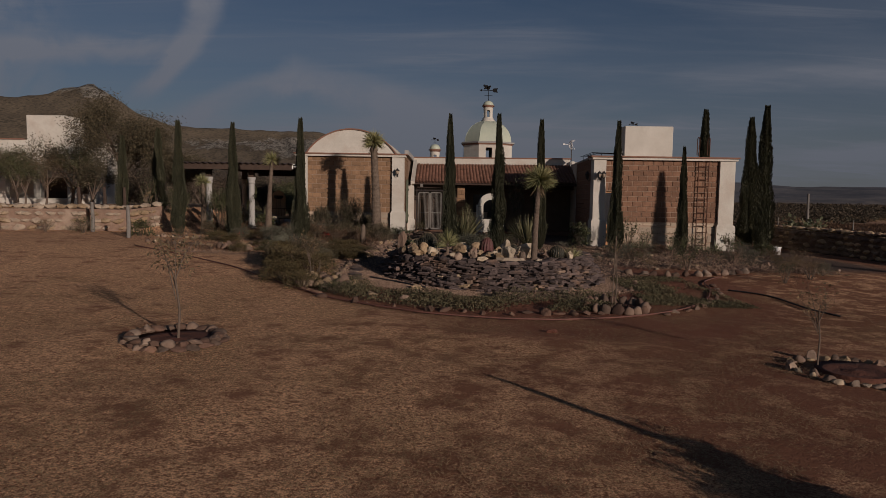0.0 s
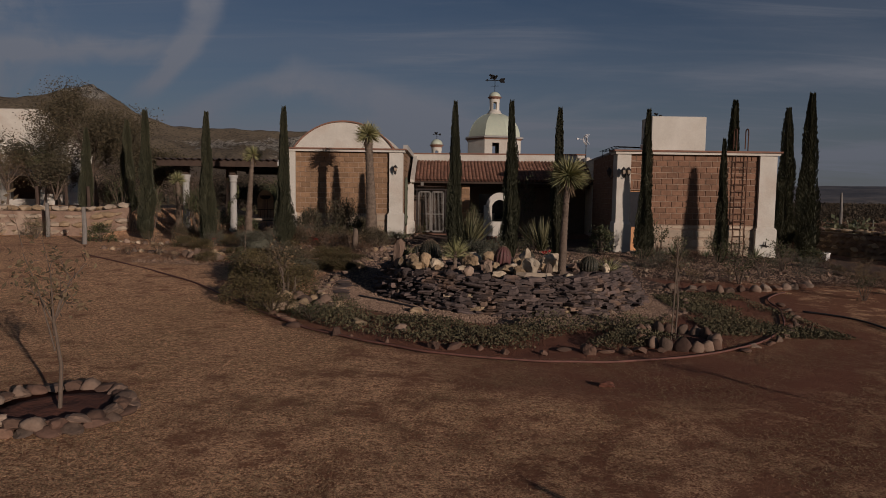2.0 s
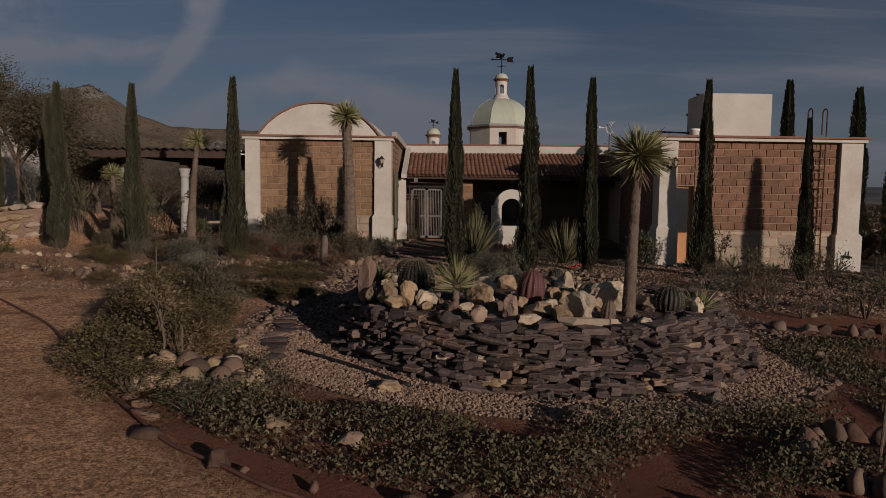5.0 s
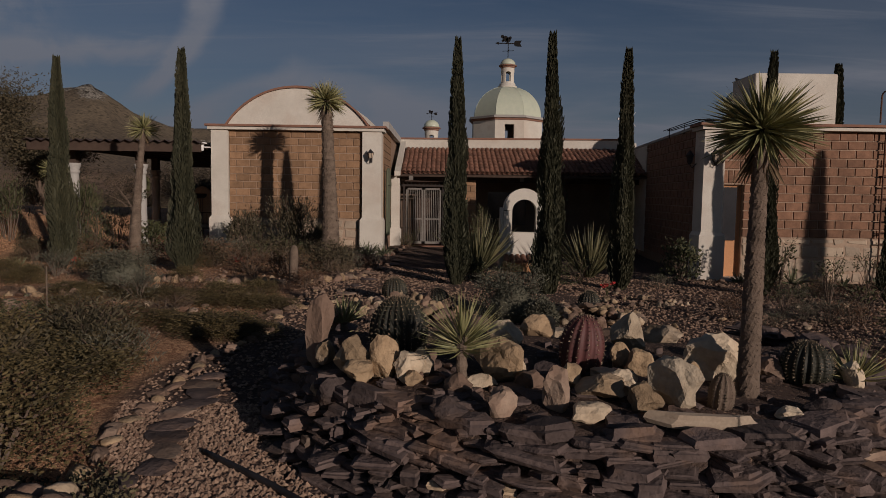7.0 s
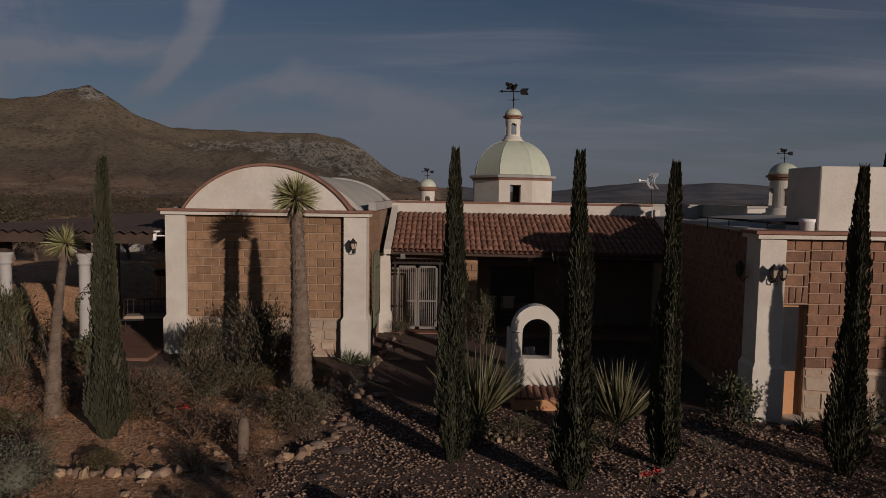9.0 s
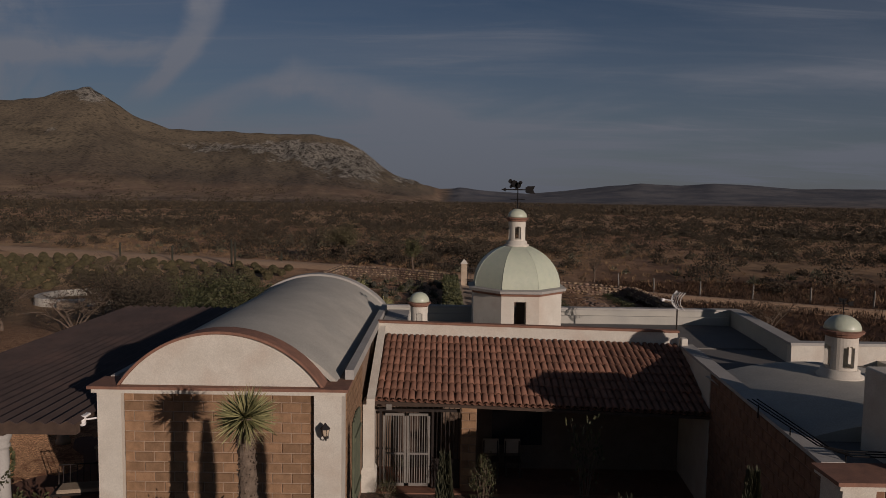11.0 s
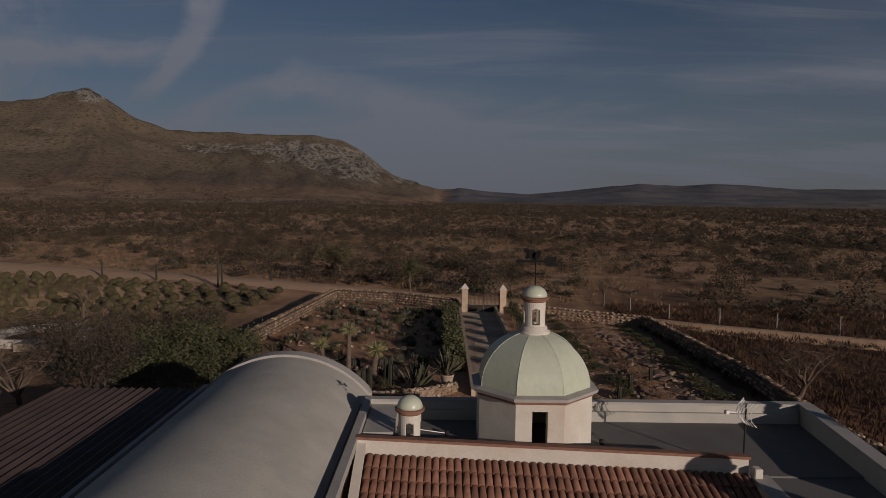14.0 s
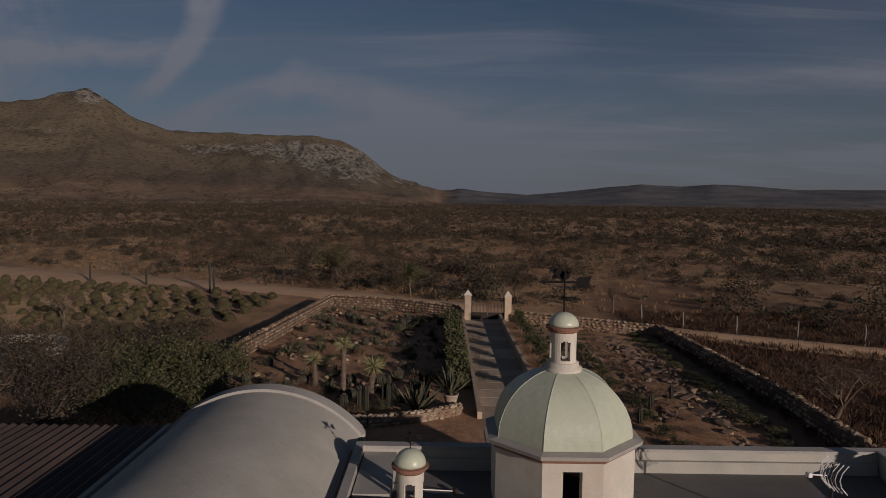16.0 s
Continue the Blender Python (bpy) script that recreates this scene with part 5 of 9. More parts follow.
shrub(-4.2, 17.9, 0.55, 0.9, "brown", seed=1)
shrub(-3.35, 16.7, 0.62, 1.0, "red", seed=2, label="reddish-brown twiggy shrub above the river stones")
shrub(-9.7, 29.8, 1.8, 1.3, "oleander", seed=2)
shrub(-8.9, 29.2, 1.3, 0.9, "green", seed=2)
shrub(-12.1, 28.6, 1.5, 1.2, "green", seed=1)
shrub(1.0, 21.8, 0.72, 0.98, "grey", seed=1)
shrub(1.35, 21.25, 0.4, 0.5, "grey", seed=2)
shrub(-5.8, 24.0, 0.62, 1.1, "grey", seed=1)
shrub(-3.4, 26.0, 0.5, 1.2, "red", seed=1)
shrub(-4.1, 26.1, 0.55, 1.2, "red", seed=3)
for i, (x, y, h, w, kd) in enumerate([(-3.15, 16.4, 0.7, 1.25, "yellow"), (-4.0, 17.3, 0.62, 1.1, "yellow"), (-3.8, 15.9, 0.5, 1.0, "yellow"), (-3.1, 15.0, 0.4, 0.9, "yellow"), (-2.3, 14.5, 0.3, 0.8, "green"), (-3.6, 18.0, 0.45, 1.2, "yellow"), (-3.7, 17.4, 0.5, 1.2, "yellow"), (-3.6, 18.6, 0.35, 1.0, "yellow"), (-4.0, 19.0, 0.45, 1.4, "yellow"), (-3.9, 19.6, 0.25, 1.0, "red"), (-4.3, 20.3, 0.35, 1.3, "red"),
                                      (-4.4, 18.4, 0.6, 1.0, "yellow"), (-3.4, 18.6, 0.5, 1.0, "lavender"), (-5.0, 19.6, 0.5, 0.9, "green"), (-2.95, 20.4, 0.25, 1.2, "yellow"), (-3.9, 21.2, 0.3, 1.2, "dry"), (-4.8, 22.4, 0.45, 1.0, "lavender"),
                                      (-7.4, 24.7, 0.5, 0.9, "lavender"), (-6.6, 25.6, 0.5, 0.9, "green"), (-4.3, 27.3, 0.6, 1.0, "rose"), (-5.4, 28.2, 0.6, 1.2, "lavender"), (-3.9, 28.6, 0.7, 1.0, "rose"), (-2.3, 27.5, 0.45, 0.9, "lavender"), (-1.9, 28.6, 0.5, 0.7, "lavender"),
                                      (-3.2, 27.4, 0.45, 0.8, "lavender"), (1.4, 26.6, 0.4, 0.8, "green"), (0.6, 26.4, 0.5, 0.7, "green"), (2.9, 26.3, 0.6, 0.9, "green"), (2.3, 26.1, 0.5, 0.8, "green"), (5.5, 27.6, 0.95, 0.9, "green"), (4.6, 26.2, 0.3, 0.6, "lavender"),
                                      (7.3, 24.6, 0.95, 0.8, "rose"), (7.9, 23.2, 0.8, 0.8, "rose"), (8.8, 23.9, 0.9, 0.9, "rose"), (6.6, 22.4, 0.7, 0.8, "rose"), (9.6, 22.8, 0.9, 0.9, "rose"), (5.6, 22.9, 0.6, 0.8, "rose"), (10.4, 24.4, 0.8, 0.9, "rose"), (7.2, 26.4, 1.15, 0.9, "rose"), (9.3, 26.6, 0.9, 0.8, "rose"), (5.9, 20.6, 0.55, 0.7, "rose"), (7.2, 20.0, 0.7, 0.9, "rose"), (8.4, 21.4, 0.7, 0.9, "rose"),
                                      (11.4, 26.0, 0.5, 0.8, "lavender"), (12.4, 26.4, 0.5, 0.9, "green"), (10.3, 19.0, 0.7, 0.9, "dry"), (9.2, 18.2, 0.6, 0.8, "rose"), (11.6, 22.2, 0.6, 0.9, "dry"),
                                      (-9.7, 25.6, 0.4, 0.8, "dry"), (-8.6, 28.0, 0.7, 0.9, "green"), (-11.2, 25.2, 0.6, 0.9, "green"), (-13.6, 25.7, 0.7, 0.9, "green"), (-15.2, 26.0, 0.5, 0.8, "dry"), (-1.0, 36.1, 0.6, 0.5, "rose"), (-1.2, 35.0, 0.5, 0.6, "green"), (1.2, 34.2, 1.5, 0.7, "green"), (3.5, 33.6, 2.6, 1.0, "rose")]):
    shrub(x, y, h, w, kd, seed=1 + i % 3)

shrub(-10.1, 30.4, 1.7, 1.1, "oleander", seed=1)
shrub(-11.4, 29.6, 1.8, 1.3, "oleander", seed=3)
shrub(-9.0, 30.5, 1.2, 0.9, "green", seed=1)
shrub(-7.9, 30.2, 0.8, 0.9, "green", seed=3)
shrub(16.7, 31.6, 1.5, 1.7, "nopal", seed=1)
low_r = random.Random(31)
for i in range(44):
    x, y = low_r.uniform(-8.8, -1.6), low_r.uniform(20.8, 29.6)
    if -2.7 < x and y < 24 or abs(x + 5.45) < 0.4 and abs(y - 26) < 0.5:
        continue
    s = low_r.uniform(0.5, 1.0)
    shrub(x, y, s * 0.4, s * 0.9, ["red", "dry", "yellow", "red", "yellow"][i % 5], seed=1 + i % 3)
for i in range(30):
    x, y = low_r.uniform(4.6, 12.5), low_r.uniform(19.6, 27.2)
    s = low_r.uniform(0.4, 0.8)
    shrub(x, y, s * 0.6, s, ["red", "dry", "lavender"][i % 3], seed=1 + i % 3)
# low mats beside the path and the bed edges
for i in range(26):
    f = (i % 13) / 12
    x, y = (-6.2 + 3.6 * f, 22.9 - 0.9 * f) if i < 13 else (-5.4 + 3.0 * f, 21.4 - 1.2 * f)
    shrub(x + low_r.uniform(-0.15, 0.15), y + low_r.uniform(-0.15, 0.15), 0.14 + 0.08 * low_r.random(), 0.8, "yellow", seed=1 + i % 3, label="low green mat of creeping plants along the path", name="low_plant", group="low mats")
# red blossoms on two low plants
for x, y in ((3.15, 24.85), (-4.6, 27.2), (-7.8, 26.3)):
    st = Mesh()
    for i in range(6):
        st.tube([(0, 0, -0.03), (0.05 * math.cos(i), 0.05 * math.sin(i), 0.2)], [0.006, 0.003], 5)
    t = thing("red_flower", "low plant with small red blossoms in the gravel", "flower", "red flowers", m=pose(x, y, gz(x, y)))
    part("stem", st, M["shrub_green"], t)
    for i in range(7):
        a, q, h0 = rnd.uniform(0, 6.28), rnd.random() ** 0.5 * 0.16, rnd.uniform(0.12, 0.24)
        fl = Mesh()
        for j in range(5):
            fl.leaf((q * math.cos(a), q * math.sin(a), h0), (math.cos(j * 1.26), math.sin(j * 1.26), 0.7), 0.06, 0.8)
        part("blossom", fl, M["flower"], t)


def tree(x, y, h, w, label, leafmat="shrub_green", leaves=5000, leaf=0.11, trunk_r=0.11, seed=1, z=None, clear=0.3, bare=False, name="tree", group="garden trees", wide=0.4):
    """A tapered trunk with limbs that fork twice, and a crown of leaf clumps with gaps."""
    r = random.Random(seed)
    z = gz(x, y) if z is None else z
    t = thing(name, label, "tree", group, m=pose(x, y, z))
    wood, crown = Mesh(), Mesh()
    top = Vector((r.uniform(-0.1, 0.1) * w, r.uniform(-0.1, 0.1) * w, h * clear * 1.5))
    wood.tube([(0, 0, -0.2), top * 0.5 + Vector((0.04, 0.02, 0)), top], [trunk_r * 1.2, trunk_r, trunk_r * 0.7], 9)
    part("trunk", wood, M["bark"], t)
    ends = []
    n1 = 7
    for i in range(n1):
        limb = Mesh()
        a = 2 * math.pi * i / n1 + r.uniform(-0.4, 0.4)
        s = top * r.uniform(0.6, 1.0)
        q = w / 2 * r.uniform(0.45, 0.8)
        e = Vector((q * math.cos(a), q * math.sin(a), h * r.uniform(0.55, 0.88)))
        mid = s.lerp(e, 0.5) + Vector((0, 0, 0.06 * h))
        limb.tube([s, mid, e], [trunk_r * 0.55, trunk_r * 0.35, trunk_r * 0.16], 6)
        for _ in range(5 if bare else 3):
            b = s.lerp(e, r.uniform(0.4, 1.0)) + Vector((0, 0, 0.03 * h))
            f = b + Vector((r.uniform(-1, 1) * w * 0.25, r.uniform(-1, 1) * w * 0.25, r.uniform(0.0, 0.26) * h))
            limb.tube([b, b.lerp(f, 0.5) + Vector((0, 0, 0.02 * h)), f], [trunk_r * 0.2, trunk_r * 0.13, trunk_r * 0.05], 5)
            ends.append((b, f))
            if bare:
                for _ in range(5):
                    b2 = b.lerp(f, r.uniform(0.2, 1))
                    f2 = b2 + Vector((r.uniform(-1, 1), r.uniform(-1, 1), r.uniform(-0.2, 1))) * w * 0.13
                    limb.tube([b2, f2], [trunk_r * 0.07, trunk_r * 0.03], 4)
                    ends.append((b2, f2))
        part("limb", limb, M["bark"], t)
    clumps = []
    for b, f in ends:
        clumps.append((f, w * r.uniform(0.08, 0.14)))
        clumps.append((b.lerp(f, 0.5), w * r.uniform(0.06, 0.11)))
    for _ in range(leaves):
        c, q = clumps[r.randrange(len(clumps))]
        p = c + Vector([max(-1.7, min(1.7, r.gauss(0, g))) for g in (1, 1, 0.8)]) * q * 0.95
        crown.leaf(p, (r.uniform(-1, 1), r.uniform(-1, 1), r.uniform(-0.7, 0.8)), leaf * r.uniform(0.7, 1.3), wide)
    if leaves:
        part("crown", crown, M[leafmat], t)
    return t


tree(-15.8, 34.0, 4.9, 4.3, "tall leafy dark green tree on the terrace", "shrub_dark", leaves=32000, leaf=0.10, seed=3, clear=0.25, trunk_r=0.13)
tree(-19.2, 35.2, 3.6, 3.4, "leafy dark tree before the white house", "shrub_dark", leaves=10000, leaf=0.10, seed=15, clear=0.2, trunk_r=0.08)
tree(-22.6, 36.2, 3.4, 3.2, "leafy dark tree before the arcade", "shrub_dark", leaves=9000, leaf=0.10, seed=16, clear=0.2, trunk_r=0.08)
tree(-16.2, 31.4, 2.4, 2.2, "dense low tree on the terrace", "shrub_dark", leaves=6000, leaf=0.09, seed=17, clear=0.15, trunk_r=0.06)
tree(-13.2, 34.5, 3.0, 2.6, "dense dark green tree on the terrace", "shrub_dark", leaves=16000, leaf=0.10, seed=4, clear=0.2)
tree(-19.6, 33.6, 2.6, 2.6, "small thin-leaved tree in front of the white house", "shrub_dry", 1800, 0.07, 0.05, 5, clear=0.28)
tree(-17.6, 33.0, 3.0, 1.8, "slim young tree on the terrace", "shrub_green", 1500, 0.08, 0.04, 6, clear=0.3)
tree(-21.8, 35.0, 3.2, 2.6, "young garden tree beside the white house", "shrub_green", 2200, 0.09, 0.05, 7, clear=0.25)
tree(-18.4, 30.0, 2.4, 2.0, "young garden tree on the terrace", "shrub_green", 1500, 0.08, 0.04, 8, clear=0.25)
tree(-3.76, 9.56, 1.75, 0.9, "thin young sapling in a stone ring on the lawn", "shrub_dry", 260, 0.07, 0.018, 9, clear=0.35, name="sapling", group="saplings")
tree(3.5, 13.75, 1.55, 0.22, "thin bare sapling with its stake in a stone ring", "shrub_dry", 50, 0.05, 0.013, 10, clear=0.5, name="sapling", group="saplings")
tree(5.2, 9.3, 1.3, 0.7, "thin young sapling in a stone ring on the lawn", "shrub_dry", 120, 0.06, 0.013, 11, clear=0.4, name="sapling", group="saplings")
tree(-3.1, 15.7, 1.2, 0.6, "thin young sapling between the stones", "shrub_dry", 120, 0.06, 0.013, 12, clear=0.4, name="sapling", group="saplings")
# trees outside the view whose shade falls on the lawn
cypress(5.05, 2.35, gz(5.05, 2.35) + 1.82, 0.27, 1)
tree(4.12, 3.2, 0.82, 1.05, "low dense round bush at the edge of the lawn", "shrub_green", 3000, 0.09, 0.04, 14, clear=0.12, name="bush")

# ---- stones, beds and edgings ----
M["bed_soil"] = simple("dark_red_bed_soil", (0.13, 0.052, 0.032), (0.085, 0.036, 0.024), 3, 0.95, 0, 0.8, 0.03, 22)
M["edge_stone"] = simple("earthy_edge_stone", (0.15, 0.092, 0.062), (0.095, 0.056, 0.040), 2.5, 0.95, 0, 0.8, 0.02, 24, vary=0.4)
ROCKS = [rock_mesh(s, 1.0, 0.28, 3).data("stone", None) for s in range(6)]
COBBLE = [rock_mesh(20 + s, 0.8, 0.12, 2).data("stone", None, True) for s in range(4)]
CHIP = [rock_mesh(40 + s, 0.6, 0.25, 2).data("stone", None) for s in range(4)]
TINTED = {}


def tinted(me, mat):
    key = (me.name, mat)
    if key not in TINTED:
        c = me.copy()
        c.materials.clear()
        c.materials.append(M[mat])
        TINTED[key] = c
    return TINTED[key]


def boulder(x, y, w, d, h, mat="rock", rot=0.0, tilt=0.0, i=0, sink=0.12, label="rough ochre garden boulder set in the rock bed", z=None):
    z0 = gz(x, y) if z is None else z
    return tagged(part("boulder", tinted(ROCKS[i % 6], mat), None, None, m=pose(x, y, z0 + h * (0.5 - sink), tilt, 0, rot) @ Matrix.Diagonal((w * 1.32, d * 1.3, h * 0.98, 1))), label, "boulder", "boulders of the rock bed")


for i, (x, y, w, d, h, mt, tl) in enumerate([
        (-1.05, 17.36, 0.20, 0.17, 0.74, "rock_dark", 9), (-0.69, 16.98, 0.23, 0.20, 0.36, "rock", 5), (-0.49, 16.88, 0.20, 0.18, 0.36, "rock", 0), (-0.30, 16.82, 0.24, 0.2, 0.27, "rock_pale", -6), (-0.64, 16.80, 0.24, 0.2, 0.2, "rock", 0), (-0.18, 16.95, 0.16, 0.14, 0.24, "rock_pale", 10), (-0.97, 17.2, 0.14, 0.12, 0.26, "rock", -12), (-0.24, 16.68, 0.15, 0.13, 0.14, "rock", 0),
        (0.38, 17.0, 0.48, 0.3, 0.36, "rock", 0), (0.27, 16.66, 0.22, 0.10, 0.14, "rock_pale", 24), (0.52, 16.88, 0.18, 0.16, 0.30, "rock_pale", 0), (0.08, 16.55, 0.2, 0.18, 0.16, "rock_dark", 0), (0.74, 16.28, 0.17, 0.16, 0.42, "rock_dark", 4), (1.10, 16.55, 0.36, 0.3, 0.22, "rock", 0), (1.25, 16.95, 0.24, 0.14, 0.12, "rock_pale", 0),
        (1.67, 17.9, 0.28, 0.24, 0.42, "rock_pale", 5), (1.54, 17.15, 0.18, 0.2, 0.30, "rock", -22), (1.45, 17.3, 0.2, 0.16, 0.26, "rock", 18), (1.59, 16.45, 0.36, 0.28, 0.48, "rock_pale", 3), (1.35, 16.33, 0.24, 0.2, 0.25, "rock", 0), (2.15, 17.15, 0.42, 0.3, 0.40, "rock_pale", 0),
        (-0.42, 17.12, 0.22, 0.18, 0.18, "rock", 0), (-0.15, 17.15, 0.2, 0.18, 0.2, "rock_dark", 0), (-0.80, 17.05, 0.2, 0.17, 0.22, "rock", 0), (0.62, 16.7, 0.2, 0.18, 0.2, "rock_dark", 0), (0.90, 16.75, 0.2, 0.18, 0.24, "rock", 0), (1.28, 16.62, 0.22, 0.2, 0.22, "rock_pale", 0), (1.9, 17.0, 0.2, 0.18, 0.2, "rock", 0), (0.92, 16.12, 0.28, 0.2, 0.16, "rock_pale", 0), (0.02, 16.1, 0.22, 0.2, 0.16, "slate", 0), (0.36, 16.15, 0.18, 0.16, 0.26, "rock_dark", 0), (-0.95, 16.9, 0.2, 0.2, 0.2, "rock", 0), (-0.85, 16.75, 0.2, 0.2, 0.24, "slate", 0),
        (2.6, 17.2, 0.3, 0.24, 0.2, "rock_dark", 0), (3.15, 17.0, 0.2, 0.16, 0.28, "rock_pale", 10), (2.55, 16.35, 0.24, 0.2, 0.14, "slate", 0), (3.3, 17.5, 0.3, 0.2, 0.16, "rock", 0), (0.55, 17.9, 0.3, 0.26, 0.3, "rock_pale", 0), (0.9, 18.4, 0.3, 0.3, 0.26, "rock", 0), (-0.2, 18.9, 0.34, 0.3, 0.24, "rock_dark", 0),
        (2.2, 18.6, 0.36, 0.3, 0.3, "rock", 0), (-1.2, 18.4, 0.3, 0.26, 0.26, "rock_dark", 0), (2.3, 16.25, 0.16, 0.14, 0.12, "rock_pale", 0)]):
    boulder(x, y, w, d, h, mt, rnd.uniform(0, 360), tl, i)

# stone blocks and posts in the upper garden
for x, y, s in ((0.65, 19.75, 0.22), (1.39, 19.7, 0.26)):
    t = thing("stacked_blocks", "two pale squared stone blocks stacked on the gravel", "stone block", "stacked blocks", m=pose(x, y, gz(x, y) - 0.02, 0, 0, rnd.uniform(-8, 8)))
    for j in range(2):
        part("block", Mesh().bevel_box(-s / 2, -s / 2, j * 0.19, s / 2, s / 2, j * 0.19 + 0.185, 0.015, pose(rnd.uniform(-0.01, 0.01), 0, 0, 0, 0, rnd.uniform(-5, 5))), M["rock_pale"], t)
single("stone_post", Mesh().bevel_box(-0.11, -0.06, -0.1, 0.11, 0.06, 0.42, 0.02), M["slate"], "grey upright slab of slate in the gravel", "stone slab", m=pose(0.38, 20.0, gz(0.38, 20.0), 6, 4, 10))
single("cactus_post", Mesh().lathe([(0.085, -0.1), (0.09, 0.3), (0.085, 0.62), (0.06, 0.70), (0.02, 0.73)], 12), M["bark_pale"], "grey column cactus stump with a pale tip", "cactus", smooth=True, m=pose(-2.98, 25.15, gz(-2.98, 25.15), 3, 2, 0))
single("wooden_sleeper", Mesh().bevel_box(-1.45, -0.07, -0.04, 1.45, 0.07, 0.09, 0.012), M["dark_wood"], "long dark timber edging lying across the gravel", "timber", m=pose(1.2, 20.98, gz(1.2, 20.98), 0, 1, 0))


def pile(name, label, spots, sizes, mats, group, cat="stones", meshes=None):
    """A heap, ring or row of stones: each stone is a part."""
    x0, y0 = sum(p[0] for p in spots) / len(spots), sum(p[1] for p in spots) / len(spots)
    t = thing(name, label, cat, group, m=pose(x0, y0, gz(x0, y0)))
    for i, p in enumerate(spots):
        s = sizes(i)
        zz = (gz(p[0], p[1]) if len(p) < 3 else p[2]) - gz(x0, y0)
        me = (meshes or (COBBLE if i % 3 == 0 else ROCKS if i % 3 == 1 else CHIP))[i % 4]
        part("stone", tinted(me, mats[i % len(mats)]), None, t, m=pose(p[0] - x0, p[1] - y0, zz + s[2] * 0.16, rnd.uniform(-15, 15), rnd.uniform(-15, 15), rnd.uniform(0, 360)) @ Matrix.Diagonal((s[0], s[1], s[2], 1)))
    return t


def ring_spots(cx, cy, r, n, jit=0.03, a0=0.0, a1=2 * math.pi):
    return [(cx + (r + rnd.uniform(-jit, jit)) * math.cos(a0 + (a1 - a0) * i / n), cy + (r + rnd.uniform(-jit, jit)) * math.sin(a0 + (a1 - a0) * i / n)) for i in range(n)]


def cob(lo, hi, flat=1.0):
    return lambda i: (rnd.uniform(lo, hi), rnd.uniform(lo, hi), rnd.uniform(lo, hi) * flat)


pile("planting_ring", "ring of mortared stones round a young tree on the lawn", ring_spots(-3.8, 9.6, 0.64, 22, 0.02) + [(x, y, gz(x, y) + 0.06) for x, y in ring_spots(-3.8, 9.6, 0.60, 22, 0.02, 0.1, 6.38)], cob(0.19, 0.28, 0.62), ["edge_stone", "rock_dark"], "planting rings")
for x, y, r0 in ((-3.8, 9.6, 0.54), (5.6, 9.05, 0.5), (3.5, 13.75, 0.5)):
    single("planting_soil", Mesh().lathe([(r0, -0.1), (r0, 0.06), (r0 * 0.7, 0.03), (r0 * 0.35, 0.02), (r0 * 0.15, 0.05)], 22), M["bed_soil"], "dark red soil inside the stone ring", "soil", "planting soils", smooth=True, m=pose(x, y, gz(x, y)))
pile("planting_ring", "ring of upright reddish stones round a thin sapling", ring_spots(3.52, 13.75, 0.60, 18, 0.02), lambda i: (rnd.uniform(0.24, 0.31), rnd.uniform(0.20, 0.26), rnd.uniform(0.32, 0.43)), ["rock_dark", "edge_stone", "rock_dark"], "planting rings", meshes=COBBLE)
pile("planting_ring", "ring of loose stones round a small tree on the lawn", ring_spots(5.65, 9.05, 0.78, 34, 0.10), cob(0.10, 0.21), ["rock_dark", "rock"], "planting rings")
pile("planting_ring", "ring of stones round a bush at the lawn's edge", ring_spots(-6.4, 22.0, 0.72, 16, 0.06), cob(0.24, 0.36), ["rock_dark", "rock_dark", "rock"], "planting rings")


def heap_spots(cx, cy, rx, ry, n, hgt):
    out = []
    for i in range(n):
        a, q = rnd.uniform(0, 6.28), math.sqrt(rnd.random())
        x, y = cx + rx * q * math.cos(a), cy + ry * q * math.sin(a)
        out.append((x, y, gz(x, y) + hgt * (1 - q) * rnd.uniform(0.5, 1)))
    return out


pile("stone_heap", "heap of large rounded river stones in the bed", heap_spots(-2.72, 15.5, 0.80, 0.42, 48, 0.26), cob(0.20, 0.33), ["rock", "rock_dark", "rock_dark", "rock"], "stone heaps", meshes=COBBLE)
pile("stone_heap", "heap of rounded pale river stones round barrel cacti", heap_spots(-0.45, 22.35, 1.05, 0.8, 130, 0.20), cob(0.13, 0.24), ["rock", "rock_dark", "rock_dark", "rock"], "stone heaps")
pile("stone_heap", "heap of rounded pale river stones round a barrel cactus", heap_spots(2.2, 22.1, 0.85, 0.75, 100, 0.22), cob(0.13, 0.24), ["rock", "rock_dark", "rock_dark", "rock"], "stone heaps")
pile("stone_heap", "loose brown stones beside the cypress trunks", heap_spots(3.6, 24.0, 0.8, 0.5, 40, 0.08), cob(0.08, 0.15), ["rock_dark", "rock"], "stone heaps")
pile("stone_heap", "loose stones at the foot of the arched wall", heap_spots(0.9, 26.7, 0.6, 0.4, 30, 0.06), cob(0.08, 0.15), ["rock_dark", "rock"], "stone heaps")


def row_spots(pts, step):
    out = []
    for (x0, y0), (x1, y1) in zip(pts, pts[1:]):
        n = max(1, int(math.hypot(x1 - x0, y1 - y0) / step))
        out += [(x0 + (x1 - x0) * i / n + rnd.uniform(-0.05, 0.05), y0 + (y1 - y0) * i / n + rnd.uniform(-0.05, 0.05)) for i in range(n)]
    return out


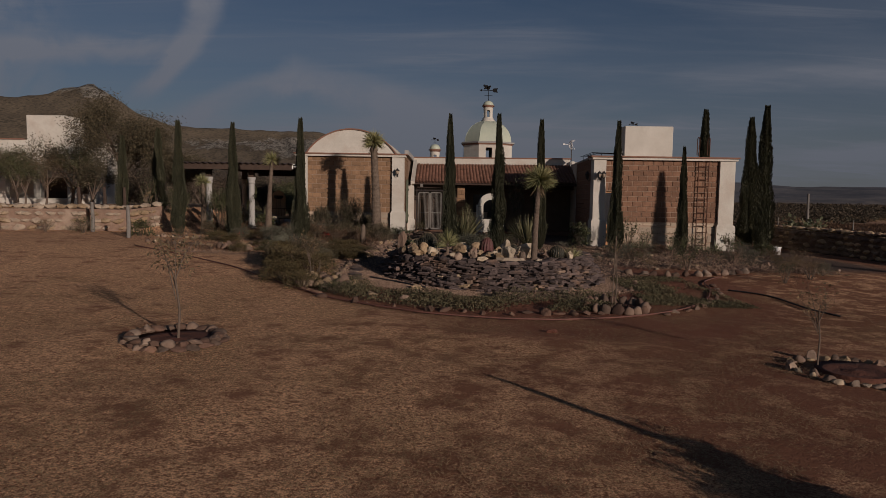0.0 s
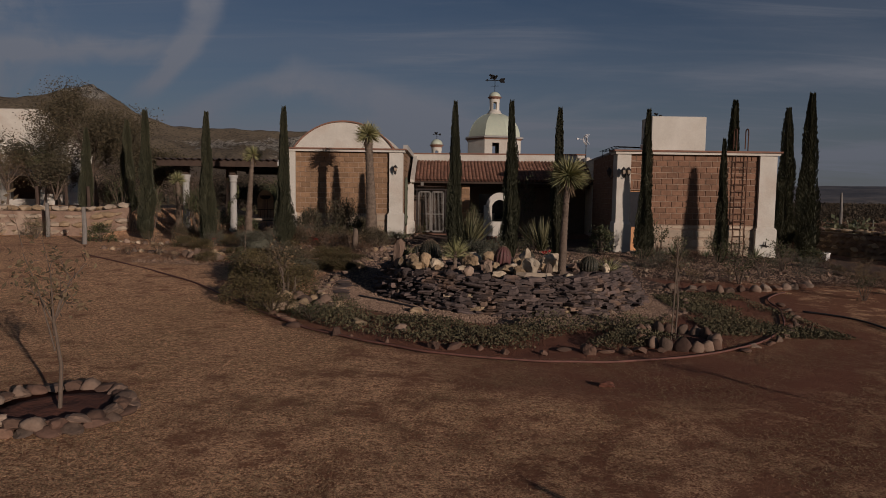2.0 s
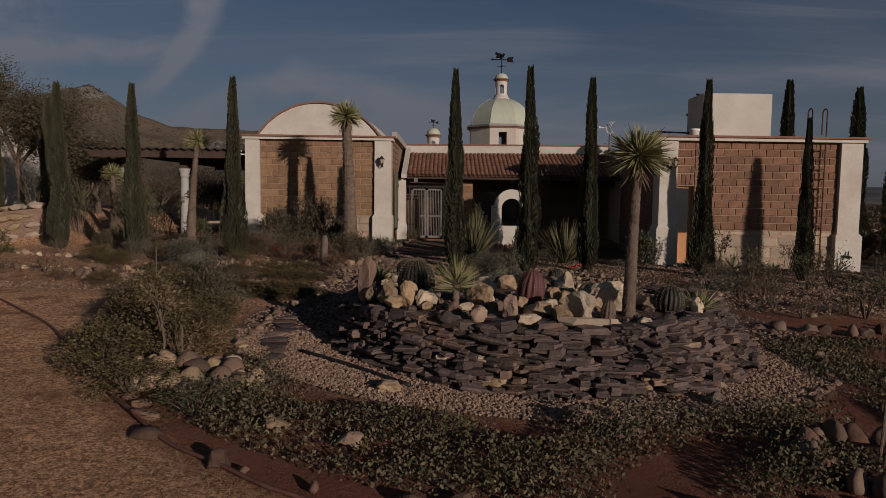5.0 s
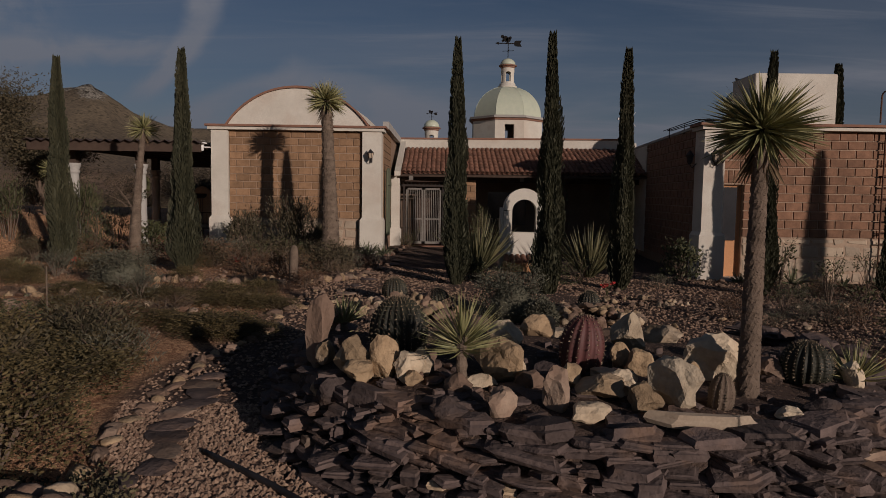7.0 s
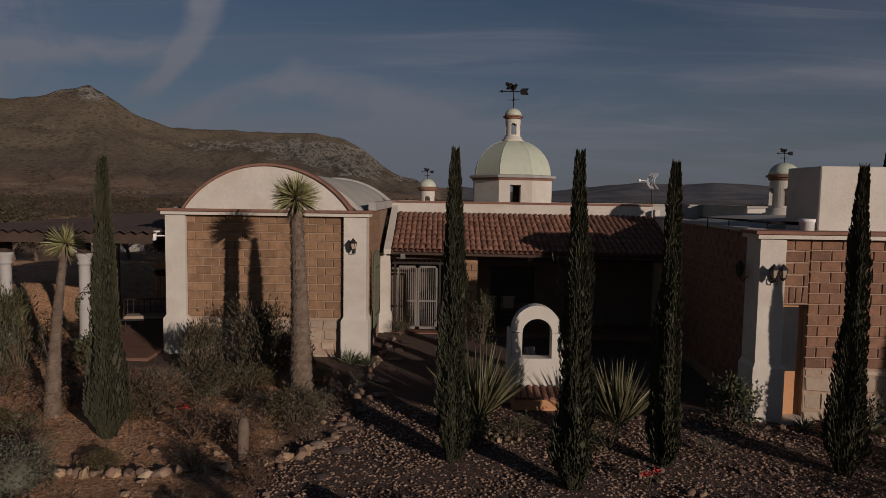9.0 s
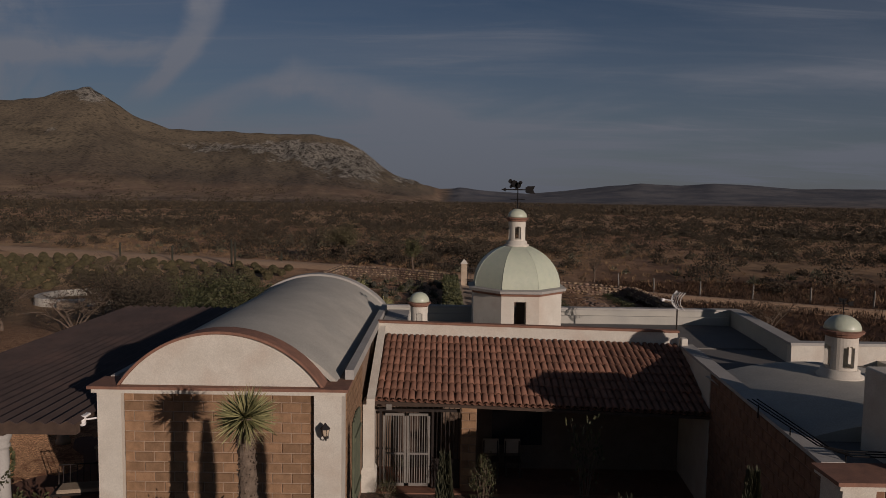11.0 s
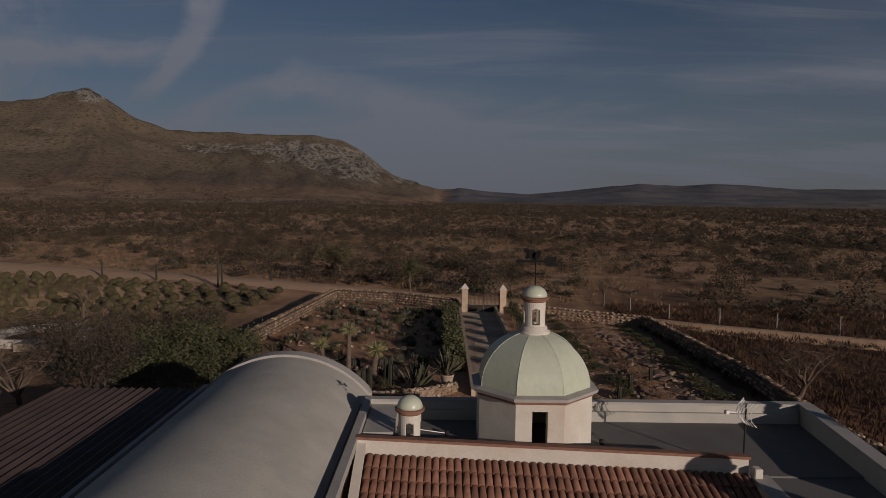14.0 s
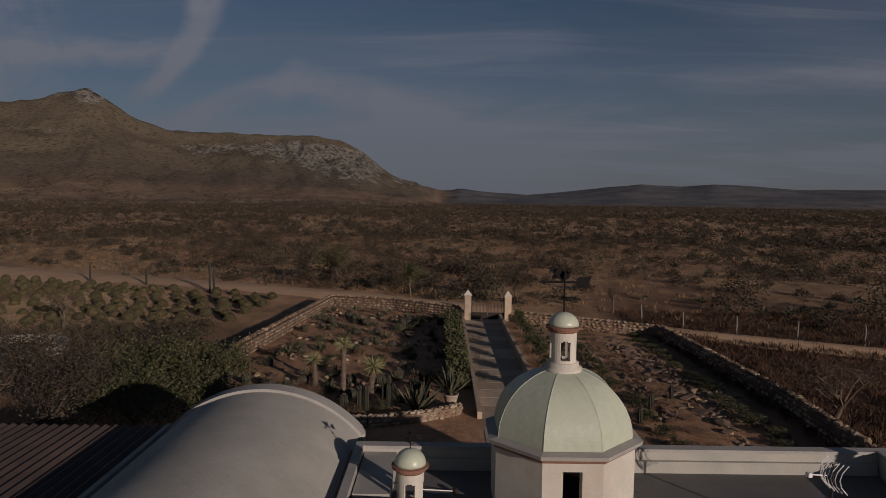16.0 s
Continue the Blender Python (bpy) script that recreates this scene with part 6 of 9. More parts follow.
EDGE = [(-4.6, 19.6), (-4.35, 17.6), (-3.5, 15.4), (-2.3, 13.7), (-0.9, 12.95), (0.7, 12.65), (2.2, 12.75), (3.4, 13.1)]
pile("stone_edging", "rough brown stones edging the planted bed", [(x, y + rnd.uniform(-0.05, 0.18)) for x, y in row_spots(EDGE, 0.30) if rnd.random() < 0.72], lambda i: (0.08 + 0.26 * rnd.random() ** 1.5, rnd.uniform(0.08, 0.24), rnd.uniform(0.07, 0.22)), ["edge_stone"], "stone edgings")
pile("stone_edging", "rough stones edging the green bed beside the lawn", row_spots([(4.4, 13.3), (5.6, 14.4), (6.6, 16.0), (7.0, 17.6)], 0.33), cob(0.12, 0.24, 0.8), ["edge_stone", "rock_dark"], "stone edgings")
pile("stone_edging", "rounded stones edging the rose bed", row_spots([(5.2, 18.9), (6.2, 18.7), (7.4, 19.1), (8.6, 19.6), (9.2, 20.4)], 0.26), cob(0.2, 0.36), ["rock_dark", "rock_dark", "edge_stone"], "stone edgings")
pile("stone_edging", "flat pale stones edging the gravel path", row_spots([(-2.2, 14.9), (-2.65, 17.2), (-2.6, 19.2), (-2.2, 20.6), (-2.5, 21.8), (-1.6, 22.9)], 0.16), cob(0.12, 0.28, 0.6), ["rock", "rock_dark", "rock_dark"], "stone edgings")
pile("stone_edging", "rounded stones edging the cactus bed", row_spots([(-6.4, 24.2), (-5.4, 24.45), (-4.2, 24.6), (-3.2, 24.9), (-2.2, 25.4), (-1.7, 26.5)], 0.13), cob(0.12, 0.28), ["rock_dark", "rock", "rock_dark"], "stone edgings")
pile("stone_edging", "low stones edging the terrace bed on the lawn", row_spots([(-9.9, 22.8), (-8.6, 22.4), (-7.4, 22.2)], 0.24), cob(0.16, 0.24), ["rock_dark", "rock"], "stone edgings")
pile("stone_edging", "pale stones edging the bed under the cypresses", row_spots([(-10.6, 25.3), (-9.4, 24.9), (-8.2, 25.0), (-7.2, 25.2)], 0.22), cob(0.14, 0.24), ["rock_pale", "rock_dark", "rock"], "stone edgings")
pile("stone_edging", "stones along the path to the gate", row_spots([(-1.75, 27.0), (-1.65, 29.5), (-1.55, 32.0), (-1.3, 34.6)], 0.26), cob(0.14, 0.24), ["rock_dark", "edge_stone", "rock_dark"], "stone edgings")
pile("stone_edging", "stones edging the inner gravel ring", row_spots([(3.4, 14.9), (4.5, 16.2), (5.0, 17.6), (4.9, 19.2)], 0.26), cob(0.12, 0.2, 0.8), ["rock_dark", "edge_stone"], "stone edgings")
for i, (x, y) in enumerate([(-0.6, 15.4), (-0.8, 13.9), (1.15, 14.7), (-1.5, 14.2), (1.6, 14.3), (2.75, 15.3)]):
    boulder(x, y, 0.24, 0.2, 0.16, ["rock", "rock_dark", "rock_dark"][i % 3], i * 50, 0, i, 0.15, "single stone lying in the gravel path")
boulder(1.82, 11.1, 0.17, 0.13, 0.09, "bed_soil", 20, 0, 2, 0.25, "reddish clod lying on the dry lawn")

pile("stone_edging", "low rubble row beside the planted mats", row_spots([(-7.0, 22.4), (-5.2, 22.2), (-3.6, 21.5), (-2.7, 20.6)], 0.16), cob(0.10, 0.24, 0.8), ["rock_dark", "rock", "edge_stone"], "stone edgings")
pile("stone_edging", "low rubble row along the gravel", row_spots([(-6.6, 23.5), (-4.8, 23.4), (-3.2, 22.9), (-2.4, 22.2)], 0.16), cob(0.10, 0.24, 0.8), ["rock_dark", "rock", "edge_stone"], "stone edgings")
loose = random.Random(41)
pile("scattered_stones", "small brown stones scattered over the gravel beds", [(loose.uniform(-8.5, -1.2), loose.uniform(21.5, 29.5)) for _ in range(110)], cob(0.08, 0.2, 0.9), ["rock_dark", "rock_dark", "rock"], "stone heaps")
pile("scattered_stones", "small brown stones scattered over the rose bed", [(loose.uniform(3.0, 12.5), loose.uniform(20.0, 28.0)) for _ in range(110)], cob(0.08, 0.2, 0.9), ["rock_dark", "rock_dark", "rock"], "stone heaps")
# stepping stones in the gravel path
for i in range(26):
    f = i / 25
    x, y = (-1.95 - 0.35 * math.sin(f * 3), 15.2 + 6.4 * f) if i < 14 else (-1.9 + 1.0 * (f - 0.52) * 2, 21.6 + 26 * (f - 0.52))
    s = rnd.uniform(0.36, 0.5)
    me = tinted(CHIP[i % 4], "slate" if i % 3 else "rock_dark")
    tagged(part("stepping_stone", me, None, None, m=pose(x + rnd.uniform(-0.1, 0.1), y, gz(x, y) + 0.022, 0, 0, rnd.uniform(0, 360)) @ Matrix.Diagonal((s, s * 0.8, 0.09, 1))), "flat irregular stepping stone set in the gravel", "stepping stone", "stepping stones")

# dry-laid slate wall round the raised bed: courses of split slabs
slate_wall = thing("slate_wall", "dry-stacked low wall of grey slate slabs round the rock bed", "stone wall", m=pose(MOUND[0], MOUND[1], gz(1.2, 15.0)))


def slab_mesh(seed):
    """A split slab: a broken many-sided outline, stepped edges and a sloping top."""
    r = random.Random(seed)
    n = r.choice((5, 6, 6, 7))
    ang = [2 * math.pi * (i + r.uniform(-0.38, 0.38)) / n for i in range(n)]
    rr = [min(1 / max(abs(math.cos(a)), 1e-3), 1 / max(abs(math.sin(a)), 1e-3)) * 0.5 * r.uniform(0.62, 1.10) for a in ang]
    cut = [r.uniform(0.74, 1.0) for _ in ang]
    sx, sy = r.uniform(-0.35, 0.35), r.uniform(-0.35, 0.35)
    pts = []
    for z, q, w in ((-0.5, r.uniform(0.8, 0.95), 0), (r.uniform(-0.2, 0.15), 1.0, 0), (0.2, 1.0, 1), (0.5, 0.93, 1)):
        for i, a in enumerate(ang):
            e = rr[i] * q * (cut[i] if w else 1.0)
            px, py = e * math.cos(a), e * math.sin(a)
            pts.append((px, py, z + (px * sx + py * sy + r.uniform(-0.16, 0.12) if z > 0.3 else r.uniform(-0.06, 0.06) if abs(z) < 0.1 else 0)))
    pts.append((r.uniform(-0.15, 0.15), r.uniform(-0.15, 0.15), 0.5 + r.uniform(0.0, 0.12)))
    m = Mesh()
    m.add(pts, [tuple(range(n - 1, -1, -1))] + [(k * n + i, k * n + (i + 1) % n, k * n + n + (i + 1) % n, k * n + n + i) for k in range(3) for i in range(n)] + [(3 * n + i, 3 * n + (i + 1) % n, 4 * n) for i in range(n)])
    return m.data("slab", None)


SLABS = [slab_mesh(i) for i in range(12)]
count = 0
base = gz(1.2, 15.0)
rest = Mesh()
# level courses from the foot up, then small broken pieces that fill the joints
for lv in range(19):
    small = lv > 13
    for i in range(58):
        f2 = lv / 13 if not small else rnd.random()
        a = math.radians(-200 + 224 * (i + 0.5 * (lv % 2) + rnd.uniform(-0.3, 0.3)) / 57)
        q = 1.02 - 0.145 * f2 + rnd.uniform(-0.03, 0.024)
        x, y = MOUND[0] + MOUND[2] * q * math.cos(a), MOUND[1] + MOUND[3] * q * math.sin(a)
        if small:
            w, d, h = rnd.uniform(0.07, 0.17), rnd.uniform(0.06, 0.13), rnd.uniform(0.02, 0.06)
        else:
            w, d, h = 0.15 + 0.42 * rnd.random() ** 1.7, rnd.uniform(0.14, 0.34), 0.026 + 0.060 * rnd.random() ** 1.8
        lum = rnd.random()
        mat = "slate" if lum < 0.90 else ("rock_dark" if lum < 0.965 else "rock")
        zz = 0.015 + 0.046 * f2 * 13 + (0.02 if small else 0)
        tilt = 4.0 if not small else 10
        mm = pose(x - MOUND[0], y - MOUND[1], zz + h * 0.3, rnd.gauss(0, tilt), rnd.gauss(0, tilt), math.degrees(math.atan2(MOUND[3] * math.cos(a), -MOUND[2] * math.sin(a))) + rnd.gauss(0, 17)) @ Matrix.Diagonal((w, d, h, 1))
        if not small and math.sin(a) < -0.45 and count < 300:
            part("slab", tinted(SLABS[count % 12], mat), None, slate_wall, m=mm)
            count += 1
        else:
            src = SLABS[i % 12]
            rest.add([mm @ v.co for v in src.vertices], [tuple(p.vertices) for p in src.polygons])
# larger slabs along the rim
for i in range(17):
    a = math.radians(-172 + 176 * (i + rnd.uniform(-0.3, 0.3)) / 16)
    q = 0.865 + rnd.uniform(-0.02, 0.02)
    mm = pose(MOUND[2] * q * math.cos(a), MOUND[3] * q * math.sin(a), 0.645 + rnd.uniform(-0.02, 0.02), rnd.gauss(0, 5), rnd.gauss(0, 5), math.degrees(a) + 90 + rnd.gauss(0, 16)) @ Matrix.Diagonal((rnd.uniform(0.36, 0.62), rnd.uniform(0.22, 0.36), rnd.uniform(0.07, 0.13), 1))
    part("slab", tinted(SLABS[i % 12], "slate"), None, slate_wall, m=mm)
for i in range(420):  # flat pieces strewn over the top of the bed
    a, q = rnd.uniform(0, 2 * math.pi), 0.84 * math.sqrt(rnd.random())
    x, y = MOUND[0] + MOUND[2] * q * math.cos(a), MOUND[1] + MOUND[3] * q * math.sin(a)
    if y < 18.0:
        w = 0.08 + 0.26 * rnd.random() ** 1.6
        mm = pose(x - MOUND[0], y - MOUND[1], gz(x, y) - base + 0.012, rnd.gauss(0, 7), rnd.gauss(0, 7), rnd.uniform(0, 360)) @ Matrix.Diagonal((w, w * rnd.uniform(0.5, 0.9), rnd.uniform(0.03, 0.07), 1))
        src = SLABS[i % 12]
        rest.add([mm @ v.co for v in src.vertices], [tuple(p.vertices) for p in src.polygons])
ob = part("slabs_rest", rest, M["slate"], slate_wall)
ob["kind"] = "stuff"
part("slab", tinted(SLABS[3], "base_stone"), None, slate_wall, "long pale capping slab", m=pose(1.57 - MOUND[0], 15.95 - MOUND[1], 0.70, 6, 1, -3) @ Matrix.Diagonal((0.74, 0.11, 0.085, 1)))

# garden hose lying round the bed
HOSE = [(-9.7, 21.3), (-7.6, 19.6), (-5.4, 17.65), (-3.85, 15.65), (-2.35, 13.85), (-1.2, 13.0), (-0.2, 12.4), (1.1, 12.13), (2.2, 12.22), (3.6, 12.8), (4.9, 13.8), (5.85, 15.0), (6.6, 16.6), (6.9, 18.0), (7.9, 19.0)]
fine = []
for (x0, y0), (x1, y1) in zip(HOSE, HOSE[1:]):
    for i in range(6):
        x, y = x0 + (x1 - x0) * i / 6, y0 + (y1 - y0) * i / 6
        fine.append((x + 0.04 * math.sin(i * 1.1 + x), y + 0.05 * math.cos(i + x * 2), gz(x, y) + 0.03))
for _ in range(3):
    fine = [fine[0]] + [tuple((a + 2 * b + c) / 4 for a, b, c in zip(p, q, r2)) for p, q, r2 in zip(fine, fine[1:], fine[2:])] + [fine[-1]]
single("garden_hose", Mesh().tube(fine, 0.017, 6), M["hose"], "long reddish garden hose lying round the bed", "hose", smooth=True)
fine = [(7.0 + 1.3 * f + 0.25 * math.sin(5 * f), 16.6 - 2.9 * f + 0.5 * math.sin(3.2 * f), gz(7.0 + 1.3 * f, 16.6 - 2.9 * f) + 0.04) for f in [i / 24 for i in range(25)]]
single("garden_hose", Mesh().tube(fine, 0.02, 6), M["copper_dark"], "dark garden hose lying on the bare soil", "hose", smooth=True)

bar = [(-1.79 + 1.45 * f + 0.06 * math.sin(4 * f), 16.72 - 1.30 * f + 0.10 * f * f) for f in [i / 14 for i in range(15)]]
single("garden_hose", Mesh().tube([(x, y, gz(x, y) + 0.03) for x, y in bar], 0.026, 7), M["copper_dark"], "dark pipe lying at the foot of the slate wall", "hose", smooth=True)

# low planting and loose cover
cover = Mesh()


def in_band(x, y):
    o = math.hypot((x - 1.0) / 4.9, (y - 18.4) / 5.55)
    i = math.hypot((x - 1.2) / 4.15, (y - 18.4) / 3.9)
    return o < 1.0 and i > 1.0 and y < 16.5


made = 0
while made < 34000:
    x, y = rnd.uniform(-4.0, 7.2), rnd.uniform(12.6, 18.8)
    thick = noise.noise(Vector((x * 0.9, y * 0.9, 3))) + 0.25
    right = 4.4 < x < 6.7 - 0.1 * (y - 15) and 14.3 < y < 18.4
    if not ((in_band(x, y) and x < 3.9) or right) or rnd.random() > 0.2 + thick * 1.5:
        continue
    h = (0.05 if right else 0.06 + 0.34 * max(0, thick)) * rnd.random()
    cover.leaf((x, y, gz(x, y) + h), (rnd.uniform(-1, 1), rnd.uniform(-1, 1), rnd.uniform(0, 1.0)), rnd.uniform(0.02, 0.05), 0.6)
    made += 1
single("ground_cover", cover, M["cover_green"], "low dark green ground cover between the stones", "ground cover", kind="stuff")

sr = np.random.RandomState(17)
sx, sy = sr.uniform(-9, 9, 420000), 2.2 + 14 * sr.random_sample(420000) ** 1.15
keep = (np.hypot((sx - 1.0) / 5.0, (sy - 18.4) / 6.0) > 1.0) & (np.abs(sx) < 1.5 + 0.62 * sy)
sx, sy = sx[keep], sy[keep]
thin = np.array([noise.noise(Vector((x * 0.8, y * 0.8, 9))) + 0.5 * noise.noise(Vector((x * 3, y * 3, 1))) for x, y in zip(sx, sy)])
keep = thin > sr.uniform(-0.45, 0.25, len(sx))
sx, sy = sx[keep], sy[keep]
sa, sl, sz = sr.uniform(0, 6.28, len(sx)), sr.uniform(0.016, 0.060, len(sx)), ground(sx, sy) + 0.008
sc, sn2, rise = np.cos(sa), np.sin(sa), sr.uniform(0.02, 0.42, len(sx))
tri = np.stack([np.stack([sx - sn2 * 0.0032, sy + sc * 0.0032, sz], -1), np.stack([sx + sn2 * 0.0032, sy - sc * 0.0032, sz], -1), np.stack([sx + sc * sl, sy + sn2 * sl, sz + sl * rise], -1)], 1)
straw = many_faces("straw_grass", tri, M["straw"])
single("straw_grass", straw, None, "short dry straw-coloured grass of the lawn", "grass", kind="stuff")

peb = Mesh()
OCT = [(1, 0, 0), (0, 1, 0), (-1, 0, 0), (0, -1, 0), (0, 0, 0.7), (0, 0, -0.7)]
OF = [(0, 1, 4), (1, 2, 4), (2, 3, 4), (3, 0, 4), (1, 0, 5), (2, 1, 5), (3, 2, 5), (0, 3, 5)]
made = 0
while made < 46000:
    x = rnd.uniform(-8, 12)
    y = 14.4 + 14 * rnd.random() ** 1.2 if made % 3 else rnd.uniform(14.5, 17.8)
    ex = math.hypot((x - MOUND[0]) / MOUND[2], (y - MOUND[1]) / MOUND[3])
    inner = math.hypot((x - 1.2) / 4.15, (y - 18.4) / 3.75) < 1
    if not (inner or y > 20.2) or (ex < 1.02 and y < 18.6) or (x < -2.5 and y > 20.8 and made % 4):
        continue
    s, a, z = rnd.uniform(0.012, 0.030) * (1 + 0.012 * max(0, y - 18)), rnd.uniform(0, 6.28), gz(x, y)
    k1, k2, k3 = s * rnd.uniform(0.7, 1.3), s * rnd.uniform(0.7, 1.3), s * rnd.uniform(0.6, 1.1)
    c, sn = math.cos(a), math.sin(a)
    peb.add([(x + c * px * k1 - sn * py * k2, y + sn * px * k1 + c * py * k2, z + k3 * 0.5 + pz * k3) for px, py, pz in OCT], OF)
    made += 1
single("loose_gravel", peb, M["pebble"], "loose mixed brown and grey gravel on the paths", "gravel", kind="stuff")

# ---- land behind the house ----


def rubble_wall(name, label, pts, h, thick=0.5, seed=1, mat="rock_dark", mat2="rock", size=0.30, group="dry-stone walls", face="both"):
    """A dry-stone wall along a line: a rough core, with stones laid on its faces and along its top."""
    r = random.Random(seed)
    x0, y0 = pts[0]
    t = thing(name, label, "stone wall", group, m=pose(x0, y0, gz(x0, y0)))
    z0 = gz(x0, y0)
    core, st1, st2 = Mesh(), Mesh(), Mesh()
    lumps = [rock_mesh(60 + i, 0.75, 0.2, 1) for i in range(5)]
    fine = []
    for (ax, ay), (bx, by) in zip(pts, pts[1:]):
        n = max(1, int(math.hypot(bx - ax, by - ay) / 1.2))
        fine += [(ax + (bx - ax) * i / n, ay + (by - ay) * i / n) for i in range(n)]
    fine.append(pts[-1])
    prev = None
    for (ax, ay), (bx, by) in zip(fine, fine[1:]):
        d = Vector((bx - ax, by - ay, 0))
        L = d.length
        d.normalize()
        nrm = Vector((-d.y, d.x, 0)) * thick / 2 * 0.85
        za, zb = gz(ax, ay) - z0, gz(bx, by) - z0
        A, B = Vector((ax - x0, ay - y0, za)), Vector((bx - x0, by - y0, zb))
        up = Vector((0, 0, h * 0.9))
        dn = Vector((0, 0, -0.3))
        core.add([A - nrm + dn, B - nrm + dn, B + nrm + dn, A + nrm + dn, A - nrm + up, B - nrm + up, B + nrm + up, A + nrm + up], [(0, 3, 2, 1), (4, 5, 6, 7), (0, 1, 5, 4), (1, 2, 6, 5), (2, 3, 7, 6), (3, 0, 4, 7)])
        rows = max(2, int(h / (size * 0.62)))
        for j in range(rows + 1):
            n = max(1, int(L / (size * 0.95)))
            for i in range(n):
                s = size * r.uniform(0.75, 1.35)
                for sd in ((-1, 1) if j < rows else (-0.4, 0.4)):
                    p = A.lerp(B, (i + r.uniform(0.2, 0.8)) / n) + nrm.normalized() * sd * thick * 0.40 + Vector((0, 0, h * (j + 0.4) / (rows + 0.4)))
                    R = Matrix.LocRotScale(p, Euler((r.uniform(-0.3, 0.3), r.uniform(-0.3, 0.3), math.atan2(d.y, d.x) + r.uniform(-0.3, 0.3))), Vector((s * 1.2, s * 0.8, s * 0.75)))
                    m = lumps[r.randrange(5)]
                    (st1 if r.random() < 0.6 else st2).add([R @ Vector(v) for v in m.v], m.f)
    part("wall_core", core, M["rock_dark"], t)
    ob = part("stone_facing", st1, M[mat], t)
    ob["kind"] = "stuff"
    ob = part("stone_facing", st2, M[mat2], t)
    ob["kind"] = "stuff"
    return t


rubble_wall("garden_wall", "dry-stone retaining wall of pale flat stones below the terrace", [(-19.5, 26.3), (-17.2, 26.6), (-14.2, 27.4), (-11.6, 28.2)], 0.95, 0.6, 3, "base_stone", "rock", 0.40)
rubble_wall("boundary_wall", "low dry-stone boundary wall beside open scrubland", [(19.5, 15.0), (17.9, 20.5), (16.7, 25.6), (15.6, 32.0), (15.8, 42.0), (17.1, 53.0), (17.9, 61.0), (17.3, 79.0)], 1.0, 0.5, 4, "rock_dark", "rock", 0.34)
rubble_wall("boundary_wall", "dry-stone boundary wall along the dirt track", [(17.2, 79.3), (11.5, 82.0), (6.6, 84.2)], 0.95, 0.5, 5, "rock", "rock_dark", 0.36)
rubble_wall("boundary_wall", "dry-stone boundary wall of pale stones by the cactus garden", [(1.6, 86.0), (-4.5, 89.6), (-10.6, 90.6), (-11.4, 80.0), (-12.4, 68.0), (-12.2, 62.0)], 1.0, 0.55, 6, "rock_dark", "rock", 0.34)
rubble_wall("bed_wall", "low curved pale stone wall at the end of the cactus garden", [(-5.2, 55.2), (-3.2, 55.4), (-1.2, 56.2), (0.6, 57.4), (0.9, 58.0)], 0.45, 0.4, 7, "rock", "base_stone", 0.3)

# drive to the gate
drive = thing("drive", "paved drive with low kerb walls leading to the gate", "drive", kind="structure")
for i in range(24):
    y0, y1 = 50 + i * 1.52, 51.49 + i * 1.52
    part("paving", Mesh().add([(1.95, y0, gz(3.5, y0) + 0.03), (4.95, y0, gz(3.5, y0) + 0.03), (4.95, y1, gz(3.5, y1) + 0.03), (1.95, y1, gz(3.5, y1) + 0.03), (1.95, y0, gz(3.5, y0) - 0.1), (4.95, y0, gz(3.5, y0) - 0.1), (4.95, y1, gz(3.5, y1) - 0.1), (1.95, y1, gz(3.5, y1) - 0.1)],
                              [(0, 1, 2, 3), (7, 6, 5, 4), (0, 4, 5, 1), (1, 5, 6, 2), (2, 6, 7, 3), (3, 7, 4, 0)]), M["base_stone"], drive)
for x, w, kh in ((1.72, 0.22, 0.38), (4.96, 0.22, 0.56)):
    m = Mesh()
    for i in range(18):
        y0, y1 = 57 + i * 1.55, 57 + (i + 1) * 1.55
        za, zb = gz(3.5, y0), gz(3.5, y1)
        m.add([(x, y0, za - 0.2), (x + w, y0, za - 0.2), (x + w, y1, zb - 0.2), (x, y1, zb - 0.2), (x, y0, za + kh), (x + w, y0, za + kh), (x + w, y1, zb + kh), (x, y1, zb + kh)], [(4, 5, 6, 7), (1, 2, 6, 5), (3, 0, 4, 7)] + ([(0, 1, 5, 4)] if i == 0 else []))
    part("kerb_wall", m, M["base_stone"], drive, "low pale kerb wall")
gate = thing("drive_gate", "iron bar gate between two pale stone piers with pointed caps", "gate", m=pose(0, 0, 0))
for x in (2.25, 5.75):
    y = 85.2
    z = gz(x, y)
    part("gate_pier", Mesh().bevel_box(x - 0.3, y - 0.3, z - 0.2, x + 0.3, y + 0.3, z + 2.15, 0.03), M["base_stone"], gate, "squared stone pier")
    part("pier_cap", Mesh().add([(x - 0.36, y - 0.36, z + 2.152), (x + 0.36, y - 0.36, z + 2.152), (x + 0.36, y + 0.36, z + 2.152), (x - 0.36, y + 0.36, z + 2.152), (x, y, z + 2.62)], [(3, 2, 1, 0), (0, 1, 4), (1, 2, 4), (2, 3, 4), (3, 0, 4)]), M["plaster"], gate, "pointed white cap")
zg = gz(4, 85.2) + 0.06
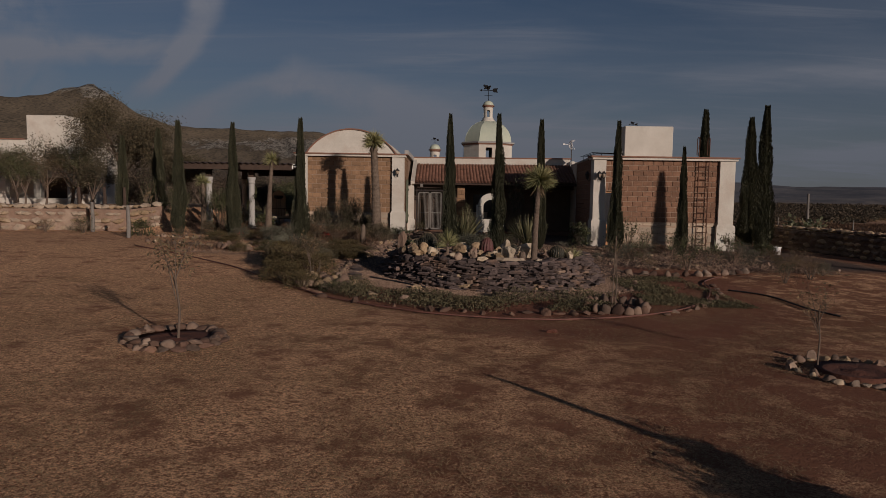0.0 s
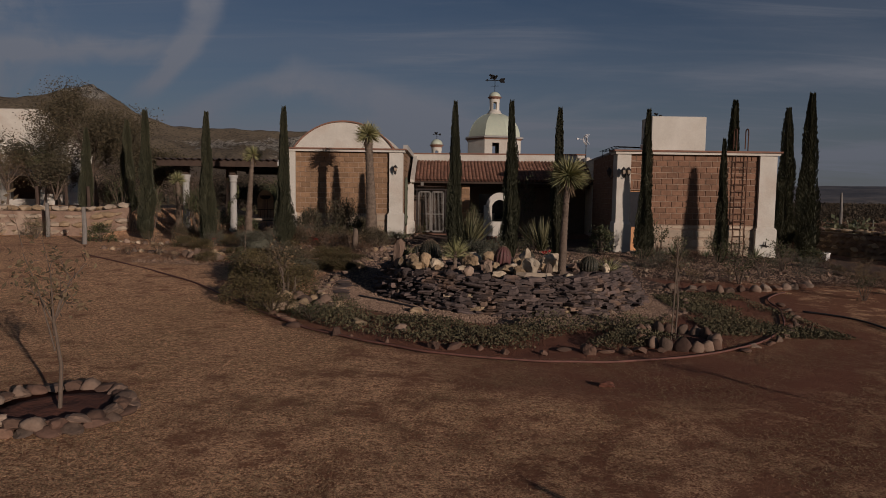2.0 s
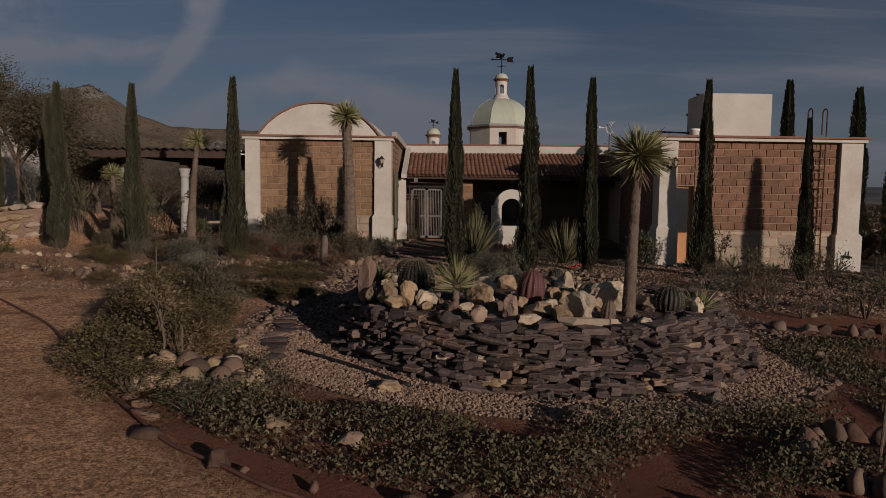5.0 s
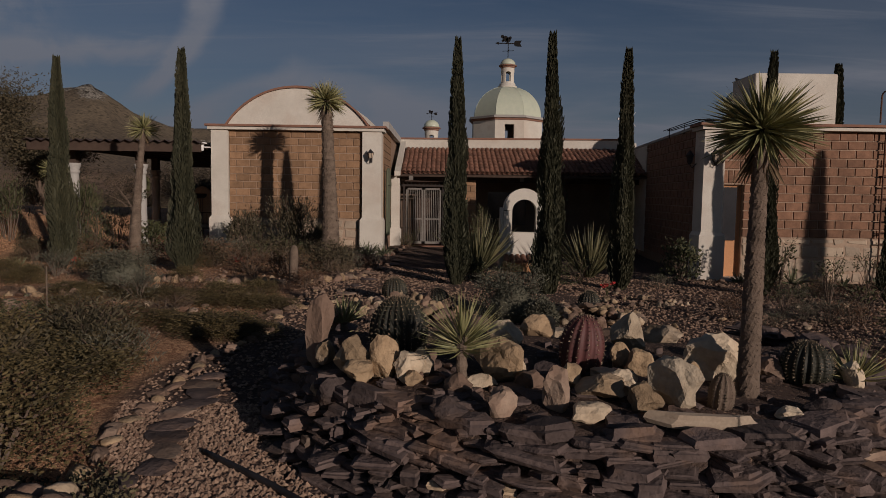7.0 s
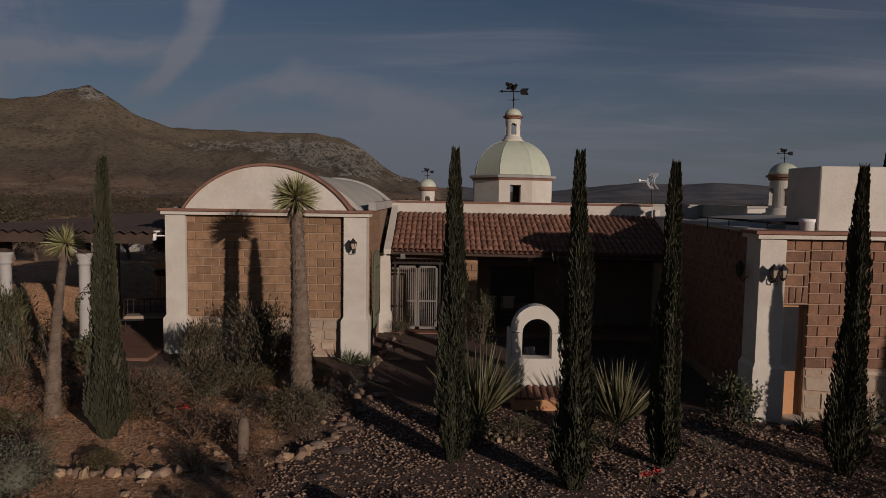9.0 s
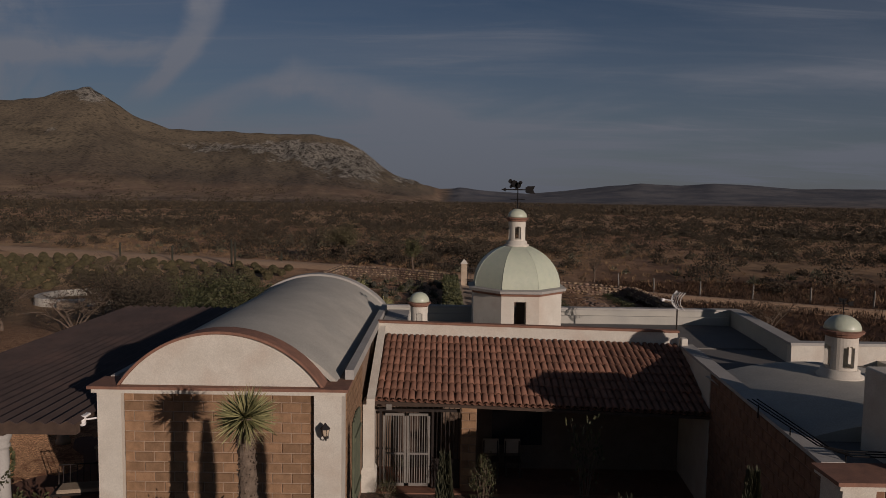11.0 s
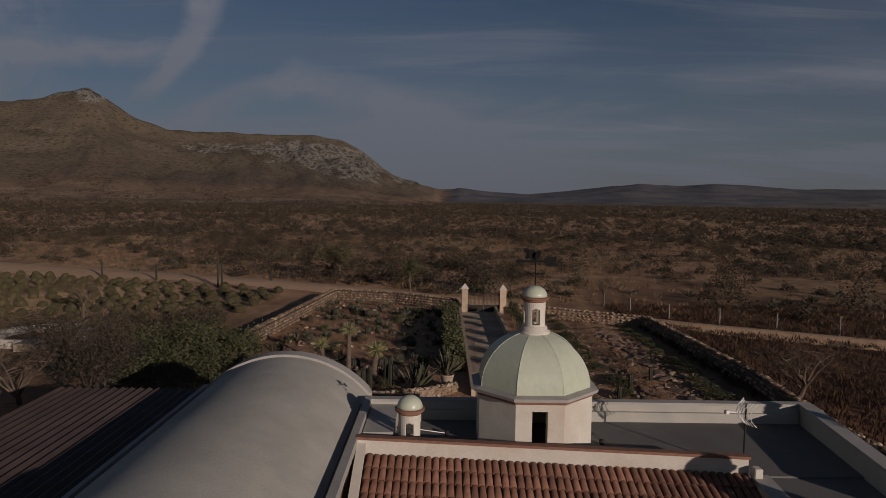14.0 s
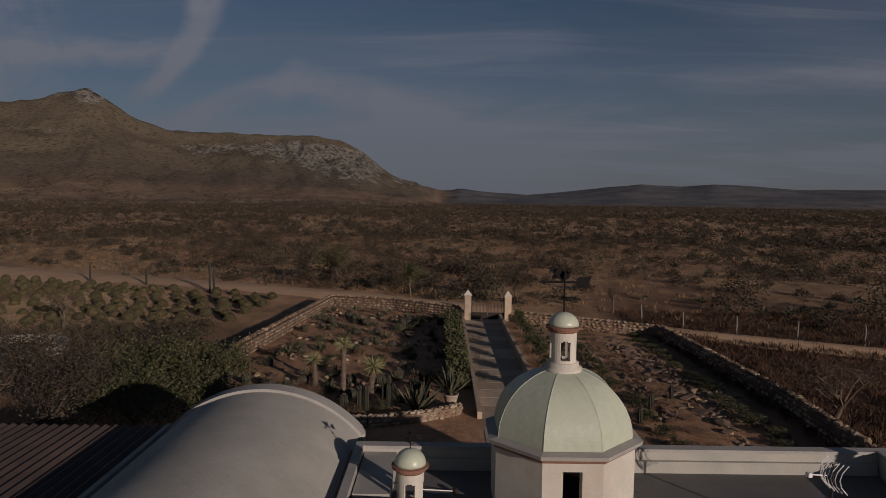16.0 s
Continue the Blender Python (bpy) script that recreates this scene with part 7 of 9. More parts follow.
for k2 in range(2):
    xa, xb = (2.56, 3.98) if k2 == 0 else (4.02, 5.44)
    leaf_ob = part("gate_leaf", Mesh().box(xa, 85.18, zg, xb, 85.22, zg + 0.06).box(xa, 85.18, zg + 1.62, xb, 85.22, zg + 1.68).box(xa, 85.18, zg + 0.55, xb, 85.22, zg + 0.6).box(xa, 85.18, zg, xa + 0.05, 85.22, zg + 1.68).box(xb - 0.05, 85.18, zg, xb, 85.22, zg + 1.68).box(xa, 85.19, zg, xb, 85.21, zg + 0.55), M["iron"], gate)
    for i in range(11):
        x = xa + 0.1 + i * 0.122
        part("gate_bar", Mesh().tube([(x, 85.2, zg + 0.6), (x, 85.2, zg + 1.62)], 0.014, 5), M["iron"], leaf_ob)

# dirt track along the boundary
TRACK = [(-150, 156), (-90, 132.5), (-57.8, 118), (-36.6, 108.6), (-19.5, 101.8), (-7, 97), (3, 91.8), (12, 86.8), (21, 81), (33, 76), (60, 66), (110, 50)]
pts, faces = [], []
for i, (x, y) in enumerate(TRACK):
    a, b = TRACK[max(i - 1, 0)], TRACK[min(i + 1, len(TRACK) - 1)]
    d = Vector((b[0] - a[0], b[1] - a[1], 0)).normalized()
    nr = Vector((-d.y, d.x, 0)) * (1.6 + 3.4 * min(1.0, max(0.0, (4 - x) / 30)))
    for s in (-1, -0.33, 0.33, 1):
        px, py = x + nr.x * s, y + nr.y * s
        pts.append((px, py, gz(px, py) + (0.32 if abs(s) < 0.9 else -0.25)))
for i in range(len(TRACK) - 1):
    for j in range(3):
        faces.append((i * 4 + j, i * 4 + j + 1, i * 4 + 5 + j, i * 4 + 4 + j))
M["track"] = simple("pale_dirt_track", (0.46, 0.31, 0.19), (0.38, 0.245, 0.145), 0.6, 0.95, 0, 0.4, 0.02, 6)
single("road", Mesh().add(pts, faces), M["track"], "pale unpaved dirt track outside the boundary wall", "road", kind="structure", smooth=True)

# clipped hedge along the drive, each bush by itself
for i, (y, h) in enumerate([(63.0, 1.2), (65.6, 1.35), (68.2, 1.3), (70.8, 1.25), (73.4, 1.3), (76.0, 1.2), (78.6, 1.25), (81.2, 1.2)]):
    m = Mesh()
    for _ in range(900):
        f = rnd.choice((0, 1, 2, 2, 3))
        u, v = rnd.uniform(-1, 1), rnd.uniform(0, 1)
        p = [(u * 0.62, -1.1, v * h), (u * 0.62, 1.1, v * h), (u * 0.62, (v * 2 - 1) * 1.1, h), (0.62, u * 1.1, v * h)][f]
        p = Vector(p) * rnd.uniform(0.86, 1.02)
        m.leaf(p, (rnd.uniform(-1, 1), rnd.uniform(-1, 1), rnd.uniform(-0.2, 1)), 0.2, 0.7)
    m2 = Mesh().bevel_box(-0.52, -0.98, 0.05, 0.52, 0.98, h * 0.9, 0.12)
    t = thing("hedge_bush", "clipped dark green hedge bush beside the drive", "hedge", "hedge bushes", m=pose(0.85, y, gz(0.85, y)))
    part("foliage", m, M["shrub_green"], t)
    part("inner_growth", m2, M["shrub_green"], t)

# small round trees along the other side of the drive
for i in range(7):
    tree(6.05 + rnd.uniform(-0.15, 0.15), 60.6 + i * 3.35, 1.75, 1.15, "small round clipped tree beside the drive", "shrub_green", 1500, 0.12, 0.035, 120 + i, clear=0.34, name="small_tree", group="small trees along the drive")

# cactus garden and beds on both sides of the drive
back_kinds = []
for i in range(190):
    x, y = rnd.uniform(-11.0, 0.2), rnd.uniform(56.8, 88)
    back_kinds.append((x, y))
for i, (x, y) in enumerate(back_kinds):
    k2 = i % 6
    if k2 in (0, 3):
        rosette(x, y, rnd.uniform(0.4, 0.8), 0.09, 30, 0.15, "garden_agave", "grey-green agave in the cactus garden", "agave", "agave_dull", 100 + i, 0.05)
    elif k2 == 1:
        barrel(x, y, rnd.uniform(0.5, 0.8), rnd.uniform(0.45, 0.7), "cactus", 16, 200 + i)
    else:
        shrub(x, y, rnd.uniform(0.25, 0.6), rnd.uniform(0.5, 1.0), ["red", "dry", "green", "dry"][i % 4], seed=1 + i % 3, group="cactus garden shrubs")
for i in range(5):
    y0 = 62.5 + i * 5.4
    pile("stone_edging", "row of pale stones edging a cactus bed", row_spots([(-10.2, y0 + 1.0), (-6.8, y0), (-3.4, y0 - 0.4), (-0.4, y0)], 0.75), cob(0.3, 0.55, 0.7), ["rock", "rock_dark", "rock_pale"], "stone edgings")
bed_r = random.Random(77)
pile("scattered_stones", "flat brown stones in bands across the planted rows", [(7.2 + 2.8 * (i % 3) + 0.07 * (i // 3) + bed_r.gauss(0, 0.45), 54.5 + 0.5 * (i // 3)) for i in range(140)], lambda i: (bed_r.uniform(0.25, 0.8), bed_r.uniform(0.2, 0.5), bed_r.uniform(0.12, 0.3)), ["rock_dark", "edge_stone", "rock"], "stone heaps")
pile("scattered_stones", "pale and brown stones in the cactus garden", [(bed_r.uniform(-11, 0.2), bed_r.uniform(57, 88)) for i in range(150)], lambda i: (bed_r.uniform(0.2, 0.6), bed_r.uniform(0.2, 0.5), bed_r.uniform(0.15, 0.35)), ["rock", "rock_dark", "edge_stone"], "stone heaps")
yucca(-5.0, 60.5, 0.16, 0.11, (-5.0, 60.8, 2.4), 0.6, 150, 30, 31)
yucca(-3.6, 60.8, 0.2, 0.14, (-3.5, 61.0, 1.2), 0.75, 150, 30, 32)
yucca(-6.6, 61.5, 0.16, 0.11, (-6.7, 61.5, 1.4), 0.6, 150, 30, 33)
rosette(-1.1, 57.8, 1.5, 0.2, 30, 0.35, "large_agave", "tall grey-green agave with broad upright leaves", "agave", "agave_dull", 91, 0.1)
rosette(0.5, 58.6, 1.3, 0.12, 40, 0.4, "large_agave", "bushy agave in a pale stone pot", "agave", "agave_dull", 92, 0.75)
single("stone_pot", Mesh().lathe([(0.26, -0.05), (0.30, 0.1), (0.28, 0.3), (0.36, 0.62), (0.40, 0.70), (0.36, 0.72), (0.32, 0.6)], 18), M["base_stone"], "pale stone flower pot beside the drive", "pot", smooth=True, m=pose(0.5, 58.6, gz(0.5, 58.6)))


def column_cactus(x, y, h, n=4, seed=1, r0=0.12):
    r = random.Random(seed)
    t = thing("column_cactus", "upright green columnar cactus with several stems", "cactus", "column cacti", m=pose(x, y, gz(x, y)))
    for i in range(n):
        a, q = 2 * math.pi * i / n, 0.0 if n == 1 else 0.22
        hh = h * r.uniform(0.7, 1.0)
        prof = [(r0 * 0.8, -0.1), (r0, 0.2 * hh), (r0, 0.85 * hh), (r0 * 0.75, 0.96 * hh), (r0 * 0.2, hh)]
        pts, faces, k3 = [], [], 20
        for rr, z in prof:
            for j in range(k3):
                b = 2 * math.pi * j / k3
                s = rr * (1 if j % 2 else 0.78)
                pts.append((q * math.cos(a) + s * math.cos(b), q * math.sin(a) + s * math.sin(b), z))
        for j in range(4):
            for k4 in range(k3):
                faces.append((j * k3 + k4, j * k3 + (k4 + 1) % k3, (j + 1) * k3 + (k4 + 1) % k3, (j + 1) * k3 + k4))
        faces.append(tuple(4 * k3 + j for j in range(k3)))
        part("stem", Mesh().add(pts, faces), M["cactus"], t)


for i, (x, y, h, n) in enumerate([(-3.7, 57.6, 1.3, 3), (-2.5, 58.4, 1.6, 4), (-0.9, 60.5, 1.2, 3), (-24.6, 98.5, 3.8, 2), (-34.0, 104, 2.6, 1), (10.5, 59.5, 0.9, 1), (12.2, 61.5, 0.8, 1), (9.3, 57.2, 0.9, 1), (0.4, 61.2, 1.1, 4), (-42, 107, 2.6, 1), (-20.0, 103, 1.6, 1)]):
    column_cactus(x, y, h, n, i)
# planted rows on the right of the drive
for i in range(100):
    row, q = i % 6, i // 6
    x, y = 6.4 + row * 1.7 + rnd.uniform(-0.3, 0.3), 54 + q * 1.9 + rnd.uniform(-0.5, 0.5)
    if x > 16 or (x < 7 and y < 60):
        continue
    if row in (0, 2, 3, 5):
        shrub(x, y, rnd.uniform(0.25, 0.5), rnd.uniform(0.9, 1.6), ["red", "dry", "green"][i % 3], seed=1 + i % 3, group="cactus garden shrubs")
    elif row == 1:
        rosette(x, y, rnd.uniform(0.35, 0.6), 0.07, 22, 0.2, "garden_agave", "grey-green agave in the cactus garden", "agave", "agave_dull", 300 + i, 0.03)
    else:
        boulder(x, y, rnd.uniform(0.6, 1.2), rnd.uniform(0.5, 0.8), rnd.uniform(0.15, 0.3), ["rock_dark", "rock"][i % 2], i * 40, 0, i, 0.2, "flat brown stone in the back garden")

# broken rock lying in bands across the bed beside the boundary wall
band_stones = Mesh()
band_r = random.Random(83)
band_lumps = [rock_mesh(90 + i, 0.6, 0.25, 1) for i in range(5)]
for i in range(620):
    f = band_r.random()
    x = (13.6 if i % 3 else 10.4) + 0.9 * math.sin(f * 5.0) + band_r.gauss(0, 0.75)
    y = 57.5 + 20.5 * f
    w = 0.14 + 0.55 * band_r.random() ** 2
    mm = Matrix.LocRotScale(Vector((x, y, gz(x, y) + 0.05)), Euler((band_r.uniform(-0.3, 0.3), band_r.uniform(-0.3, 0.3), band_r.uniform(0, 6.28))), Vector((w, w * band_r.uniform(0.5, 0.9), w * band_r.uniform(0.35, 0.8))))
    src = band_lumps[i % 5]
    band_stones.add([mm @ Vector(v) for v in src.v], src.f)
single("rock_band", band_stones, M["rock_dark"], "bands of broken grey-brown rock across the planted bed", "rocks", kind="stuff")

# field of round cactus clumps in rows
bump = Mesh()
for i in range(520):
    u, a = rnd.random(), rnd.uniform(0, 6.28)
    s = math.sqrt(1 - u * u)
    p = Vector((s * math.cos(a) * 0.55, s * math.sin(a) * 0.55, u * 0.72 + 0.06)) * rnd.uniform(0.9, 1.05)
    bump.leaf(p, (p.x + rnd.uniform(-0.4, 0.4), p.y + rnd.uniform(-0.4, 0.4), 0.5), 0.13, 0.6)
bump.lathe([(0.30, -0.1), (0.47, 0.15), (0.48, 0.4), (0.36, 0.62), (0.1, 0.72)], 12)
M["clump"] = leafy("olive_cactus_clump", (0.060, 0.052, 0.028), (0.115, 0.098, 0.052), 0.8)
bump_me = bump.data("cactus_clump", M["clump"])
made = 0
for i in range(14):
    y0 = 75.6 + i * 2.35
    x = -15.0 - 0.9 * (i % 2)
    while x > -(y0 - 21) * 0.67 and made < 298:
        x -= rnd.uniform(1.75, 2.15)
        y = y0 + rnd.uniform(-0.35, 0.35)
        if y > 94.0 - 0.40 * (x + 14.5) or rnd.random() < 0.06 or (math.hypot(x + 28.8, y - 77.5) < 1.2):
            continue
        s = rnd.uniform(0.70, 0.95)
        tagged(part("cactus_clump", bump_me, None, None, m=pose(x, y, gz(x, y), 0, 0, rnd.uniform(0, 360)) @ Matrix.Diagonal((s, s, s * rnd.uniform(0.85, 1.1), 1))), "round olive-green cactus clump planted in a row", "cactus", "planted cactus rows")
        made += 1

# round basin
BX, BY = -26.6, 68.2
z = gz(BX, BY)
single("water_basin", Mesh().add([(BX + r * math.cos(a), BY + r * math.sin(a), zz) for r, zz in ((3.0, z - 0.3), (2.95, z + 0.6), (2.65, z + 0.6), (2.6, z - 0.1)) for a in [2 * math.pi * i / 32 for i in range(32)]],
                                 [(k2 * 32 + i, k2 * 32 + (i + 1) % 32, k2 * 32 + 32 + (i + 1) % 32, k2 * 32 + 32 + i) for k2 in range(3) for i in range(32)]), M["plaster"], "round white masonry water basin", "basin")
single("basin_steps", Mesh().box(-26.2, 64.4, z - 0.3, -25.0, 65.3, z + 0.55), M["base_stone"], "pale stone blocks beside the basin", "steps")
tree(-12.9, 57.8, 2.9, 5.0, "broad dark green tree behind the house", leaves=9000, leaf=0.15, trunk_r=0.14, seed=21, clear=0.18)
tree(-10.8, 59.5, 2.6, 3.2, "dense dark green bush-like tree behind the house", leaves=5000, leaf=0.14, trunk_r=0.1, seed=22, clear=0.15)
tree(-17.2, 58.4, 2.8, 4.6, "low bare spreading tree behind the porch", "desert_dry", 900, 0.10, 0.12, 23, clear=0.15, bare=True)
tree(-15.5, 63.5, 2.8, 4.2, "thin grey-green spreading tree behind the house", "desert_leaf", 3500, 0.12, 0.1, 24, clear=0.2)
tree(-12.6, 53.6, 2.3, 4.4, "low dense dark tree behind the vault", leaves=8000, leaf=0.13, trunk_r=0.1, seed=61, clear=0.1)
tree(-10.4, 55.2, 2.1, 3.2, "low dense dark bush-like tree behind the vault", leaves=6000, leaf=0.13, trunk_r=0.08, seed=62, clear=0.1)
tree(-28.8, 77.5, 3.0, 3.4, "bare branching tree beside the cactus field", "desert_dry", 500, 0.10, 0.11, 25, clear=0.3, bare=True)
tree(19.6, 59.5, 3.2, 5.2, "bare spreading thorn tree outside the wall", "desert_dry", 2200, 0.09, 0.14, 26, clear=0.2, bare=True)
tree(-13.0, 109.0, 4.6, 4.6, "round light green pepper tree beyond the track", "cover_green", 4200, 0.26, 0.13, 27, clear=0.25)
tree(-3.4, 99.5, 3.4, 2.6, "small green tree beside the track", "shrub_green", 2200, 0.2, 0.09, 28, clear=0.3)
tree(7.6, 97.0, 3.6, 3.4, "thin grey-green tree beside the track", "desert_leaf", 2200, 0.2, 0.09, 29, clear=0.25)
tree(16.4, 91.0, 3.2, 2.0, "thin bare tree beside the track", "desert_dry", 400, 0.14, 0.09, 30, clear=0.3, bare=True)

tree(-16.5, 55.0, 3.2, 4.6, "brown-leaved thorn tree behind the porch", "desert_leaf", 7000, 0.11, 0.12, 46, clear=0.2, bare=True)
tree(-21.0, 60.5, 3.0, 4.8, "brown-leaved thorn tree near the basin", "desert_leaf", 7000, 0.11, 0.12, 47, clear=0.2, bare=True)
tree(-19.5, 65.0, 2.2, 3.8, "thin brown thorn tree beside the basin", "desert_leaf", 5000, 0.11, 0.1, 48, clear=0.2, bare=True)
tree(-16.5, 70.0, 1.9, 3.4, "low dark thorn tree below the cactus field", "desert_leaf", 6000, 0.12, 0.1, 49, clear=0.2)
tree(-24.0, 52.0, 3.0, 4.6, "dense brown thorn tree behind the porch", "desert_leaf", 7000, 0.11, 0.1, 50, clear=0.2)
tree(-14.6, 51.5, 3.0, 3.6, "dense brownish thorn tree behind the porch", "desert_leaf", leaves=6000, leaf=0.11, trunk_r=0.1, seed=41, clear=0.18)
tree(-18.4, 52.5, 2.6, 4.4, "bare grey spreading tree behind the porch", "desert_dry", 1400, 0.09, 0.11, 42, clear=0.15, bare=True)
tree(-20.8, 48.0, 2.6, 3.8, "pale brown thorn tree behind the porch", "desert_leaf", 5000, 0.11, 0.1, 43, clear=0.18)
tree(-12.6, 47.5, 2.2, 2.6, "low dark brown tree behind the porch", "desert_leaf", leaves=4500, leaf=0.12, trunk_r=0.08, seed=44, clear=0.15)
tree(-24.5, 56.0, 2.6, 4.0, "thin grey-green tree near the basin", "desert_leaf", 4000, 0.11, 0.1, 45, clear=0.2)
# wooden posts along the track
for i, (x, y) in enumerate([(20.5, 83.5), (24.4, 82.0), (28.6, 80.4), (33.2, 79.0), (38.0, 77.6), (18, 87), (45, 75)]):
    single("fence_post", Mesh().tube([(0, 0, -0.3), (0.02, 0, 0.8), (0.0, 0.02, 1.5)], [0.08, 0.075, 0.06], 7), M["grey_wood"], "weathered wooden fence post beside the track", "post", "fence posts", m=pose(x, y, gz(x, y), rnd.uniform(-4, 4), rnd.uniform(-4, 4), 0))
single("tall_post", Mesh().tube([(0, 0, -0.3), (0.02, 0, 2.0), (0.0, 0.02, 3.4)], [0.09, 0.08, 0.06], 8), M["grey_wood"], "tall weathered wooden pole in the scrub", "post", m=pose(22.1, 41.5, gz(22.1, 41.5)))


# scrub of the open country: countless bushes and tufts, coarser with distance
def scrub(count, rmin, rmax, quads, size, leaf, mat, seed, label, flat=0.75, up=0.0, where=None, wide=0.6):
    g = np.random.RandomState(seed)
    n = count * 6
    az, q = np.radians(g.uniform(-38, 38, n)), rmin + (rmax - rmin) * g.random_sample(n)
    x, y = 0.2 + q * np.sin(az), 24 + q * np.cos(az)
    if where:
        x, y = g.uniform(where[0], where[1], n), g.uniform(where[2], where[3], n)
        keep = x > 16.6 + 0.25 * np.abs(y - 34) * (y < 34)
    else:
        keep = ~((y < 97.5 - 0.40 * x) & (x > -64) & (x < 20)) & (np.abs(y - np.interp(x, [p[0] for p in TRACK], [p[1] for p in TRACK])) > np.interp(x, [-40, 0], [6.5, 3.2]))
    keep &= ~((x > 14) & (y < 122) & (g.random_sample(n) < 0.65)) | (where is not None)
    thick = np.array([noise.noise(Vector((a * 0.03, b * 0.009, seed * 0.3))) + 0.7 * noise.noise(Vector((a * 0.09, b * 0.03, 4))) for a, b in zip(x, y)])
    keep &= thick > g.uniform(-1.0, 0.42, n)
    x, y = x[keep][:count], y[keep][:count]
    m = len(x)
    z = ground(x, y)
    s = size * (0.4 + 1.1 * g.random_sample(m) ** 1.7)
    fl = flat * g.uniform(0.7, 1.2, m)
    a, u = g.uniform(0, 2 * np.pi, (m, quads)), g.random_sample((m, quads))
    w = np.sqrt(1 - u * u) * g.uniform(0.3, 1.0, (m, quads)) ** 0.6
    lob = 1 + 0.35 * np.sin(a * 3 + s[:, None] * 40)
    p = np.stack([x[:, None] + s[:, None] * 0.6 * w * lob * np.cos(a), y[:, None] + s[:, None] * 0.6 * w * lob * np.sin(a), z[:, None] + s[:, None] * fl[:, None] * u * g.uniform(0.45, 1.0, (m, quads))], -1).reshape(-1, 3)
    if up:
        p[:, 2] = np.repeat(z, quads)
    d = g.normal(size=p.shape)
    d[:, 2] = np.abs(d[:, 2]) * 0.6 + up * 3
    d /= np.linalg.norm(d, axis=1)[:, None]
    sd = np.cross(d, g.normal(size=p.shape))
    sd /= np.linalg.norm(sd, axis=1)[:, None]
    L = leaf * g.uniform(0.6, 1.4, len(p))[:, None] * np.repeat(0.7 + 0.3 * s / size, quads)[:, None]
    return single("scrub", many_faces("scrub", np.stack([p, p + d * L * 0.5 - sd * L * wide / 2, p + d * L, p + d * L * 0.5 + sd * L * wide / 2], 1), M[mat]), None, label, "scrub", kind="stuff")


M["grass_pale"] = leafy("dry_ochre_grass", (0.16, 0.10, 0.056), (0.28, 0.18, 0.10), 0.95)
M["grass_tuft"] = leafy("dry_red_grass", (0.040, 0.022, 0.014), (0.105, 0.060, 0.036), 0.95)
scrub(950, 66, 260, 260, 3.4, 0.27, "desert_leaf", 51, "dark thorn scrub of the dry plain", 0.66)
scrub(900, 62, 230, 80, 1.2, 0.16, "desert_dry", 52, "dry straw-coloured bushes of the plain", 0.6)
scrub(300, 66, 230, 90, 1.3, 0.26, "agave_dull", 58, "grey-green prickly clumps of the plain", 0.7)
scrub(2900, 200, 720, 80, 4.6, 0.62, "desert_leaf", 53, "distant dark thorn scrub of the dry plain", 0.66)
scrub(3000, 190, 620, 22, 2.2, 0.45, "desert_dry", 54, "distant dry bushes of the plain", 0.6)
scrub(6500, 500, 1700, 12, 5.2, 1.7, "desert_leaf", 55, "far dark scrub on the plain and hill slopes", 0.6)
scrub(6000, 500, 1700, 8, 3.6, 1.5, "desert_dry", 59, "far dry scrub on the plain and hill slopes", 0.6)
scrub(5200, 62, 200, 9, 0.5, 0.45, "grass_pale", 56, "dry ochre grass tufts of the plain", 0.5, 0.5, None, 0.14)
scrub(9000, 20, 90, 9, 0.5, 0.42, "grass_tuft", 57, "dry reddish grass beyond the boundary wall", 0.5, 0.5, (16, 60, 16, 92), 0.12)
# scrub beside the house on the right
scrubr = random.Random(9)
for i in range(20):
    x, y = scrubr.uniform(18.5, 46), scrubr.uniform(22, 60)
    shrub(x, y, scrubr.uniform(0.6, 1.5), scrubr.uniform(1.0, 2.2), ["dry", "red", "dry", "green"][i % 4], seed=1 + i % 3, label="wild desert bush beyond the boundary wall", group="wild bushes")
for i, (x, y) in enumerate([(17.4, 34.5), (18.6, 37.0), (24.0, 46.0), (30, 52), (-40, 112), (34, 92), (40, 96), (28, 99), (46, 101)]):
    rosette(x, y, 1.1, 0.14, 36, 0.1, "wild_agave", "large grey-green wild agave in the scrub", "agave", "agave_dull", 400 + i, 0.15)

# ---- white neighbouring house on the terrace ----
wh = thing("white_house", "white two-level house with an arcade behind the terrace trees", "house", m=pose(0, 0, 0))
zt = gz(-22, 41)
part("wall", Mesh().box(-36.0, 41.02, zt - 0.3, -20.9, 41.3, 5.25), M["plaster"], wh)
part("side_wall", Mesh().box(-21.2, 41.302, zt - 0.3, -20.9, 43.6, 5.25), M["plaster"], wh)
part("tower", Mesh().bevel_box(-25.1, 41.31, 5.0, -22.75, 43.5, 6.75, 0.03), M["plaster"], wh, "taller white block")
part("roof", Mesh().box(-36.0, 41.302, 5.0, -21.202, 43.6, 5.12), M["plaster_roof"], wh)
part("back_wall", Mesh().box(-36.0, 43.602, zt - 0.3, -20.9, 43.9, 5.25), M["plaster"], wh)
part("parapet_edge", Mesh().box(-36.0, 40.96, 5.252, -25.2, 41.4, 5.33), M["cornice"], wh)
part("lower_wall", Mesh().box(-36, 38.6, zt - 0.3, -26.2, 38.9, 3.7), M["plaster"], wh)
part("arcade_beam", Mesh().box(-26.2, 38.4, 3.0, -20.6, 38.75, 3.75), M["plaster"], wh)
part("arcade_roof", Mesh().box(-26.2, 38.752, 3.6, -20.6, 41.018, 3.75), M["plaster_roof"], wh)
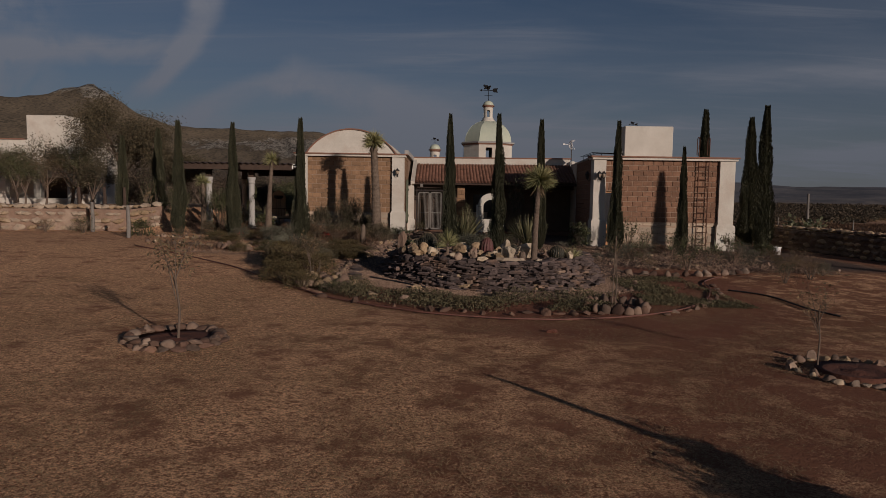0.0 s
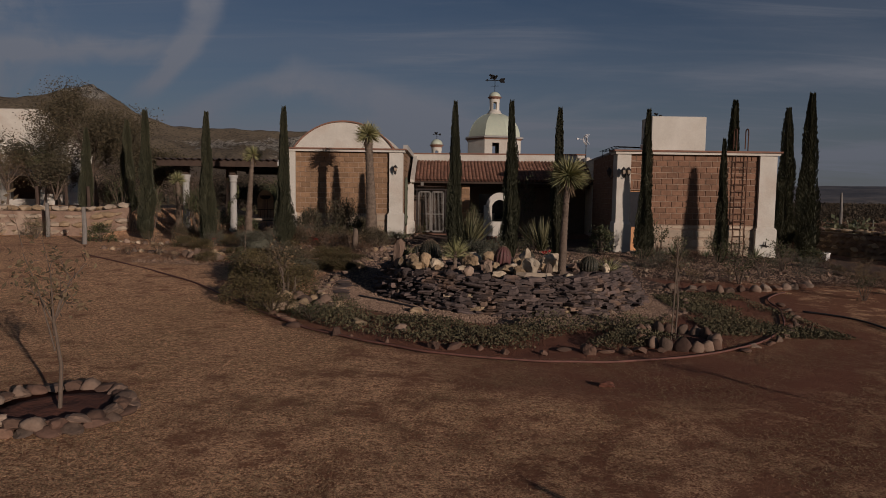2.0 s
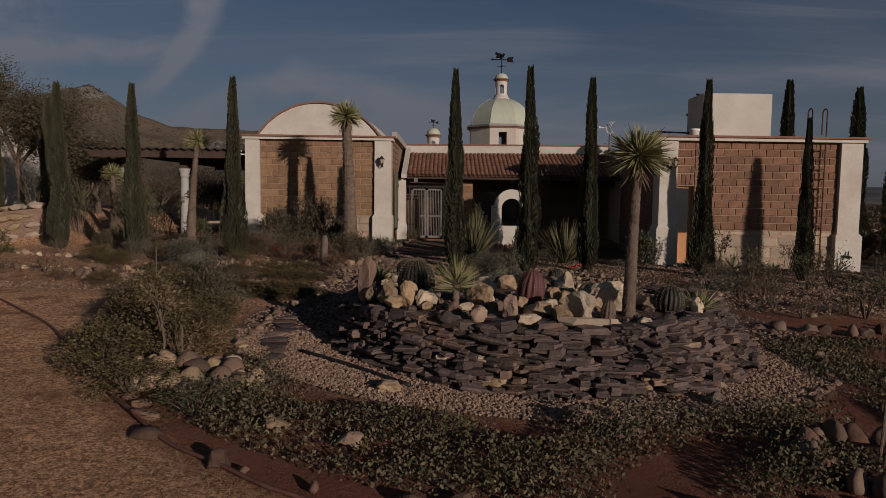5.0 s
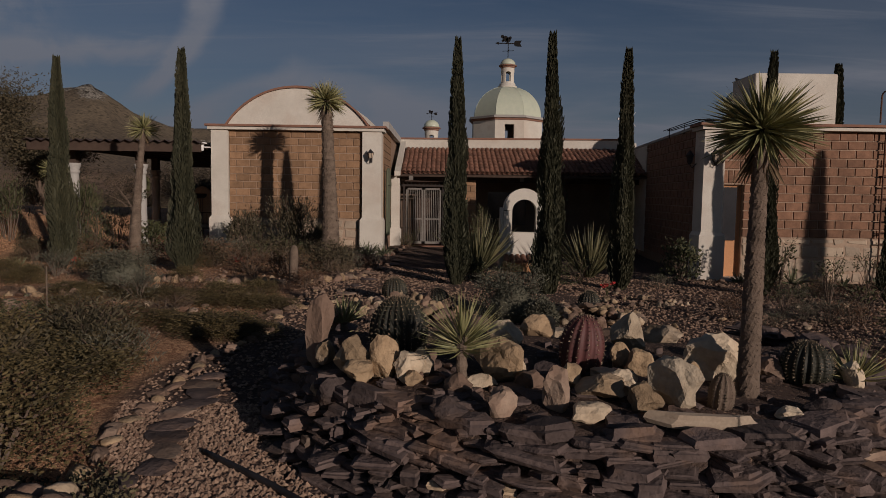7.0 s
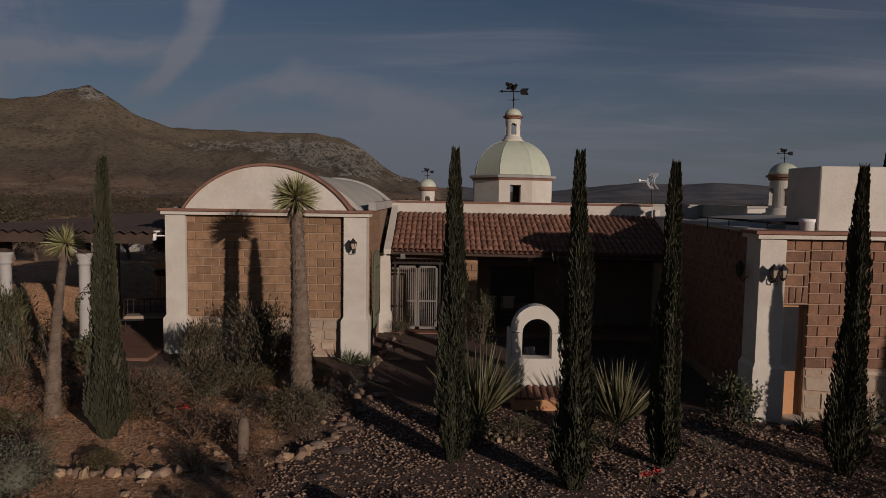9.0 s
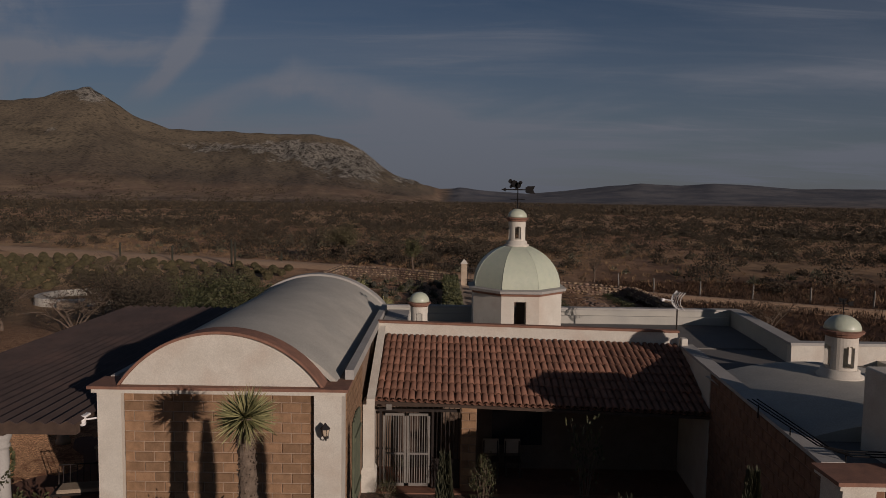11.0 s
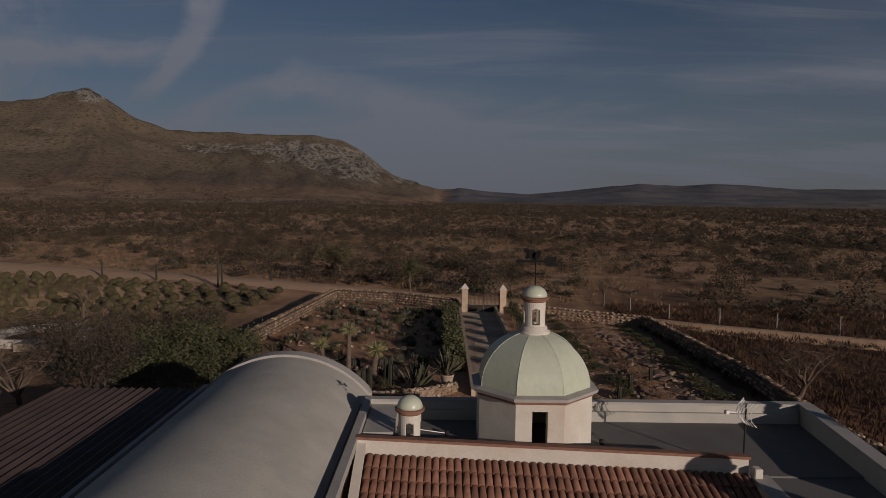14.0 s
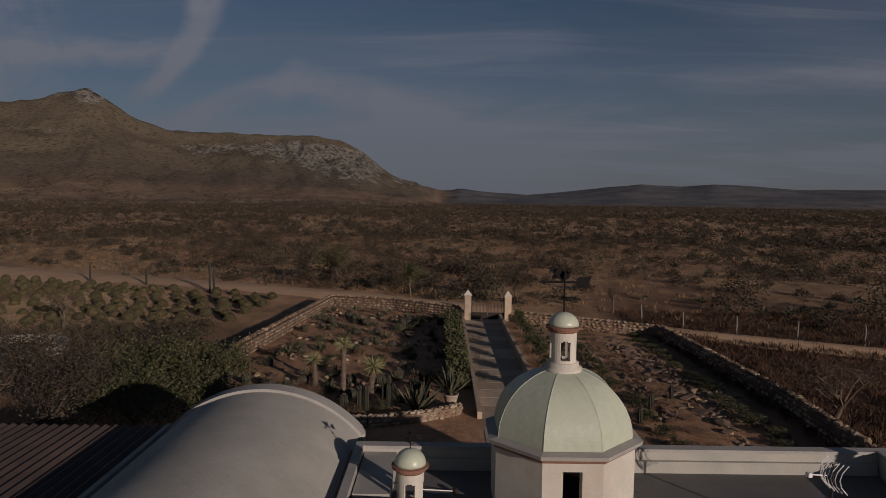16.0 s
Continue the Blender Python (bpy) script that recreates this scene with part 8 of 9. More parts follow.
for x in (-20.95, -22.85, -24.8):
    part("pillar", Mesh().bevel_box(x - 0.2, 38.42, zt - 0.2, x + 0.2, 38.78, 2.998, 0.03), M["plaster"], wh)
part("step", Mesh().bevel_box(-24.0, 37.4, zt - 0.2, -20.6, 38.4, zt + 0.35, 0.02), M["plaster"], wh)
part("dark_door", Mesh().box(-23.9, 40.98, zt, -22.6, 41.019, zt + 2.1), M["dark_wood"], wh)
part("dark_door", Mesh().box(-22.1, 40.98, zt + 0.6, -21.3, 41.019, zt + 2.0), M["dark_wood"], wh)
for i, (x, y) in enumerate([(-19.3, 27.6), (-17.9, 27.3), (-16.4, 27.5), (-15.6, 29.2), (-14.6, 29.4), (-13.7, 29.3)]):
    single("fence_post", Mesh().tube([(0, 0, -0.2), (0.02, 0, 0.5), (0, 0, 1.0)], [0.07, 0.07, 0.06], 7), M["dark_wood"], "short dark wooden post on the terrace", "post", "fence posts", m=pose(x, y, gz(x, y)))
for i, (x, y) in enumerate([(-16.9, 25.4), (-13.6, 26.4), (-11.2, 24.2)]):
    single("fence_post", Mesh().tube([(0, 0, -0.2), (0.02, 0, 0.5), (0, 0, 1.15)], [0.07, 0.07, 0.06], 7), M["grey_wood"], "short wooden post standing in the lawn", "post", "fence posts", m=pose(x, y, gz(x, y)))

# ---- fittings ----
# free-standing arched wall with an opening
ax0, ax1, ay, az0, spring = 1.40, 2.50, 28.6, 0.45, 1.93
aw = thing("arched_wall", "small white free-standing wall with an arched opening and tiled foot", "arched wall", m=pose(0, 0, 0))
cxm = (ax0 + ax1) / 2
ocx = cxm + 0.01
n = 20
hw = 0.30
m = Mesh()
for s in range(2):
    yy = ay + 0.30 * s
    ring = [(ocx + hw * math.cos(math.pi * i / n), yy, 1.90 + 0.29 * math.sin(math.pi * i / n)) for i in range(n + 1)]
    outer = [(cxm + 0.50 * math.cos(math.pi * i / n), yy, spring + 0.53 * math.sin(math.pi * i / n)) for i in range(n + 1)]
    m.add(ring + outer, [(i, i + 1, n + 2 + i, n + 1 + i) if s else (i, n + 1 + i, n + 2 + i, i + 1) for i in range(n)])
k2 = 2 * (n + 1)
m.add(m.v[:k2] + m.v[k2:2 * k2], [(i, i + 1, k2 + i + 1, k2 + i) for i in range(n)] + [(n + 1 + i, k2 + n + 1 + i, k2 + n + 2 + i, n + 2 + i) for i in range(n)])
part("arch_head", m, M["plaster"], aw)
part("jamb", Mesh().box(cxm - 0.50, ay, 1.38, ocx - hw, ay + 0.30, 1.90), M["plaster"], aw)
part("jamb", Mesh().box(ocx + hw, ay, 1.38, cxm + 0.50, ay + 0.30, 1.90), M["plaster"], aw)
part("shoulder", Mesh().bevel_box(ax0 - 0.03, ay + 0.004, 1.382, cxm - 0.502, ay + 0.296, 1.98, 0.01), M["plaster"], aw)
part("shoulder", Mesh().bevel_box(cxm + 0.502, ay + 0.004, 1.382, ax1 + 0.03, ay + 0.296, 1.98, 0.01), M["plaster"], aw)
part("lower_wall", Mesh().box(ax0 - 0.03, ay, az0, ax1 + 0.03, ay + 0.30, 1.378), M["plaster"], aw)
part("foot", Mesh().bevel_box(ax0 + 0.05, ay - 0.42, 0.3, ax1 - 0.02, ay - 0.004, 0.66, 0.02), M["orange_plaster"], aw, "pinkish brick foot")
for i in range(7):
    x = ax0 + 0.13 + i * 0.14
    pts = []
    for s in (0, 1):
        for j in range(7):
            a = math.pi * j / 6
            pts.append((x + (0.068 - 0.008 * s) * math.cos(a), ay - 0.47 + 0.46 * s, 0.67 + 0.12 * s + 0.055 * math.sin(a)))
    part("roof_tile", Mesh().add(pts, [(j, j + 1, 8 + j, 7 + j) for j in range(6)] + [tuple(range(6, -1, -1))]), M["tile"], aw)

# slatted garden chair behind the arched wall; its stone tint stands in for shade
gc = thing("garden_chair", "pale low slatted garden chair leaning back behind the arched wall", "chair", m=pose(2.26, 31.0, gz(2.26, 31.0), 0, 0, 24) @ Matrix.Diagonal((0.62, 0.62, 0.62, 1)))
for i in range(5):
    part("back_slat", Mesh().bevel_box(-0.23 + i * 0.095, 0.0, 0.0, -0.15 + i * 0.095, 0.02, 0.66, 0.005, pose(0, 0.20, 0.38, -22, 0, 0)), M["base_stone"], gc)
for i in range(5):
    part("seat_slat", Mesh().bevel_box(-0.25, -0.26 + i * 0.095, 0.37, 0.25, -0.18 + i * 0.095, 0.392, 0.005), M["base_stone"], gc)
for sx in (-0.24, 0.24):
    part("front_leg", Mesh().box(sx - 0.02, -0.26, -0.03, sx + 0.02, -0.22, 0.55), M["base_stone"], gc)
    part("back_leg", Mesh().box(sx - 0.02, 0.18, -0.03, sx + 0.02, 0.22, 0.55), M["base_stone"], gc)
    part("armrest", Mesh().bevel_box(sx - 0.035, -0.28, 0.552, sx + 0.035, 0.28, 0.575, 0.005), M["base_stone"], gc)

# porch gate of iron bars
pg = thing("porch_gate", "grey iron bar double gate closing the tiled porch", "gate", m=pose(0, 35.62, 0))
for xa, xb in ((-1.34, -0.74), (-0.72, -0.12)):
    lf = part("gate_leaf", Mesh().box(xa, -0.02, 0.56, xa + 0.05, 0.02, 2.5).box(xb - 0.05, -0.02, 0.56, xb, 0.02, 2.5).box(xa, -0.02, 0.56, xb, 0.02, 0.64).box(xa, -0.02, 2.44, xb, 0.02, 2.5).box(xa, -0.015, 1.4, xb, 0.015, 1.45), M["grey_wood"], pg)
    for i in range(8):
        x = xa + 0.075 + i * 0.064
        part("gate_bar", Mesh().tube([(x, 0, 0.6), (x, 0, 2.46)], 0.011, 5), M["grey_wood"], lf)
part("transom", Mesh().box(-1.5, -0.03, 2.55, 0.66, 0.03, 2.62), M["iron"], pg)
for i in range(16):
    x = -1.45 + i * 0.14
    part("transom_bar", Mesh().tube([(x, 0, 2.62), (x + 0.03, 0, 2.72)], 0.012, 5), M["iron"], pg)
part("post", Mesh().box(-1.44, -0.03, 0.5, -1.38, 0.03, 2.55), M["iron"], pg)
part("post", Mesh().box(-0.08, -0.03, 0.5, -0.02, 0.03, 2.55), M["iron"], pg)
part("side_grille", Mesh().box(0.0, -0.01, 0.5, 0.66, 0.01, 1.3), M["iron"], pg)
for i in range(6):
    part("grille_bar", Mesh().tube([(0.06 + i * 0.11, 0, 1.3), (0.06 + i * 0.11, 0, 2.55)], 0.01, 5), M["iron"], pg)
# bench backs in the dark porch
for x in (1.55, 2.15):
    t = thing("porch_chair", "pale-backed chair in the dark porch", "chair", "porch chairs", m=pose(x, 36.5, FLOOR + 0.06))
    part("seat", Mesh().bevel_box(-0.22, -0.2, 0.42, 0.22, 0.22, 0.46, 0.01), M["dark_wood"], t)
    part("backrest", Mesh().bevel_box(-0.22, 0.20, 0.55, 0.22, 0.24, 0.95, 0.01), M["base_stone"], t)
    for sx in (-0.19, 0.19):
        for sy in (-0.17, 0.21):
            part("leg", Mesh().box(sx - 0.02, sy - 0.02, 0, sx + 0.02, sy + 0.02, 0.42 if sy < 0 else 0.9), M["dark_wood"], t)

# wooden shutter on the side wall
M["green_board"] = simple("dull_green_board", (0.125, 0.135, 0.085), (0.09, 0.10, 0.066), 4, 0.9, 0, 0.4, 0.004, 40)
sh = thing("shutter", "dull green weathered wooden shutter on the block's side wall", "shutter", m=pose(LBX1 + 0.03, 33.3, 0.95))
for i in range(7):
    part("board", Mesh().bevel_box(0.0, i * 0.17, 0.0, 0.045, i * 0.17 + 0.162, 2.05 + 0.1 * math.sin(math.pi * (i + 0.5) / 7), 0.006), M["green_board"], sh)
part("ledge", Mesh().box(0.047, 0.05, 0.3, 0.08, 1.12, 0.4), M["green_board"], sh)
part("ledge", Mesh().box(0.047, 0.05, 1.6, 0.08, 1.12, 1.7), M["green_board"], sh)


def wall_lamp(x, y, z, heads=1):
    t = thing("wall_lantern", "dark iron wall lantern with glass panes on a white pier", "lamp", "wall lanterns", m=pose(x, y, z))
    part("bracket", Mesh().tube([(0, 0.02, -0.05), (0, -0.06, -0.16), (0, -0.14, -0.12), (0, -0.15, -0.02)], 0.012, 6), M["copper_dark"], t)
    part("wall_plate", Mesh().bevel_box(-0.04, 0.0, -0.14, 0.04, 0.03, 0.06, 0.006), M["copper_dark"], t)
    for i in range(heads):
        dx = 0 if heads == 1 else (-0.09 if i == 0 else 0.09)
        part("lantern_glass", Mesh().lathe([(0.05, -0.02), (0.075, 0.05), (0.085, 0.12)], 6, dx, -0.15), M["base_stone"], t, "frosted pale glass")
        part("lantern_roof", Mesh().lathe([(0.105, 0.12), (0.10, 0.135), (0.04, 0.20), (0.012, 0.24)], 6, dx, -0.15), M["copper_dark"], t)
        part("lantern_base", Mesh().lathe([(0.01, -0.09), (0.05, -0.045), (0.055, -0.022)], 6, dx, -0.15), M["copper_dark"], t)
        for j in range(6):
            a = 2 * math.pi * j / 6
            part("lantern_rib", Mesh().tube([(dx + 0.053 * math.cos(a), -0.15 + 0.053 * math.sin(a), -0.03), (dx + 0.09 * math.cos(a), -0.15 + 0.09 * math.sin(a), 0.125)], 0.006, 4), M["copper_dark"], t)
    return t


wall_lamp(-2.17, LBY - 0.17, 3.32, 1)
wall_lamp(6.40, RBY - 0.17, 3.20, 2)
t = thing("wall_lantern", "dark iron wall lantern on the shaded side wall", "lamp", "wall lanterns", m=pose(RBX0, 28.55, 3.2))
part("lantern_body", Mesh().lathe([(0.03, -0.1), (0.07, -0.03), (0.09, 0.1), (0.11, 0.12), (0.02, 0.24)], 6, -0.16, 0), M["copper_dark"], t)
part("bracket", Mesh().tube([(0.02, 0, -0.05), (-0.1, 0, -0.18), (-0.16, 0, -0.1)], 0.012, 6), M["copper_dark"], t)

# security camera on the left pier
t = thing("security_camera", "white security camera on the corner pier under the eave", "camera", m=pose(-6.95, 31.75, 3.55))
part("bracket", Mesh().tube([(0.1, 0.08, 0), (-0.05, -0.02, 0.0), (-0.1, -0.05, 0.06)], 0.018, 6), M["white_paint"], t)
part("camera_body", Mesh().lathe([(0.02, -0.12), (0.06, -0.1), (0.065, 0.06), (0.05, 0.08)], 12, -0.1, -0.08), M["white_paint"], t, smooth=True)
part("camera_hood", Mesh().bevel_box(-0.2, -0.2, 0.09, 0.02, 0.02, 0.13, 0.01), M["white_paint"], t)

# ladder up to the roof
ld = thing("roof_ladder", "rusty iron ladder with hooped tops on the brick wall", "ladder", m=pose(10.60, RBY - 0.14, 0.25))
for sx in (-0.21, 0.21):
    hoop = [(sx, 0, 0.0), (sx, 0, 3.8), (sx, 0, 4.45)] + [(sx, 0.12 - 0.12 * math.cos(a), 4.5 + 0.12 * math.sin(a)) for a in [math.pi * i / 8 for i in range(9)]] + [(sx, 0.24, 3.9)]
    part("rail", Mesh().tube(hoop, 0.02, 7), M["rust_iron"], ld)
for i in range(14):
    part("rung", Mesh().tube([(-0.21, 0, 0.2 + i * 0.27), (0.21, 0, 0.2 + i * 0.27)], 0.015, 6), M["rust_iron"], ld)
for z in (1.2, 2.6):
    for sx in (-0.21, 0.21):
        part("wall_bracket", Mesh().box(sx - 0.015, 0.0, z, sx + 0.015, 0.14, z + 0.03), M["rust_iron"], ld)

single("wall_tap", Mesh().tube([(0, 0.05, 0), (0, -0.10, 0.0), (0.0, -0.14, -0.05)], 0.025, 7).tube([(-0.12, -0.05, 0.03), (0.12, -0.05, -0.02)], 0.03, 6).tube([(0, -0.06, 0.0), (0.02, -0.05, 0.16)], 0.02, 6), M["iron"], "dark iron garden tap on the white pier", "tap", m=pose(11.55, RBY - 0.22, 0.66))
t = thing("pipe_rack", "low rack of thin dark pipes along the roof edge", "pipe rack", m=pose(0, 0, 0))
for k2 in range(3):
    part("pipe", Mesh().tube([(6.26 + 0.1 * k2, 31.6, 4.20), (6.22 + 0.1 * k2, 28.95 - 0.06 * k2, 4.24 - 0.02 * k2), (6.6, 28.78 - 0.06 * k2, 4.22 - 0.02 * k2), (8.0, 28.80 - 0.06 * k2, 4.19 - 0.02 * k2)], 0.012, 5), M["black_iron"], t)
for x, y in ((6.30, 31.2), (6.26, 29.9), (6.56, 28.76), (7.3, 28.76), (7.95, 28.76)):
    part("foot", Mesh().tube([(x, y, 3.95), (x, y, 4.21)], 0.012, 5), M["black_iron"], t)
single("roof_vent", Mesh().lathe([(0.14, -0.1), (0.14, 0.26), (0.16, 0.27), (0.16, 0.32), (0.10, 0.33)], 16), M["white_paint"], "short white vent pipe on the roof edge", "vent", smooth=True, m=pose(7.2, 28.48, 3.96))
single("red_cloth", rock_mesh(77, 0.5, 0.3, 2), M["orange_plaster"], "small reddish clay lump on the roof edge", "clay lump", m=pose(9.65, 28.75, 3.98) @ Matrix.Diagonal((0.3, 0.25, 0.3, 1)))

# grid antenna on the roof
an = thing("grid_antenna", "grey grid dish antenna on a thin roof pole", "antenna", m=pose(7.0, 37.95, 3.86, 0, 0, -82))
part("pole", Mesh().tube([(0, 0, -0.02), (0, 0, 1.55)], 0.022, 7), M["iron"], an)
for i in range(9):
    q = (i - 4) / 4
    part("grid_rod", Mesh().tube([(q * 0.26, -0.06 - 0.10 * (1 - q * q) + 0.16 * u * u, 1.35 + u * 0.26) for u in (-1, -0.5, 0, 0.5, 1)], 0.010, 4), M["white_paint"], an)
part("feed_arm", Mesh().tube([(0, -0.12, 1.35), (0, -0.42, 1.38)], 0.014, 5), M["white_paint"], an)
part("feed_box", Mesh().bevel_box(-0.05, -0.50, 1.34, 0.05, -0.42, 1.42, 0.01), M["white_paint"], an)
for x, y in ((4.15, 39.4), (0.35, 39.9)):
    single("roof_drain", Mesh().lathe([(0.05, 0.0), (0.06, 0.06), (0.06, 0.12), (0.02, 0.14)], 10), M["iron"], "small black drain cap on the flat roof", "drain", "roof drains", m=pose(x, y, 3.902))
single("roof_pipe", Mesh().tube([(-0.4, 39.2, 4.30), (0.3, 39.9, 3.96), (0.35, 39.9, 3.93)], 0.012, 6), M["white_paint"], "thin white pipe across the flat roof", "pipe")
# lamps hanging under the eave
for x in (-1.15, 2.62):
    single("eave_light", Mesh().box(-0.07, -0.03, -0.12, 0.07, -0.01, 0.03).box(-0.05, -0.01, -0.10, 0.05, 0.03, 0.01), M["grey_wood"], "small square floodlight under the tiled eave", "light", "eave lights", m=pose(x, EAVE[0] - 0.06, EAVE[1] - 0.10, 10, 0, 0))

# porch furniture on the left
bn = thing("garden_bench", "dark iron garden bench with a pale cushion on the porch", "bench", m=pose(-8.25, 34.0, 0.662, 0, 0, 12))
part("seat_frame", Mesh().box(-0.7, -0.3, 0.40, 0.7, 0.3, 0.44), M["iron"], bn)
part("cushion", Mesh().bevel_box(-0.6, -0.26, 0.442, 0.6, 0.22, 0.52, 0.03), M["base_stone"], bn, "pale cushion")
part("back_rail", Mesh().tube([(-0.7, 0.3, 0.44), (-0.7, 0.36, 0.9), (0.7, 0.36, 0.9), (0.7, 0.3, 0.44)], 0.018, 6), M["iron"], bn)
for i in range(9):
    part("back_bar", Mesh().tube([(-0.6 + i * 0.15, 0.3, 0.44), (-0.6 + i * 0.15, 0.36, 0.9)], 0.010, 5), M["iron"], bn)
for sx in (-0.65, 0.65):
    for sy in (-0.25, 0.25):
        part("leg", Mesh().tube([(sx, sy, 0), (sx, sy, 0.41)], 0.018, 6), M["iron"], bn)
st = thing("plant_stand", "tall dark stand with a bowl on the porch", "stand", m=pose(-8.75, 36.2, 0.662))
for i in range(4):
    part("leg", Mesh().tube([(0.13 * math.cos(i * 1.57), 0.13 * math.sin(i * 1.57), 0), (0.10 * math.cos(i * 1.57), 0.10 * math.sin(i * 1.57), 1.35)], 0.015, 5), M["grey_wood"], st)
part("bowl", Mesh().lathe([(0.14, 1.352), (0.24, 1.42), (0.26, 1.52), (0.22, 1.53)], 16), M["copper_dark"], st, "dark blue-grey bowl", True)
ch = thing("wicker_chair", "pale high-backed wicker chair on the porch", "chair", m=pose(-9.05, 36.9, 0.662, 0, 0, -10))
part("seat", Mesh().bevel_box(-0.35, -0.3, 0.36, 0.35, 0.3, 0.44, 0.02), M["base_stone"], ch)
part("backrest", extrude_profile([(-0.4, 0.442)] + [(-0.42 * math.cos(math.pi * i / 10), 1.25 + 0.55 * math.sin(math.pi * i / 10)) for i in range(11)] + [(0.4, 0.442)], 0.26, 0.32), M["base_stone"], ch)
for sx in (-0.3, 0.3):
    for sy in (-0.25, 0.25):
        part("leg", Mesh().tube([(sx, sy, 0), (sx, sy, 0.37)], 0.02, 6), M["base_stone"], ch)
for i, (x, y, s) in enumerate([(-9.3, 32.9, 0.5), (-8.9, 33.2, 0.4), (-9.6, 33.3, 0.45)]):
    t = thing("flower_pot", "clay flower pot with a leafy plant by a column", "pot", "flower pots", m=pose(x, y, 0.662))
    part("pot", Mesh().lathe([(0.11, 0), (0.16, s * 0.55), (0.18, s * 0.56), (0.18, s * 0.64), (0.14, s * 0.62)], 14), M["terracotta"], t, smooth=True)
    lf = Mesh()
    for _ in range(90):
        a, q = rnd.uniform(0, 6.28), rnd.random() * 0.22
        lf.leaf((q * math.cos(a), q * math.sin(a), s * 0.6 + rnd.random() * 0.35), (math.cos(a), math.sin(a), 0.6), 0.12, 0.4)
    part("plant", lf, M["shrub_green"], t)
# creeper on the second column
cr = Mesh()
for _ in range(420):
    h = rnd.random()
    a = h * 9 + rnd.uniform(-0.6, 0.6)
    cr.leaf((-9.05 + 0.17 * math.cos(a), 32.2 + 0.17 * math.sin(a), 0.9 + 2.0 * h), (math.cos(a), math.sin(a), rnd.uniform(-0.4, 0.4)), 0.08, 0.7)
single("creeper", cr, M["shrub_green"], "thin green creeper winding up a white column", "climbing plant")
# bucket beside the right block
bk = thing("paint_bucket", "white plastic bucket standing on the ground", "bucket", m=pose(13.4, 27.3, gz(13.4, 27.3)))
part("bucket_body", Mesh().lathe([(0.12, 0), (0.15, 0.26), (0.16, 0.27), (0.16, 0.30), (0.14, 0.30), (0.13, 0.05)], 16), M["white_paint"], bk, smooth=True)
part("bucket_handle", Mesh().tube([(-0.155, 0, 0.27), (-0.1, 0.06, 0.36), (0.1, 0.06, 0.36), (0.155, 0, 0.27)], 0.006, 5), M["iron"], bk)
# stakes in the lawn beds
for x, y, h in ((-5.2, 20.6, 0.75), (-2.85, 15.65, 0.55), (3.44, 13.72, 1.5)):
    single("wooden_stake", Mesh().tube([(0, 0, -0.1), (0.01, 0, h)], [0.012, 0.010], 6), M["bark_pale"], "thin wooden stake beside a young plant", "stake", "stakes", m=pose(x, y, gz(x, y), 2, 1, 0))

# ---- blockwork, base stones and roof tiles ----


def block_mesh(w, h, seed):
    """A block face with its front edges worn back."""
    r = random.Random(seed)
    e = 0.012
    j = [r.uniform(-0.004, 0.004) for _ in range(8)]
    m = Mesh()
    m.add([(-w / 2 + j[0], 0, -h / 2 + j[1]), (w / 2 + j[2], 0, -h / 2 + j[3]), (w / 2 + j[4], 0, h / 2 + j[5]), (-w / 2 + j[6], 0, h / 2 + j[7]),
           (-w / 2 + e, -0.022 + j[1], -h / 2 + e), (w / 2 - e, -0.022 + j[2], -h / 2 + e), (w / 2 - e, -0.022 + j[3], h / 2 - e), (-w / 2 + e, -0.022 + j[4], h / 2 - e)],
          [(4, 5, 6, 7), (0, 1, 5, 4), (1, 2, 6, 5), (2, 3, 7, 6), (3, 0, 4, 7)])
    return m


BLOCKS = {}


def blockwork(parent, x0, x1, z0, z1, y, mat, course=0.205, length=0.405, gap=0.016, skip=None):
    """Courses of blocks in running bond on a front wall; each block is an object."""
    n = int(round((z1 - z0) / course))
    ch = (z1 - z0) / n
    for j in range(n):
        x = x0 - (length / 2 if j % 2 else 0)
        zc = z0 + (j + 0.5) * ch
        while x < x1 - 0.05:
            a, b = max(x, x0), min(x + length, x1)
            x += length
            if b - a < 0.08 or (skip and skip((a + b) / 2, zc)):
                continue
            w = round(b - a - gap, 2)
            key = (w, mat, rnd.randrange(3))
            if key not in BLOCKS:
                BLOCKS[key] = block_mesh(w, ch - gap, len(BLOCKS)).data("block", M[mat])
            part("block", BLOCKS[key], None, parent, m=pose((a + b) / 2, y - 0.001, zc))


pl = part("block_panel", Mesh().box(-6.34, LBY - 0.004, 1.50, -2.45, LBY - 0.001, 4.07), M["mortar_pale"], house, "panel of brown adobe blocks")
blockwork(pl, -6.36, -2.43, 1.52, 4.08, LBY - 0.004, "brick")
pr = part("block_panel", Mesh().box(7.17, RBY - 0.004, 1.36, 11.26, RBY - 0.001, 3.9), M["mortar_pale"], house, "panel of reddish tuff blocks")
blockwork(pr, 7.15, 11.28, 1.37, 3.90, RBY - 0.004, "brick_red")
pd = part("block_panel", Mesh().box(6.64, RBY - 0.004, 2.64, 7.145, RBY - 0.001, 3.9), M["mortar_pale"], house, "blocks above the door niche")
blockwork(pd, 6.63, 7.15, 2.98, 3.90, RBY - 0.004, "brick_red")
for i in range(4):
    part("lintel_block", block_mesh(0.115, 0.31, 80 + i).data("lintel_block", M["brick_red"]), None, pd, m=pose(6.70 + i * 0.128, RBY - 0.005, 2.81, 0, (i - 1.5) * 3, 0))


